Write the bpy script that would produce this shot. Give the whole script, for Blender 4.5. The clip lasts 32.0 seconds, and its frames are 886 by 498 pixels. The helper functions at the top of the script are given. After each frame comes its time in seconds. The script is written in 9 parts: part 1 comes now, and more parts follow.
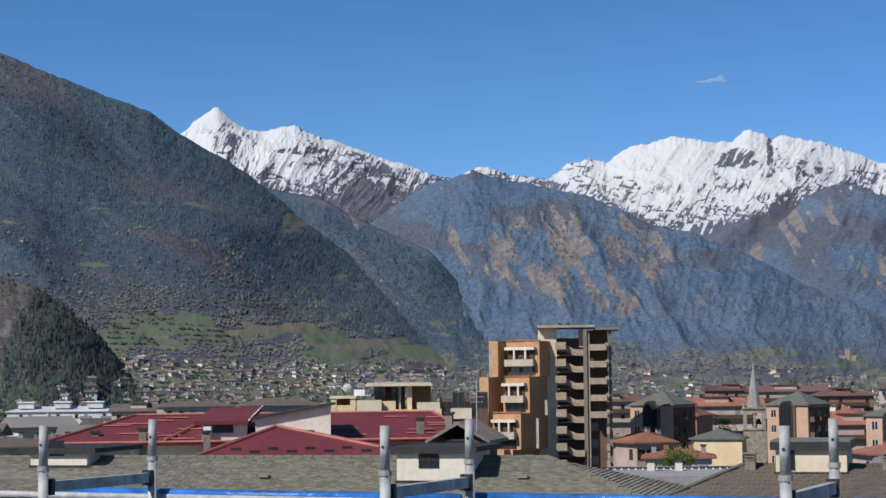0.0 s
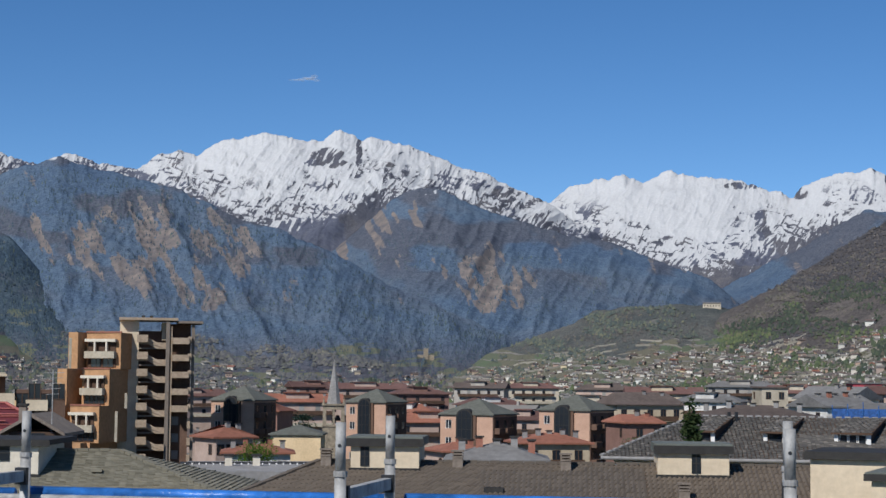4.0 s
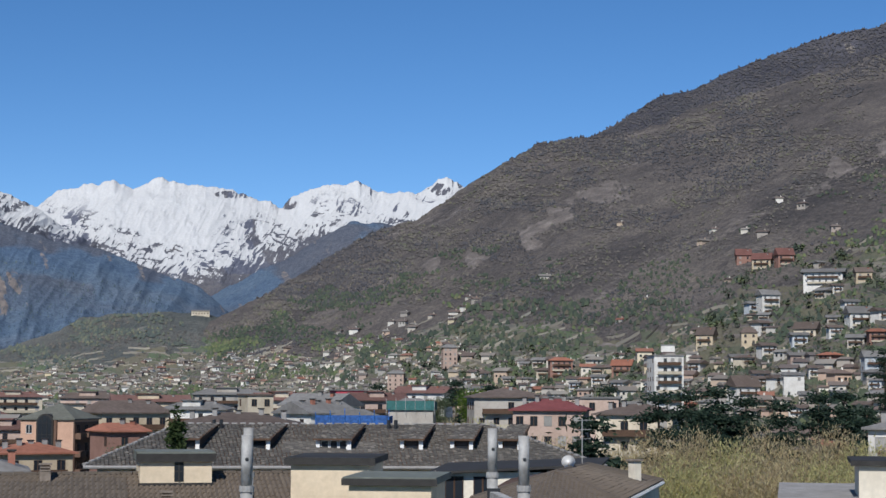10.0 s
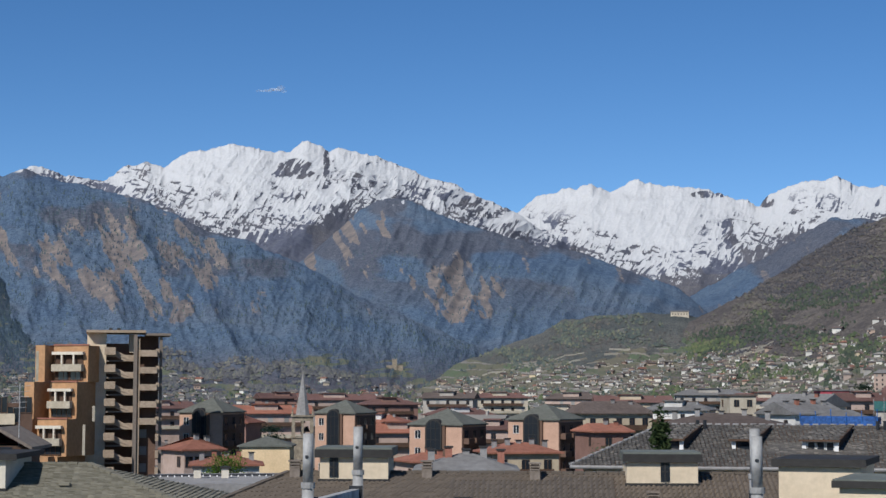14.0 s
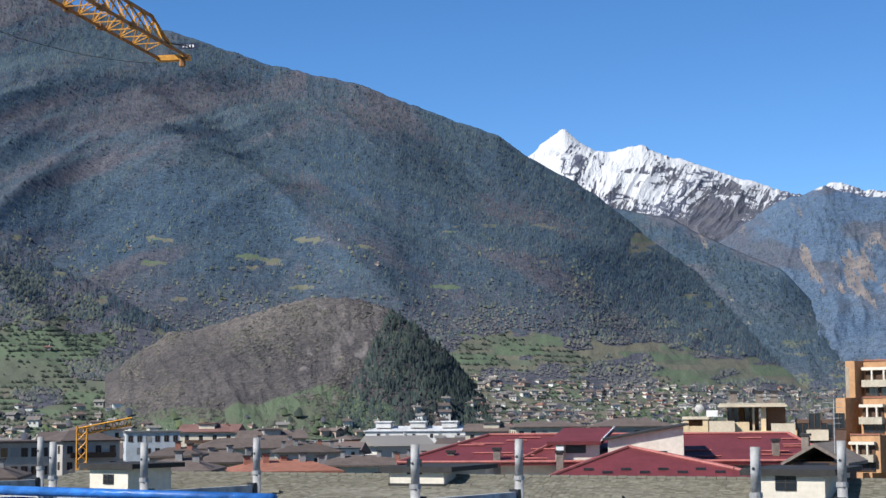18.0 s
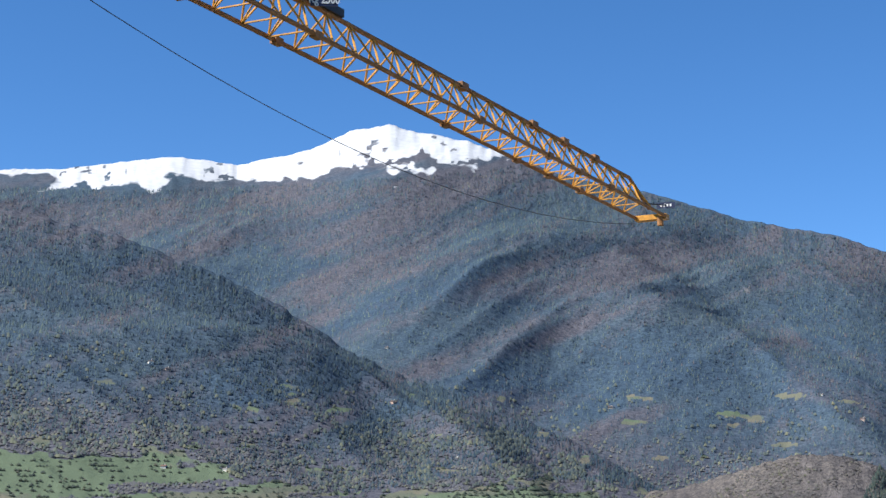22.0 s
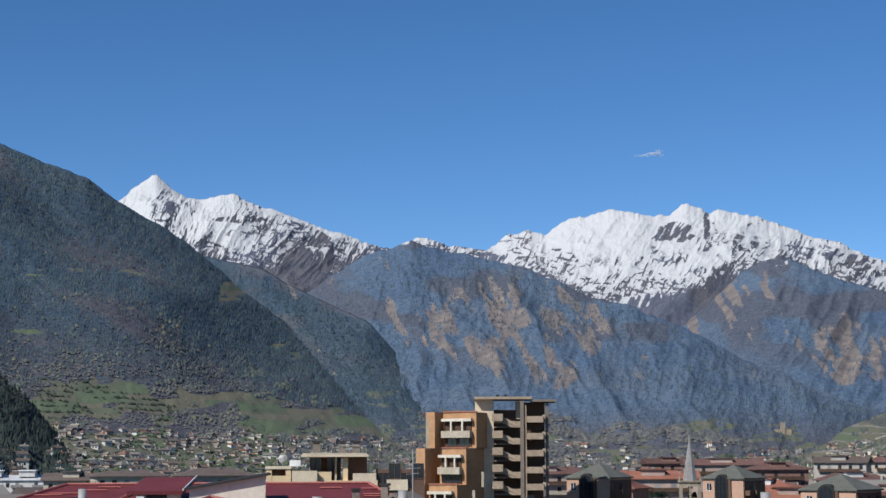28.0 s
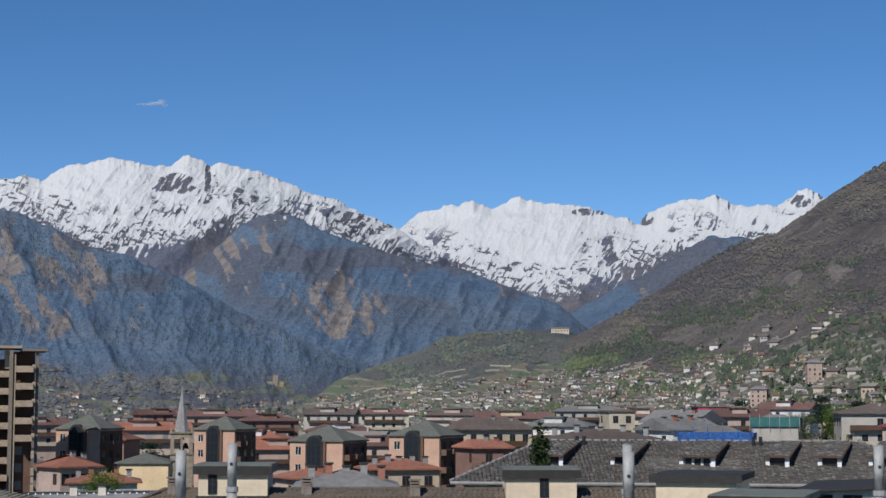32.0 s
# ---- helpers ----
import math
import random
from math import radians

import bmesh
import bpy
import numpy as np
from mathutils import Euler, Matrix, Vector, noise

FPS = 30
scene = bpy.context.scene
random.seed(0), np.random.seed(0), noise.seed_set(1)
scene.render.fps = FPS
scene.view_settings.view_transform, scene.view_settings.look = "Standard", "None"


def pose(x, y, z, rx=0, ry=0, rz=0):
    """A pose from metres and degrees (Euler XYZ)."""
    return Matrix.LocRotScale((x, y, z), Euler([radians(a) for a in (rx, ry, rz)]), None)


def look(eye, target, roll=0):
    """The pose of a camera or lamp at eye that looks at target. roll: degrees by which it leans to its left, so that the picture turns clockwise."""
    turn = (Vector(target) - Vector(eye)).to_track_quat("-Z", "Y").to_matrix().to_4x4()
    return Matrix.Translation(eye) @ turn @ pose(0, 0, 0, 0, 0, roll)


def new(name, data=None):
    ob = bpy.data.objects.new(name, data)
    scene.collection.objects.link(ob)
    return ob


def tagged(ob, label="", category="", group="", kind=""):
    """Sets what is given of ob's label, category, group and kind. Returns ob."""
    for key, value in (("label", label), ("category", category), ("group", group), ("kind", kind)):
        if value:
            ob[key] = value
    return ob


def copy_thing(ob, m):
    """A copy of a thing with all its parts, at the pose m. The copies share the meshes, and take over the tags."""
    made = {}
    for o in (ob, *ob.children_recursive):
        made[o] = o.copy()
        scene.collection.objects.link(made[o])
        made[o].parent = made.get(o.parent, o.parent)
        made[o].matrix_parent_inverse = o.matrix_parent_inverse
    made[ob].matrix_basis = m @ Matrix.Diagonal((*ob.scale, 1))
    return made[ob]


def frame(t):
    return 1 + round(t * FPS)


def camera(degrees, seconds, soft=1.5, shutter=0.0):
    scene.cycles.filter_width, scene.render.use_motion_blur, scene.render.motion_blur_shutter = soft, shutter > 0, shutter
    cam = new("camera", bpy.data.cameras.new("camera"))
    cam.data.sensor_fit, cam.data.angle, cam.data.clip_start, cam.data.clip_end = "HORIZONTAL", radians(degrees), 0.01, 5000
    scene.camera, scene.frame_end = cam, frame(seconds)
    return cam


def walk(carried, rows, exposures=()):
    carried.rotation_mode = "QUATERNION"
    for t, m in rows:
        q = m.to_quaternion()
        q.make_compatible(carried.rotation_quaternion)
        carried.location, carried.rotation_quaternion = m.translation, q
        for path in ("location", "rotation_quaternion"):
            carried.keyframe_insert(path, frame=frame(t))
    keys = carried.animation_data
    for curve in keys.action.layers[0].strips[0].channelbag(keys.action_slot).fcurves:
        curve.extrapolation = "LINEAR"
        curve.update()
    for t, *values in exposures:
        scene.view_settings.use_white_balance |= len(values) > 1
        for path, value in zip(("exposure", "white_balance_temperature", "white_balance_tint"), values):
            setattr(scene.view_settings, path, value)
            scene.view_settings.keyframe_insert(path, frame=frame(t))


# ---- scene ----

# ---------------------------------------------------------------- camera
EYE_Z = 28.0          # the terrace stands about nine storeys above the streets
ARM = 0.40            # the camera swings round the body at arm's length
cam = camera(28.62, 32.0)
TURNS = [  # seconds, heading (clockwise from +y), pitch, lean
    (0, 0.00, 4.50, -0.58), (0.5, 1.30, 4.46, -0.56), (1, 2.57, 4.45, -0.43), (1.5, 3.90, 4.43, -0.34),
    (2, 5.48, 4.41, -0.14), (2.5, 7.32, 4.44, 0.03), (3, 9.33, 4.42, 0.18), (3.5, 11.44, 4.38, 0.39),
    (4, 13.58, 4.33, 0.55), (4.5, 15.69, 4.37, 0.67), (6.5, 23.10, 4.68, 0.82), (7, 25.17, 4.89, 0.98),
    (7.5, 27.12, 5.17, 1.08), (8, 29.01, 5.39, 0.99), (8.5, 30.74, 5.43, 0.83), (9, 31.94, 5.27, 0.54),
    (9.5, 31.91, 4.98, 0.40), (10, 30.34, 4.70, 0.26), (10.5, 27.85, 4.55, 0.12), (11, 25.29, 4.45, -0.00),
    (11.5, 22.85, 4.36, -0.13), (12, 20.45, 4.26, -0.17), (12.5, 18.21, 4.29, -0.13), (13, 16.43, 4.50, -0.09),
    (13.5, 15.22, 4.66, 0.06), (15.5, 11.25, 4.59, -0.19), (16, 7.80, 4.85, -0.16), (16.5, 3.80, 5.05, -0.15),
    (17, -0.76, 5.16, -0.14), (17.5, -6.06, 5.17, -0.28), (18, -11.49, 5.27, -0.42), (18.5, -16.37, 5.50, -0.54),
    (19, -20.33, 5.78, -0.43), (19.5, -23.46, 5.92, -0.31), (20, -25.82, 6.25, -0.38), (20.5, -27.26, 7.25, -0.47),
    (21, -27.80, 8.83, -0.47), (21.5, -27.72, 9.82, -0.22), (22, -27.26, 10.52, 0.05), (22.5, -26.91, 11.37, 0.16),
    (23, -26.98, 11.83, 0.20), (23.5, -26.49, 11.85, 0.19), (24, -24.11, 11.66, 0.14), (24.5, -18.33, 10.98, -0.03),
    (25, -12.16, 10.01, -0.04), (25.5, -6.73, 9.08, 0.05), (26, -2.87, 8.36, 0.12), (26.5, -0.43, 7.74, 0.13),
    (28.5, 2.90, 6.52, -0.24), (29, 4.51, 6.09, -0.23), (29.5, 6.85, 5.60, -0.28), (30, 9.29, 5.21, -0.35),
    (30.5, 11.68, 5.00, -0.36), (31, 14.17, 4.99, -0.21), (31.5, 16.52, 5.13, -0.02), (32, 18.54, 5.21, 0.08)]


def carried_pose(turn, pitch, lean):
    a = radians(turn)
    return pose(ARM * math.sin(a), ARM * math.cos(a), EYE_Z, 90 + pitch, 0, -turn) @ pose(0, 0, 0, 0, 0, lean)


walk(cam, [(t, carried_pose(turn, pitch, lean)) for t, turn, pitch, lean in TURNS], exposures=((0.0, 0.13, 6100, 10), (3.0, -0.10, 6100, 10), (7.0, -0.05, 6100, 10), (9.0, 0.02, 6100, 10), (11.0, 0.0, 6100, 10), (13.0, -0.08, 6100, 10), (16.0, -0.02, 6100, 10), (17.0, 0.02, 6100, 10), (18.0, 0.55, 6100, 10), (19.0, 1.05, 6100, 10), (20.5, 1.05, 6100, 10), (22.0, 0.84, 6100, 10), (24.0, 0.70, 6100, 10), (25.0, 0.50, 6100, 10), (26.0, 0.14, 6100, 10), (26.5, 0.10, 6100, 10), (28.5, 0.06, 6100, 10), (30.0, -0.04, 6100, 10), (32.0, -0.10, 6100, 10)))

# ---------------------------------------------------------------- light
SUN_AZ, SUN_EL = -134.0, 43.0
world = bpy.data.worlds.new("sky")
scene.world = world
world.use_nodes = True
wn = world.node_tree.nodes
sky = wn.new("ShaderNodeTexSky")
sky.sky_type, sky.sun_disc = "NISHITA", False
sky.sun_elevation, sky.sun_rotation = radians(SUN_EL), radians(SUN_AZ)
sky.altitude, sky.air_density, sky.dust_density, sky.ozone_density = 5000, 1.0, 0.0, 1.2
deep = wn.new("ShaderNodeHueSaturation")   # the clear mountain air's deep blue
deep.inputs["Saturation"].default_value = 1.24
world.node_tree.links.new(sky.outputs[0], deep.inputs["Color"])
world.node_tree.links.new(deep.outputs[0], wn["Background"].inputs[0])
wn["Background"].inputs[1].default_value = 0.108
sun = new("sun", bpy.data.lights.new("sun", "SUN"))
sun.data.energy, sun.data.angle, sun.data.color = 5.0, radians(0.53), (1.0, 0.95, 0.87)
sa, se = radians(SUN_AZ), radians(SUN_EL)
sun.matrix_world = look((math.sin(sa) * math.cos(se) * 300, math.cos(sa) * math.cos(se) * 300, 300 * math.sin(se)), (0, 0, 0))

# ---------------------------------------------------------------- materials
def node_material(name, rough=0.8, metal=0.0):
    m = bpy.data.materials.new(name)
    m.use_nodes = True
    b = m.node_tree.nodes["Principled BSDF"]
    b.inputs["Roughness"].default_value, b.inputs["Metallic"].default_value = rough, metal
    b.inputs["Specular IOR Level"].default_value = 0.3
    return m, m.node_tree.nodes, m.node_tree.links, b


def ramp_node(nodes, links, fac, stops):
    r = nodes.new("ShaderNodeValToRGB")
    while len(r.color_ramp.elements) < len(stops):
        r.color_ramp.elements.new(0.5)
    for e, (p, c) in zip(r.color_ramp.elements, stops):
        e.position, e.color = p, (*c, 1)
    links.new(fac, r.inputs[0])
    return r.outputs[0]


def noise_node(nodes, links, scale, detail=5, coords="Object", rough=0.6, stretch=None):
    tc = nodes.new("ShaderNodeTexCoord")
    n = nodes.new("ShaderNodeTexNoise")
    n.inputs["Scale"].default_value, n.inputs["Detail"].default_value, n.inputs["Roughness"].default_value = scale, detail, rough
    src = tc.outputs[coords]
    if stretch:
        mp = nodes.new("ShaderNodeMapping")
        mp.inputs["Scale"].default_value = stretch
        links.new(src, mp.inputs[0])
        src = mp.outputs[0]
    links.new(src, n.inputs["Vector"])
    return n.outputs["Fac"]


def mix_node(nodes, links, fac, a, b, mode="MIX"):
    n = nodes.new("ShaderNodeMix")
    n.data_type, n.blend_type = "RGBA", mode
    for sock, v in ((n.inputs[0], fac), (n.inputs[6], a), (n.inputs[7], b)):
        if isinstance(v, bpy.types.NodeSocket):
            links.new(v, sock)
        else:
            sock.default_value = v if isinstance(v, float) else (*v, 1)
    return n.outputs[2]


def weathered(name, color, rough=0.8, metal=0.0, grain=2.0, stain=0.25, spread=0.18, bump=0.15, each=0.0, stretch=None):
    """A surface with two scales of variation round one colour: fine grain, and broad stains."""
    m, nodes, links, b = node_material(name, rough, metal)
    lo = tuple(c * (1 - spread) for c in color)
    hi = tuple(min(1, c * (1 + spread)) for c in color)
    fine = noise_node(nodes, links, grain, 6, stretch=stretch)
    broad = noise_node(nodes, links, stain, 4)
    c1 = ramp_node(nodes, links, fine, ((0.3, lo), (0.7, hi)))
    c2 = ramp_node(nodes, links, broad, ((0.3, (0.78, 0.76, 0.74)), (0.62, (1, 1, 1))))
    out = mix_node(nodes, links, 1.0, c1, c2, "MULTIPLY")
    if each:
        oi = nodes.new("ShaderNodeObjectInfo")
        c3 = ramp_node(nodes, links, oi.outputs["Random"], ((0.0, (1 - each,) * 3), (1.0, (1 + each * 0.5,) * 3)))
        out = mix_node(nodes, links, 1.0, out, c3, "MULTIPLY")
    links.new(out, b.inputs["Base Color"])
    if bump:
        bp = nodes.new("ShaderNodeBump")
        bp.inputs["Strength"].default_value, bp.inputs["Distance"].default_value = bump, 0.05
        links.new(fine, bp.inputs["Height"])
        links.new(bp.outputs[0], b.inputs["Normal"])
    return m


def island_material(name, stops, rough=0.9, through_light=0.0, single=False):
    """Many small pieces in one mesh, each with its own tone."""
    m, nodes, links, b = node_material(name, rough)
    g = nodes.new("ShaderNodeNewGeometry")
    oi = nodes.new("ShaderNodeObjectInfo")
    c = ramp_node(nodes, links, oi.outputs["Random"] if single else g.outputs["Random Per Island"], stops)
    n = noise_node(nodes, links, 0.02, 3)
    c = mix_node(nodes, links, 1.0, c, ramp_node(nodes, links, n, ((0.3, (0.75, 0.78, 0.8)), (0.7, (1.15, 1.1, 1.0)))), "MULTIPLY")
    links.new(c, b.inputs["Base Color"])
    if through_light:
        # thin leaves let part of the light through
        b.inputs["Specular IOR Level"].default_value = 0.1
        tl = nodes.new("ShaderNodeBsdfTranslucent")
        links.new(c, tl.inputs["Color"])
        mx = nodes.new("ShaderNodeMixShader")
        mx.inputs[0].default_value = through_light
        out = [q for q in nodes if q.type == "OUTPUT_MATERIAL"][0]
        links.new(b.outputs[0], mx.inputs[1])
        links.new(tl.outputs[0], mx.inputs[2])
        links.new(mx.outputs[0], out.inputs["Surface"])
    return m


def land_material(name, low, mid, high, scale=0.01, relief=6.0, stone=((0.10, 0.09, 0.08), (0.19, 0.17, 0.15), (0.30, 0.26, 0.21))):
    """Hill and mountain cover: woods and scrub in three tones, bare rock, meadows and snow by the masks laid over the mesh."""
    m, nodes, links, b = node_material(name, 0.95)
    b.inputs["Specular IOR Level"].default_value = 0.05
    at = nodes.new("ShaderNodeAttribute")
    at.attribute_name = "cover"
    sep = nodes.new("ShaderNodeSeparateColor")
    links.new(at.outputs["Color"], sep.inputs[0])
    big = noise_node(nodes, links, scale, 6, rough=0.62)
    fine = noise_node(nodes, links, scale * 14, 8, rough=0.75)
    wood = ramp_node(nodes, links, big, ((0.32, low), (0.5, mid), (0.68, high)))
    tone = ramp_node(nodes, links, fine, ((0.32, (0.74, 0.76, 0.79)), (0.66, (1.24, 1.22, 1.16))))
    wood = mix_node(nodes, links, 1.0, wood, tone, "MULTIPLY")
    crowns = ramp_node(nodes, links, noise_node(nodes, links, scale * 55, 3, rough=0.6), ((0.34, (0.62, 0.65, 0.68)), (0.5, (0.97, 0.97, 0.98)), (0.64, (1.38, 1.36, 1.30))))
    bare = nodes.new("ShaderNodeAttribute")
    bare.attribute_name = "larch"
    # this bare-wood tone has some blue of distance haze painted in
    wood = mix_node(nodes, links, bare.outputs["Fac"], wood, mix_node(nodes, links, 1.0, (0.086, 0.085, 0.101), tone, "MULTIPLY"))
    wood = mix_node(nodes, links, 0.8, wood, crowns, "MULTIPLY")
    tint = nodes.new("ShaderNodeMath")
    tint.operation = "MULTIPLY_ADD"
    links.new(noise_node(nodes, links, scale * 5, 4), tint.inputs[0])
    tint.inputs[1].default_value = 0.5
    links.new(at.outputs["Alpha"], tint.inputs[2])
    grass = ramp_node(nodes, links, tint.outputs[0], ((0.30, (0.135, 0.125, 0.10)), (0.55, (0.150, 0.140, 0.10)), (0.80, (0.112, 0.120, 0.088)), (1.0, (0.116, 0.130, 0.088)), (1.2, (0.108, 0.137, 0.086))))
    rock = ramp_node(nodes, links, noise_node(nodes, links, scale * 7, 8, rough=0.7), ((0.3, stone[0]), (0.55, stone[1]), (0.75, stone[2])))
    snow = ramp_node(nodes, links, fine, ((0.2, (0.39, 0.40, 0.42)), (0.7, (0.56, 0.555, 0.545))))

    def edge(channel, width, offset=0.0):
        a = nodes.new("ShaderNodeMath")
        a.operation = "MULTIPLY_ADD"
        links.new(fine, a.inputs[0])
        a.inputs[1].default_value = width
        links.new(channel, a.inputs[2])
        r = nodes.new("ShaderNodeMapRange")
        links.new(a.outputs[0], r.inputs[0])
        r.inputs[1].default_value, r.inputs[2].default_value = 0.5 + width / 2 - 0.09 + offset, 0.5 + width / 2 + 0.09 + offset
        return r.outputs[0]

    c = mix_node(nodes, links, edge(sep.outputs[1], 0.5), wood, grass)
    c = mix_node(nodes, links, edge(sep.outputs[0], 0.7), c, rock)
    c = mix_node(nodes, links, edge(sep.outputs[2], 0.35), c, snow)
    links.new(c, b.inputs["Base Color"])
    bp = nodes.new("ShaderNodeBump")
    bp.inputs["Strength"].default_value, bp.inputs["Distance"].default_value = 0.8, relief
    inv = nodes.new("ShaderNodeMath")
    inv.operation = "MULTIPLY"
    links.new(fine, inv.inputs[0])
    sn = nodes.new("ShaderNodeMapRange")
    links.new(sep.outputs[2], sn.inputs[0])
    sn.inputs[3].default_value, sn.inputs[4].default_value = 1.0, 0.35
    links.new(sn.outputs[0], inv.inputs[1])
    links.new(inv.outputs[0], bp.inputs["Height"])
    links.new(bp.outputs[0], b.inputs["Normal"])
    return m


# ---------------------------------------------------------------- helpers for meshes
def link_mesh(name, bm, material, parent=None, label="", smooth=False):
    me = bpy.data.meshes.new(name)
    bm.to_mesh(me)
    bm.free()
    if smooth:
        me.polygons.foreach_set("use_smooth", [True] * len(me.polygons))
    for mm in material if isinstance(material, (list, tuple)) else (material,):
        me.materials.append(mm)
    ob = new(name, me)
    if parent:
        ob.parent = parent
    if label:
        ob["label"] = label
    return ob


def part(name, bm, material, parent, label="", smooth=False):
    return link_mesh(name, bm, material, parent, label, smooth)


def shared(name, me, parent, m):
    """One more piece on a mesh that other pieces share."""
    ob = new(name, me)
    ob.parent = parent
    ob.matrix_local = m
    return ob


def box(x0, x1, y0, y1, z0, z1, bm=None):
    bm = bm or bmesh.new()
    v = [bm.verts.new((x, y, z)) for z in (z0, z1) for y in (y0, y1) for x in (x0, x1)]
    for q in ((0, 2, 3, 1), (4, 5, 7, 6), (0, 1, 5, 4), (2, 6, 7, 3), (0, 4, 6, 2), (1, 3, 7, 5)):
        bm.faces.new([v[i] for i in q])
    return bm


def prism(points, z0, z1, bm=None):
    """An upright prism over a plan given anticlockwise."""
    bm = bm or bmesh.new()
    lo = [bm.verts.new((x, y, z0)) for x, y in points]
    hi = [bm.verts.new((x, y, z1)) for x, y in points]
    bm.faces.new(lo[::-1])
    bm.faces.new(hi)
    n = len(points)
    for i in range(n):
        bm.faces.new((lo[i], lo[(i + 1) % n], hi[(i + 1) % n], hi[i]))
    return bm


def tube(a, b, r, n=8, bm=None, r2=None):
    bm = bm or bmesh.new()
    a, b = Vector(a), Vector(b)
    w = (b - a).normalized()
    u = w.cross(Vector((0, 0, 1)) if abs(w.z) < 0.95 else Vector((1, 0, 0))).normalized()
    v = w.cross(u)
    rings = []
    for p, rr in ((a, r), (b, r if r2 is None else r2)):
        rings.append([bm.verts.new(p + (u * math.cos(k * math.tau / n) + v * math.sin(k * math.tau / n)) * rr) for k in range(n)])
    for k in range(n):
        bm.faces.new((rings[0][k], rings[0][(k + 1) % n], rings[1][(k + 1) % n], rings[1][k]))
    bm.faces.new(rings[0][::-1])
    bm.faces.new(rings[1])
    return bm


def thing(name, label, category, m, group="", kind=""):
    e = new(name)
    e.matrix_world = m
    return tagged(e, label, category, group, kind)


def polar(az, d, z=0.0, turn=0.0):
    """Ground pose at a heading and distance from the terrace; turn 0 faces its front (-y side) to the terrace."""
    a = radians(az)
    return pose(d * math.sin(a), d * math.cos(a), z, 0, 0, -az + turn)


def height_at(el, d):
    return EYE_Z + d * math.tan(radians(el))


# ---------------------------------------------------------------- land forms
def lattice(ix, iy, seed):
    h = (ix * 374761393 + iy * 668265263 + seed * 974634777) & 0x7FFFFFFF
    h = ((h ^ (h >> 13)) * 1274126177) & 0x7FFFFFFF
    return ((h ^ (h >> 16)) & 0xFFFF) / 65535.0


def value_noise(x, y, seed=0):
    ix, iy = np.floor(x).astype(np.int64), np.floor(y).astype(np.int64)
    fx, fy = x - ix, y - iy
    fx, fy = fx * fx * fx * (fx * (fx * 6 - 15) + 10), fy * fy * fy * (fy * (fy * 6 - 15) + 10)
    a, b = lattice(ix, iy, seed), lattice(ix + 1, iy, seed)
    c, d = lattice(ix, iy + 1, seed), lattice(ix + 1, iy + 1, seed)
    return (a * (1 - fx) + b * fx) * (1 - fy) + (c * (1 - fx) + d * fx) * fy


def fbm(x, y, octaves=5, seed=0, gain=0.5):
    t, amp, tot = 0.0, 1.0, 0.0
    for k in range(octaves):
        t = t + amp * value_noise(x * 2 ** k + 17.3 * k, y * 2 ** k - 9.1 * k, seed + k)
        tot += amp
        amp *= gain
    return t / tot


def ribs(x, y, octaves=5, seed=0, gain=0.55):
    """Sharp crests with hollows between them, 0 to 1."""
    t, amp, tot = 0.0, 1.0, 0.0
    for k in range(octaves):
        t = t + amp * (1 - np.abs(2 * value_noise(x * 2 ** k + 5.7 * k, y * 2 ** k + 3.3 * k, seed + k) - 1))
        tot += amp
        amp *= gain
    return t / tot


def curve(points, smooth=0.0):
    """A function of the heading through (heading, value) pairs."""
    xs, ys = np.array(points[0::2], float), np.array(points[1::2], float)
    if not smooth:
        return lambda a: np.interp(a, xs, ys)
    return lambda a: sum(np.interp(a + k, xs, ys) for k in np.linspace(-smooth, smooth, 9)) / 9


LANDS = []


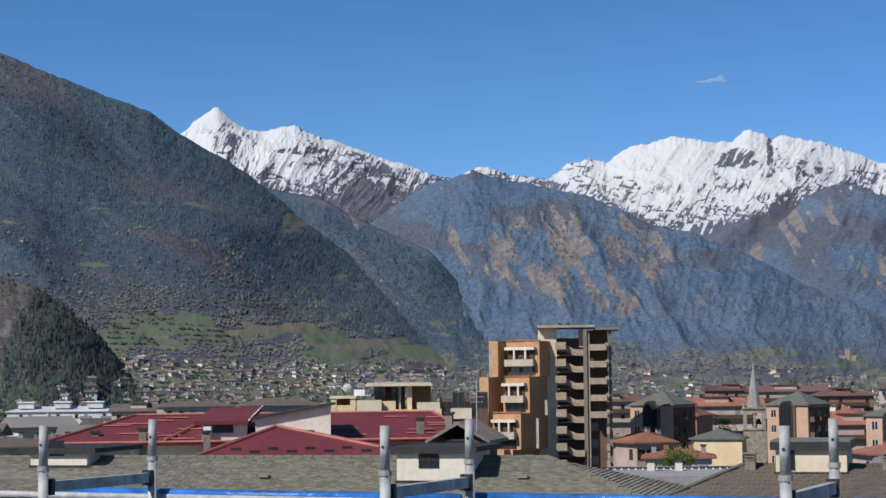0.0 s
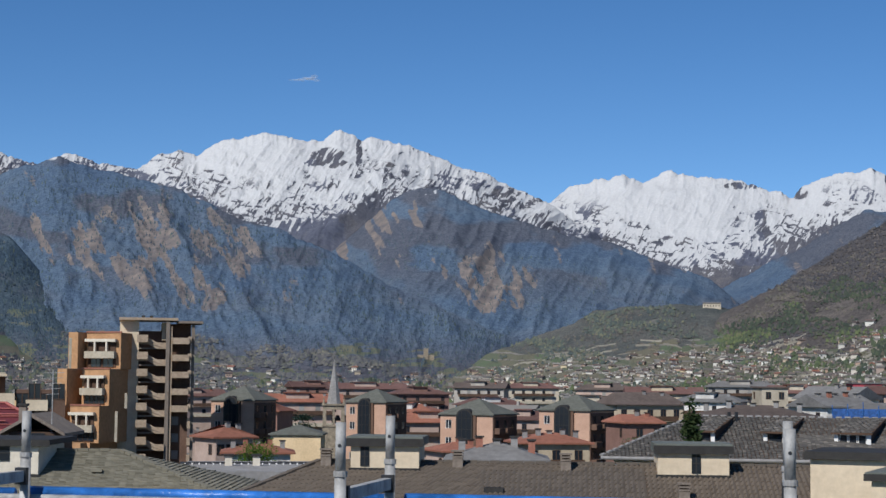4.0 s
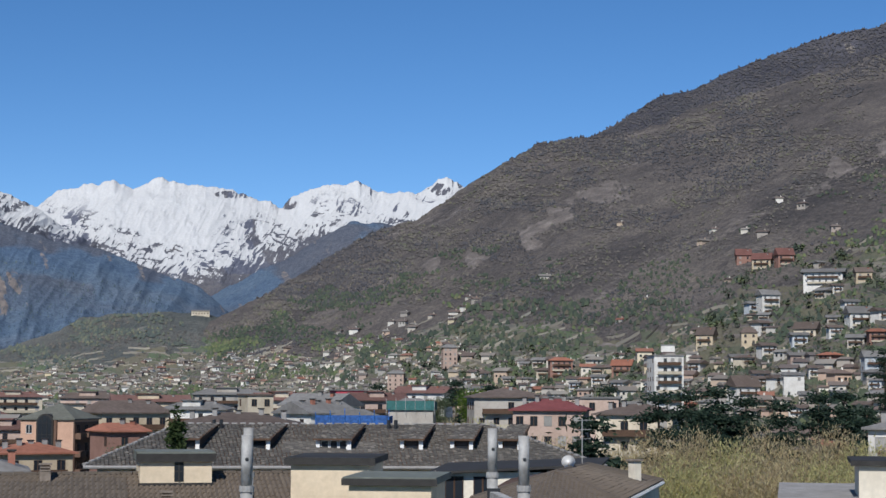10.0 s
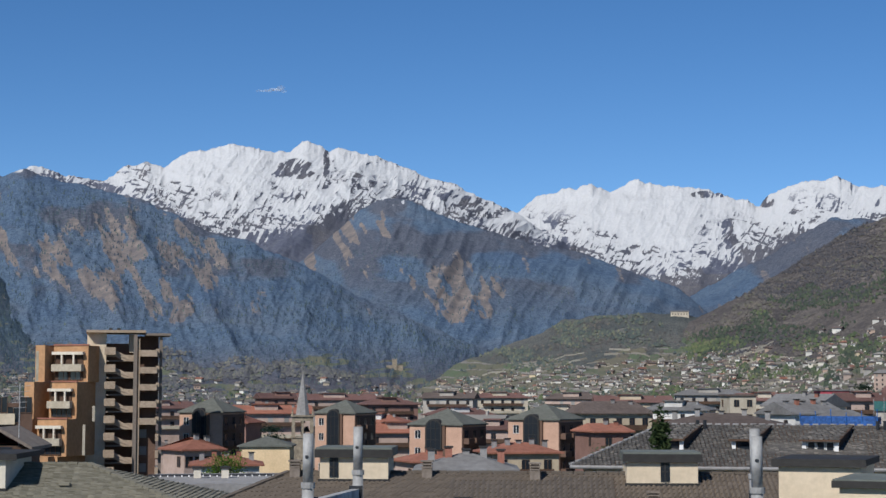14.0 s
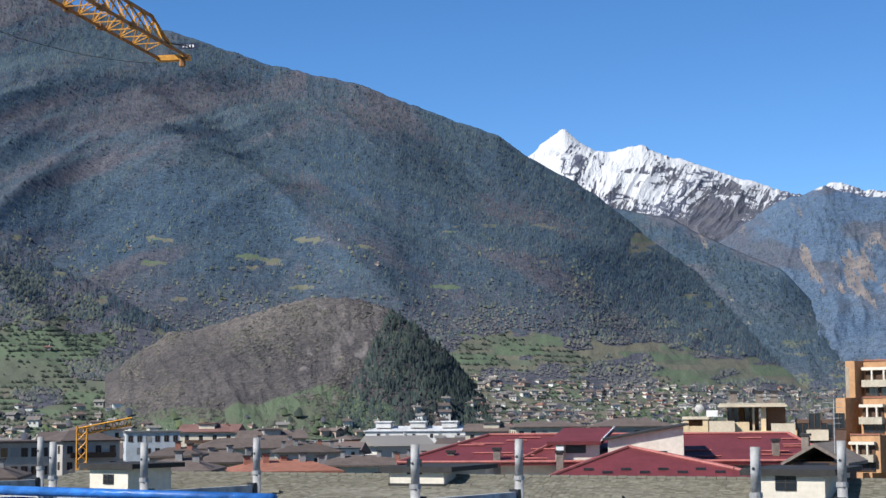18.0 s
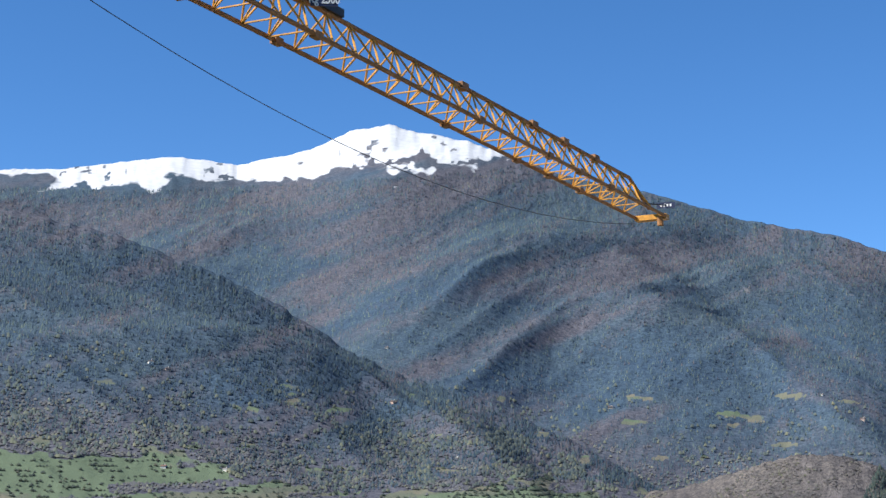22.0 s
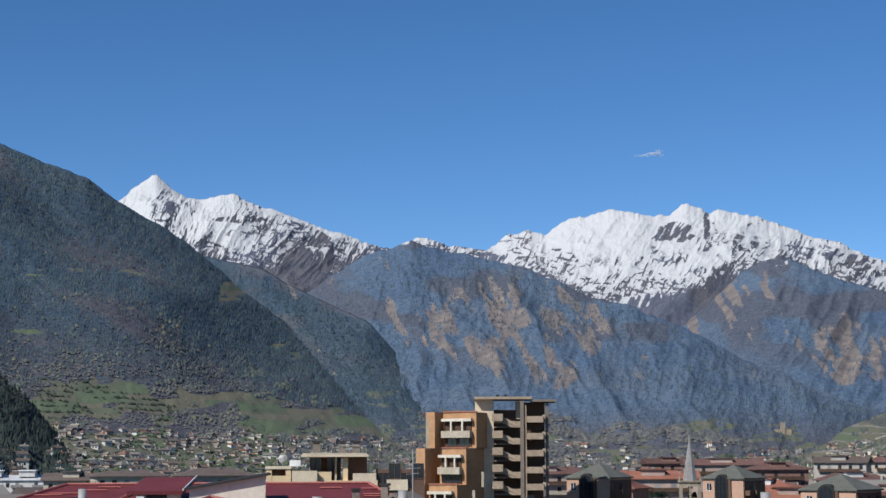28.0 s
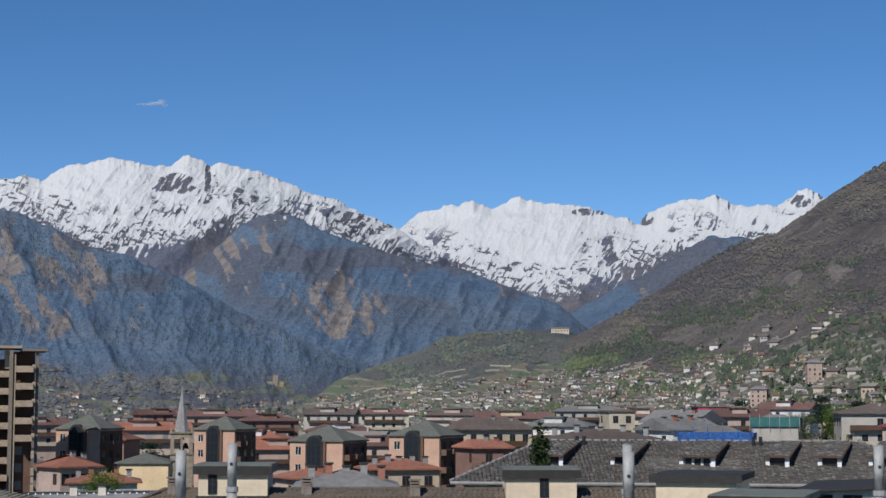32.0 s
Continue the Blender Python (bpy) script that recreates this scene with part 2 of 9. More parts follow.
class Land:
    """A hill or mountain: the skyline it has from the terrace (heading, elevation), how far off its crest and its foot lie.
    folds are spurs and gullies: width and length in degrees, lean, depth in degrees, octaves and gain."""

    def __init__(self, skyline, crest, foot, foot_el, power, folds, jag=0.06, seed=1, rise=4.0, crests=(), top=6.0, crag=None):
        self.broad = curve(skyline, 1.5)
        self.sky, self.crest, self.foot, self.foot_el = curve(skyline, 0.06), curve(crest, 5.0), curve(foot, 5.0), curve(foot_el) if foot_el else None
        self.a0, self.a1 = skyline[0], skyline[-2]
        self.power, self.folds, self.jag, self.seed, self.rise, self.top, self.crag = power, folds, jag, seed, rise, top, crag
        self.crests = [(curve(c[1], 1.2), c[1][0], c[1][-2], c[0]) for c in crests]
        LANDS.append(self)

    def height(self, a, s):
        """Height at heading a (degrees), s from 0 at the foot to 1 at the crest and on behind it; also the distance."""
        dc, df = self.crest(a), self.foot(a)
        d = df + (dc - df) * s
        t = np.clip(s, 0, 1)
        teeth = fbm(a * 2.2, t * 3 + self.seed, 6, self.seed + 40, 0.62) - 0.5 + 0.7 * (ribs(a * 3.1, t * 2, 4, self.seed + 45) - 0.62)
        sky = self.broad(a) + (self.sky(a) - self.broad(a)) * t ** 6 + self.jag * teeth * 2 * t ** 18
        zc = EYE_Z + dc * np.tan(np.radians(sky))
        zf = EYE_Z + df * np.tan(np.radians(self.foot_el(a))) if self.foot_el else 0.0
        z = zf + (zc - zf) * t ** self.power
        el = np.degrees(np.arctan2(z - EYE_Z, d))
        fade = np.clip(t * self.rise, 0, 1) * np.clip((1 - t) * self.top, 0, 1)
        n, first = 0.0, None
        for k, (wide, long, lean, deep, octaves, gain, *reach) in enumerate(self.folds):
            warp = 0.9 * (fbm(a / wide / 2.3, el / long / 1.3, 4, self.seed + 9 + k) - 0.5)
            g = ribs((a - lean * el) / wide + warp, el / long + warp, octaves, self.seed + 13 * k, gain)
            if reach:
                g = 0.72 + (g - 0.72) * np.sin(np.clip((a - reach[0]) / 6, 0, 1) * 1.57) ** 2 * np.sin(np.clip((reach[1] - a) / 6, 0, 1) * 1.57) ** 2
            n = n + deep * (g - 0.72) * 2
            first = g if first is None else first
        z = z + np.radians(n) * d * fade
        for line, a0, a1, amp in self.crests:
            off = el - line(a) + np.degrees(amp / d) * 0.8
            ends = np.sin(np.clip((a - a0) / 4, 0, 1) * 1.57) ** 2 * np.sin(np.clip((a1 - a) / 4, 0, 1) * 1.57) ** 2
            z = z + amp * ends * np.exp(-(off / np.where(off > 0, 0.75, 1.9)) ** 2)
        if self.crag:
            z = z + self.crag(a, el) * d * 0.0016 * (0.4 + ribs(a / 0.30 + 0.5 * el, el / 0.9, 4, self.seed + 81)) * fade
        z = z + d * 0.0012 * (fbm(a / 0.35, el / 0.35, 4, self.seed + 70, 0.6) - 0.5) * np.clip(t * 6, 0, 1) * np.clip((1 - t) * 25, 0, 1)
        z = np.where(s > 1, zc - (s - 1) * (dc - df) * 0.7, z)
        return z, d, first

    def normals(self, a, s):
        """Upward normals of the slope."""
        z0, d0, _ = self.height(a, s)
        z1, d1, _ = self.height(a + 0.05, s)
        z2, d2, _ = self.height(a, s + 0.008)
        ga, gd = (z1 - z0) / (np.radians(0.05) * d0), (z2 - z0) / np.maximum(d2 - d0, 0.1)
        c, q = np.cos(np.radians(a)), np.sin(np.radians(a))
        n = np.stack((-ga * c - gd * q, ga * q - gd * c, np.ones_like(z0)), -1)
        return n / np.linalg.norm(n, axis=-1, keepdims=True)

    def build(self, name, label, material, cover, na, ns, behind=0.1):
        a = np.linspace(self.a0, self.a1, na)
        s = np.concatenate((np.linspace(-0.02, 1, ns - 2) , (1 + behind * 0.4, 1 + behind)))
        A, S = np.meshgrid(a, s)
        Z, D, N = self.height(A, S)
        Z = np.where(S < 0, Z - 6, Z)
        X, Y = D * np.sin(np.radians(A)), D * np.cos(np.radians(A))
        co = np.stack((X, Y, Z), -1).reshape(-1, 3)
        gy, gx = np.gradient(Z)
        steep = np.hypot(gx / (np.gradient(X, axis=1) ** 2 + np.gradient(Y, axis=1) ** 2) ** 0.5, gy / np.maximum(np.abs(np.gradient(D, axis=0)), 0.1))
        side = gx / (np.radians(a[1] - a[0]) * D)
        rock, grass, snow, tone, larch = cover(A, S, X, Y, Z, N, steep, side)
        n = len(s)
        i = np.arange(na * n).reshape(n, na)
        f = np.stack((i[:-1, :-1], i[:-1, 1:], i[1:, 1:], i[1:, :-1]), -1).reshape(-1, 4)
        me = bpy.data.meshes.new(name)
        me.vertices.add(len(co))
        me.vertices.foreach_set("co", co.astype(np.float32).ravel())
        me.loops.add(f.size)
        me.loops.foreach_set("vertex_index", f.astype(np.int32).ravel())
        me.polygons.add(len(f))
        me.polygons.foreach_set("loop_start", np.arange(0, f.size, 4, dtype=np.int32))
        me.update(calc_edges=True)
        me.polygons.foreach_set("use_smooth", np.ones(len(f), bool))
        col = np.stack((rock, grass, snow, tone + np.zeros_like(rock)), -1).reshape(-1, 4)
        at = me.color_attributes.new("cover", "FLOAT_COLOR", "POINT")
        at.data.foreach_set("color", np.clip(col, 0, 1).astype(np.float32).ravel())
        at = me.attributes.new("larch", "FLOAT", "POINT")
        at.data.foreach_set("value", np.clip(larch + np.zeros_like(rock), 0, 1).astype(np.float32).ravel())
        me.materials.append(material)
        ob = new(name, me)
        return tagged(ob, label, "mountain", kind="structure")


terrace_top = curve([13, 1.0, 21, 1.6, 28, 1.3, 30.4, 2.4, 33, 2.7, 35, 1.9, 38, 2.1, 40, 3.1, 43, 4.3, 46, 6.2, 62, 7])


def soft(x, lo, hi):
    return np.clip((x - lo) / (hi - lo), 0, 1)


def crags(a, el):
    """Bare cliffs that climb across the hillside."""
    g = fbm(a / 0.9, el / 0.6, 5, 43)
    band = soft(0.32 - np.abs(el - 4.55 - 0.42 * (a - 31)) + 2.4 * (g - 0.5), 0, 0.25) * soft(a, 29.4, 30) * soft(36.9 - a, 0, 1) * soft(g, 0.42, 0.5)
    east = soft(0.35 - np.abs(el - 7.2 - 0.5 * (a - 43.6)) + 3.0 * (g - 0.55), 0, 0.3) * soft(a, 41.5, 43) * soft(46 - a, 0, 1)
    return np.maximum(band, 0.8 * east) * (0.45 + 0.45 * soft(fbm((a + 0.3 * el) / 0.11, el / 0.22, 5, 47, 0.6), 0.42, 0.62))


# the great forested mountain, with its snow-capped summit
mount_forest = Land(
    [-62, 12.0, -50, 12.6, -42, 12.7, -40.1, 12.8, -38.3, 13.1, -36.4, 13.4, -34.2, 13.2, -32.3, 13.6, -31.2, 13.95, -30.4, 14.4, -29.1, 14.6, -27.7, 14.3,
     -26.4, 14.05, -25, 13.6, -23.1, 12.9, -20, 12.2, -17.2, 11.3, -14.2, 10.7, -12.7, 10.1, -11.1, 9.5, -9.6, 9.0, -8.7, 8.3, -7.2, 7.5, -5.9, 6.6,
     -4.7, 5.55, -3.2, 4.4, -1.8, 3.4, -0.5, 2.4, 0.7, 1.4, 1.6, 0.7, 3, 0.1],
    [-62, 3500, -30, 3600, -20, 3300, -10, 2900, 0, 2700, 3, 2700], [-62, 900, -30, 1000, -20, 1150, -10, 1350, 3, 1700],
    None, 1.3, ((5.5, 6.0, 2.6, 0.34, 2, 0.35, -70, -13), (4.6, 6.0, -1.7, 0.28, 2, 0.35, -21, 10), (1.5, 2.6, 1.8, 0.075, 3, 0.45, -70, -14), (1.4, 2.6, -1.4, 0.06, 3, 0.45, -20, 10), (0.4, 0.7, 0.6, 0.014, 3, 0.5)), 0.05, 3, 2.2,
    ((40, [-31.5, 8.0, -30.6, 8.8, -29.4, 9.4, -27.3, 9.8, -25.1, 10.3, -22, 10.1, -20.2, 9.6, -18.5, 8.5, -17, 7.4]), (24, [-29, 10.2, -27.2, 10.6, -24, 11.0, -20.4, 10.9, -18.3, 10.4, -16, 9.6]),
     (38, [-20.5, 9.2, -19.4, 9.5, -18.2, 9.7, -16, 9.9, -14.1, 9.4, -12.7, 9.1, -10, 8.0]), (26, [-24, 7.4, -21, 7.6, -15, 7.0, -10.2, 6.4, -6, 5.0, -4, 4.2]), (26, [-29, 8.0, -26, 8.7, -22, 8.4, -18, 6.9, -14, 5.4, -11, 4.2]),
     (22, [-46, 11.2, -41, 11.6, -37, 11.9, -33, 11.7, -31, 11.0]), (18, [-17, 5.4, -13, 5.0, -9, 4.2, -5, 2.8])))
# a wooded shoulder in front of it
spur_forest = Land(
    [-62, 12.9, -50, 12.3, -41.9, 11.5, -38.2, 10.8, -34.9, 9.7, -33.2, 8.9, -32.3, 8.3, -31.5, 7.9, -30.6, 7.2, -28.6, 6.3, -27.3, 5.95, -25.6, 5.4, -22.9, 4.15, -20.4, 2.8, -19, 1.6, -17.6, 0.2],
    [-62, 2300, -36, 2100, -18.5, 1500], [-62, 850, -36, 900, -18.5, 1000], None, 1.4, ((4.2, 4.0, -2.2, 0.26, 2, 0.4), (1.2, 1.6, -1.6, 0.07, 3, 0.45)), 0.10, 12, 2.0,
    ((20, [-46, 9.3, -42, 9.2, -37, 8.2, -33, 7.2, -30, 6.2, -28, 5.2]), (18, [-46, 7.2, -40, 6.9, -35, 6.9, -30, 6.0, -26, 4.7, -23, 3.3])))
knoll = Land([-22.5, 1.2, -20.5, 2.5, -18.6, 2.9, -17.2, 3.35, -15.7, 3.67, -14.6, 3.72, -13.4, 3.35, -12.3, 2.7, -11.4, 1.9, -10.7, 1.1, -10.2, 0.3, -9.7, -0.6],
             [-22, 1240, -9, 1180], [-22, 1000, -14, 960, -9, 1120], None, 0.9, ((1.6, 2.0, -0.4, 0.16, 4, 0.5), (0.4, 0.6, -0.3, 0.03, 3, 0.5)), 0.10, 21)
# smooth wooded spur that comes down behind the forested mountain
mount_side = Land([-9, 6.6, -7, 6.6, -5.5, 6.5, -3.9, 6.15, -3.0, 5.62, -1.7, 5.0, -0.4, 4.42, 0.1, 3.85, 0.7, 3.2, 1.3, 2.66, 2.8, 1.95, 5, 1.2, 7, 0.3, 8, -0.3], [-9, 3250, 0, 2800, 8, 2200], [-9, 2300, 8, 1750],
                  None, 1.2, ((2.2, 2.0, -0.9, 0.16, 3, 0.4), (0.5, 0.8, -0.7, 0.025, 3, 0.5)), 0.03, 38)
range_snow_west = Land([-10.5, 7.0, -8.6, 8.3, -8.07, 8.8, -7.46, 9.2, -6.96, 8.8, -6.4, 8.4, -5.84, 8.4, -5.28, 8.54, -4.86, 8.6, -4.17, 8.25, -3.4, 8.0, -2.67, 7.8, -1.73, 7.42,
                        -0.8, 7.13, 0, 6.9, 1.5, 6.6], [-10.5, 4700, 1.5, 4500], [-10.5, 3700, 1.5, 3700], [-10.5, 3.2, 1.5, 3.8], 1.0,
                       ((1.5, 2.4, 0.75, 0.36, 5, 0.5), (0.24, 0.6, 0.3, 0.035, 4, 0.55)), 0.07, 33, 4.0, (), 9.0)
mount_cliffs = Land([-5, 3.6, -3, 5.0, -1.2, 6.2, -0.43, 6.67, 0.32, 6.84, 0.98, 7.12, 1.45, 6.92, 2.2, 6.73, 3.32, 6.52, 4.25, 6.32, 5, 6.1, 5.9, 5.7, 7, 5.15, 8.1, 4.95, 9, 4.55, 10.45, 3.9,
                     11.7, 3.2, 12.75, 2.73, 14.3, 2.05, 15.8, 1.5, 17.5, 0.7, 19, -0.2], [-5, 3500, 3, 3400, 19, 2500], [-5, 2200, 3, 2000, 19, 1700],
                    None, 1.15, ((1.9, 2.6, -0.35, 0.26, 4, 0.5), (0.36, 0.9, 0.3, 0.05, 4, 0.55)), 0.07, 41)
mount_snow = Land([0, 6.5, 0.57, 6.8, 1.18, 7.22, 1.82, 7.07, 2.54, 6.87, 3.45, 6.75, 4.17, 7.23, 4.9, 7.44, 5.46, 7.27, 6, 7.7, 6.9, 7.86, 7.75, 8.07, 8.6, 7.9, 9.53, 7.83, 10.08, 8.28, 10.84, 7.89,
                   11.2, 8.0, 12, 7.77, 13.1, 7.5, 13.85, 7.15, 15, 6.8, 15.7, 6.5, 16.9, 6.0, 17.6, 5.5, 18.7, 4.9, 21, 3.8, 24, 2.2], [0, 4500, 24, 4300], [0, 3500, 24, 3400], [0, 2.5, 24, 1.5],
                  1.0, ((1.7, 2.2, 0.8, 0.36, 5, 0.5), (0.26, 0.5, 0.5, 0.040, 4, 0.55)), 0.09, 52, 4.0, (), 9.0)
mount_brown = Land([7, 2.0, 9.4, 3.74, 10.9, 5.06, 12, 6.0, 12.7, 6.39, 13.5, 6.3, 14.2, 5.94, 15.7, 5.4, 17.6, 4.84, 19.1, 4.57, 20.9, 3.9, 22.4, 3.37, 23.3, 2.55, 24.5, 1.6, 26, 0.4],
                   [7, 3700, 26, 3500], [7, 2500, 26, 2500], None, 1.1, ((1.5, 2.6, 0.55, 0.26, 4, 0.5), (0.34, 0.9, 0.5, 0.05, 4, 0.55)), 0.06, 63)
range_snow_east = Land([15.5, 5.0, 17.2, 6.0, 17.8, 6.42, 18.5, 6.57, 19.1, 6.64, 19.53, 6.83, 20.2, 6.5, 21, 6.9, 21.9, 6.73, 23.2, 6.6, 24.1, 6.35, 25, 6.0, 25.4, 6.44, 26.4, 6.7, 27.5, 6.92,
                        28.2, 6.57, 29.5, 6.52, 30.4, 7.07, 31, 6.8, 32, 6.4, 34, 5.8], [15, 4750, 34, 4750], [15, 4000, 34, 4000], [15, 2.6, 34, 2.6], 0.95,
                       ((1.6, 1.8, 0.4, 0.18, 5, 0.46), (0.22, 0.5, 0.3, 0.022, 4, 0.55)), 0.10, 74, 4.0, (), 9.0)
ridge_dark = Land([21.5, 2.2, 22.9, 3.2, 24, 3.8, 25.3, 4.44, 26.4, 5.1, 27.3, 5.58, 28.2, 5.53, 29, 5.5, 30.5, 5.3, 32, 5.0], [21, 3950, 32, 3950], [21, 3000, 32, 3000], [21, 0.8, 32, 1.0], 1.1,
                  ((1.5, 2.0, 0.8, 0.16, 4, 0.45),), 0.08, 85)
hill_terraced = Land([13.6, -0.2, 15, 0.85, 16, 1.23, 17, 1.62, 17.9, 1.9, 18.6, 2.35, 19.7, 2.44, 21.2, 2.56, 22.3, 2.54, 23.2, 2.42, 25, 2.2, 27, 1.5, 29, 0.5], [13, 2100, 29, 1900], [13, 1400, 29, 1300],
                     None, 1.0, ((2.4, 1.5, 0.5, 0.14, 4, 0.45), (0.6, 0.6, 0.3, 0.03, 3, 0.5)), 0.05, 96)
# dark wooded crest behind the near hillside
ridge_back = Land([33, 7.6, 35.2, 8.38, 36, 8.75, 37.5, 9.67, 38.6, 9.85, 39.7, 10.4, 40.8, 10.8, 41.9, 11.15, 43, 11.5, 44.6, 11.7, 45.5, 12.05, 46.4, 12.25, 50, 12.8, 62, 13.2], [33, 2600, 62, 2650], [33, 2050, 62, 2100],
                  [33, 6.2, 45, 8.2, 62, 9.5], 1.0, ((1.6, 2.0, 0.6, 0.12, 4, 0.45), (0.4, 0.6, 0.5, 0.02, 3, 0.5)), 0.05, 118)
hill_right = Land([21.5, 1.5, 23, 2.38, 24.8, 3.3, 26.6, 4.45, 28.3, 5.34, 29.5, 5.7, 30.4, 6.3, 31.1, 6.8, 32.2, 7.44, 33.5, 8.2, 35.2, 8.38, 36.6, 8.55, 37.6, 8.8, 38.5, 9.25, 40.4, 9.7,
                   42.2, 10.15, 44.1, 10.7, 45.4, 11.05, 47, 11.5, 50, 12.0, 62, 12.5], [21, 1900, 30, 2000, 40, 2050, 62, 2100], [21, 1350, 30, 1000, 36, 760, 44, 560, 62, 480],
                  None, 1.05, ((3.2, 3.6, 1.5, 0.30, 3, 0.42), (1.0, 1.6, 1.3, 0.10, 4, 0.5), (0.34, 0.5, 0.9, 0.025, 3, 0.5)), 0.07, 107, 3.0, (), 6.0, crags)

# Distance haze is mixed into the wooded slopes' base tones as blue.
forest_land = land_material("hazed_wooded_slope", (0.040, 0.064, 0.098), (0.050, 0.076, 0.106), (0.064, 0.086, 0.106), 0.0045, 1.5)
# Blue and extra lightness of far haze are put into the cliff woods' colours.
cliff_land = land_material("hazed_wooded_cliffs", (0.070, 0.106, 0.168), (0.086, 0.124, 0.182), (0.106, 0.136, 0.184), 0.005, 5, ((0.10, 0.098, 0.112), (0.19, 0.165, 0.152), (0.33, 0.265, 0.215)))
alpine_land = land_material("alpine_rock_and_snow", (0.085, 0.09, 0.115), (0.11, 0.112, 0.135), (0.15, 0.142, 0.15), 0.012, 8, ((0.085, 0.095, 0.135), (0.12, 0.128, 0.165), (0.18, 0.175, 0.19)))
scrub_land = land_material("scrub_hillside", (0.062, 0.058, 0.060), (0.099, 0.089, 0.087), (0.152, 0.134, 0.122), 0.008, 5, ((0.095, 0.085, 0.082), (0.165, 0.146, 0.136), (0.29, 0.255, 0.23)))
terraced_land = land_material("terraced_slope", (0.066, 0.074, 0.074), (0.088, 0.094, 0.092), (0.122, 0.120, 0.112), 0.008, 3, ((0.15, 0.145, 0.13), (0.22, 0.205, 0.185), (0.32, 0.295, 0.26)))
back_land = land_material("mauve_bare_woods", (0.046, 0.047, 0.060), (0.058, 0.057, 0.070), (0.078, 0.072, 0.080), 0.008, 3)
field_land = land_material("valley_fields", (0.05, 0.06, 0.03), (0.09, 0.10, 0.05), (0.14, 0.12, 0.08), 0.01, 2)


def cell(i, j):
    return np.abs(np.sin(i * 12.9898 + j * 78.233) * 43758.5453) % 1


meadow_top = curve([-62, 4.6, -42, 4.5, -36, 4.0, -33, 3.1, -30, 2.7, -26, 3.3, -22, 3.0, -20, 2.6, -12, 2.3, -10, 2.7, -6, 2.4, -2, 1.8, 3, 1.0])


# large fields (heading, elevation, half widths, green or fallow) and the groves between them
FIELDS = ((-38.6, 3.05, 5.2, 0.85, 1.0), (-38.4, 1.05, 2.2, 0.38, 0.25), (-34.6, 0.75, 1.8, 0.62, 0.55), (-34.5, 2.2, 2.0, 0.3, 0.35), (-39, 0.2, 4.0, 0.35, 0.9), (-25.4, 2.1, 3.0, 0.40, 0.95), (-25.6, 1.2, 2.6, 0.45, 0.6))
GROVES = ((-30.4, 1.6, 2.1, 1.05), (-27.6, 3.15, 3.4, 0.55), (-21.4, 1.9, 1.1, 0.7), (-36.6, 2.62, 1.9, 0.16), (-31.2, 3.2, 3.0, 0.5))


def meadow(a, el):
    """Fields on terraces at the mountain's foot: how much of a meadow it is, each field's tone, and how near a hedge."""
    w = 0.9 * (fbm(a / 3.0, el / 0.9, 3, 14) - 0.5)
    i = np.floor(a / 1.4 + w)
    v = el / 0.17 + w + 0.12 * (a + 30) + cell(i, 3.0)
    j = np.floor(v)
    tone = 0.12 + 0.85 * cell(i, j) ** 0.8
    edge = np.minimum(v - j, 1 - (v - j))
    woods = fbm(a / 1.9, el / 0.55, 4, 15)
    rough = 0.9 * (fbm(a / 0.8, el / 0.3, 4, 17) - 0.5)
    for fa, fe, ha, he, green in FIELDS:
        inside = soft(1.15 - np.maximum(np.abs(a - fa) / ha, np.abs(el - fe) / he) + rough, 0, 0.25)
        woods = woods - 0.22 * inside
        tone = tone + (0.75 * green + 0.25 * tone - tone) * inside
    for fa, fe, ha, he in GROVES:
        woods = woods + 0.4 * soft(1.15 - np.hypot((a - fa) / ha, (el - fe) / he) + rough, 0, 0.3)
    m = soft(meadow_top(a) - el + 1.6 * (woods - 0.5), -0.05, 0.15) * soft(0.56 - woods, 0, 0.04)
    high = soft(fbm(a / 1.6, el / 0.4, 4, 16), 0.75, 0.78) * soft(6.6 - el, 0, 1) * soft(el, 3.0, 3.4)
    return np.maximum(m, high), tone, edge


def elevation(X, Y, Z):
    return np.degrees(np.arctan2(Z - EYE_Z, np.hypot(X, Y)))


def larches(a, el):
    """Where leafless larch and broadleaf woods outgrow the firs: high up, and in strips along the spurs."""
    lean = np.where(a < -16, 2.2, -1.4)
    g = fbm((a - lean * el) / 2.0, el / 1.6, 6, 58, 0.6)
    return soft(g + 0.10 * soft(el, 8.5, 11.0) - 0.07 * soft(a, -14, -8), 0.46, 0.72)


def cover_forest(A, S, X, Y, Z, N, steep, side):
    el = elevation(X, Y, Z)
    grass, tone, edge = meadow(A, el)
    rock = 0.10 + 0.3 * soft(fbm(A / 0.9, el / 0.6, 4, 8), 0.66, 0.8) * soft(el, 2, 3)
    limit = curve([-62, 12.0, -42, 12.35, -38, 12.45, -34, 12.6, -32, 12.85, -26, 13.4, -20, 14.5, 3, 20])
    snow = soft(el + 1.6 * (fbm(A / 0.9, el / 0.5, 5, 9) - 0.5) - limit(A), -0.25, 0.25)
    snow = snow - 0.55 * soft(fbm((A - 0.4 * el) / 0.25, el / 0.2, 4, 12), 0.57, 0.64) * soft(0.55 - fbm(A / 1.2, el / 0.8, 2, 13), 0, 0.1)
    # the nearer foot takes the bare-wood tone, which carries less painted haze
    return rock * (1 - grass), grass * (0.72 + 0.28 * soft(edge, 0.03, 0.10)), snow, tone, np.maximum(larches(A, el), 0.95 * soft(meadow_top(A) + 2.0 - el, 0, 1.6))


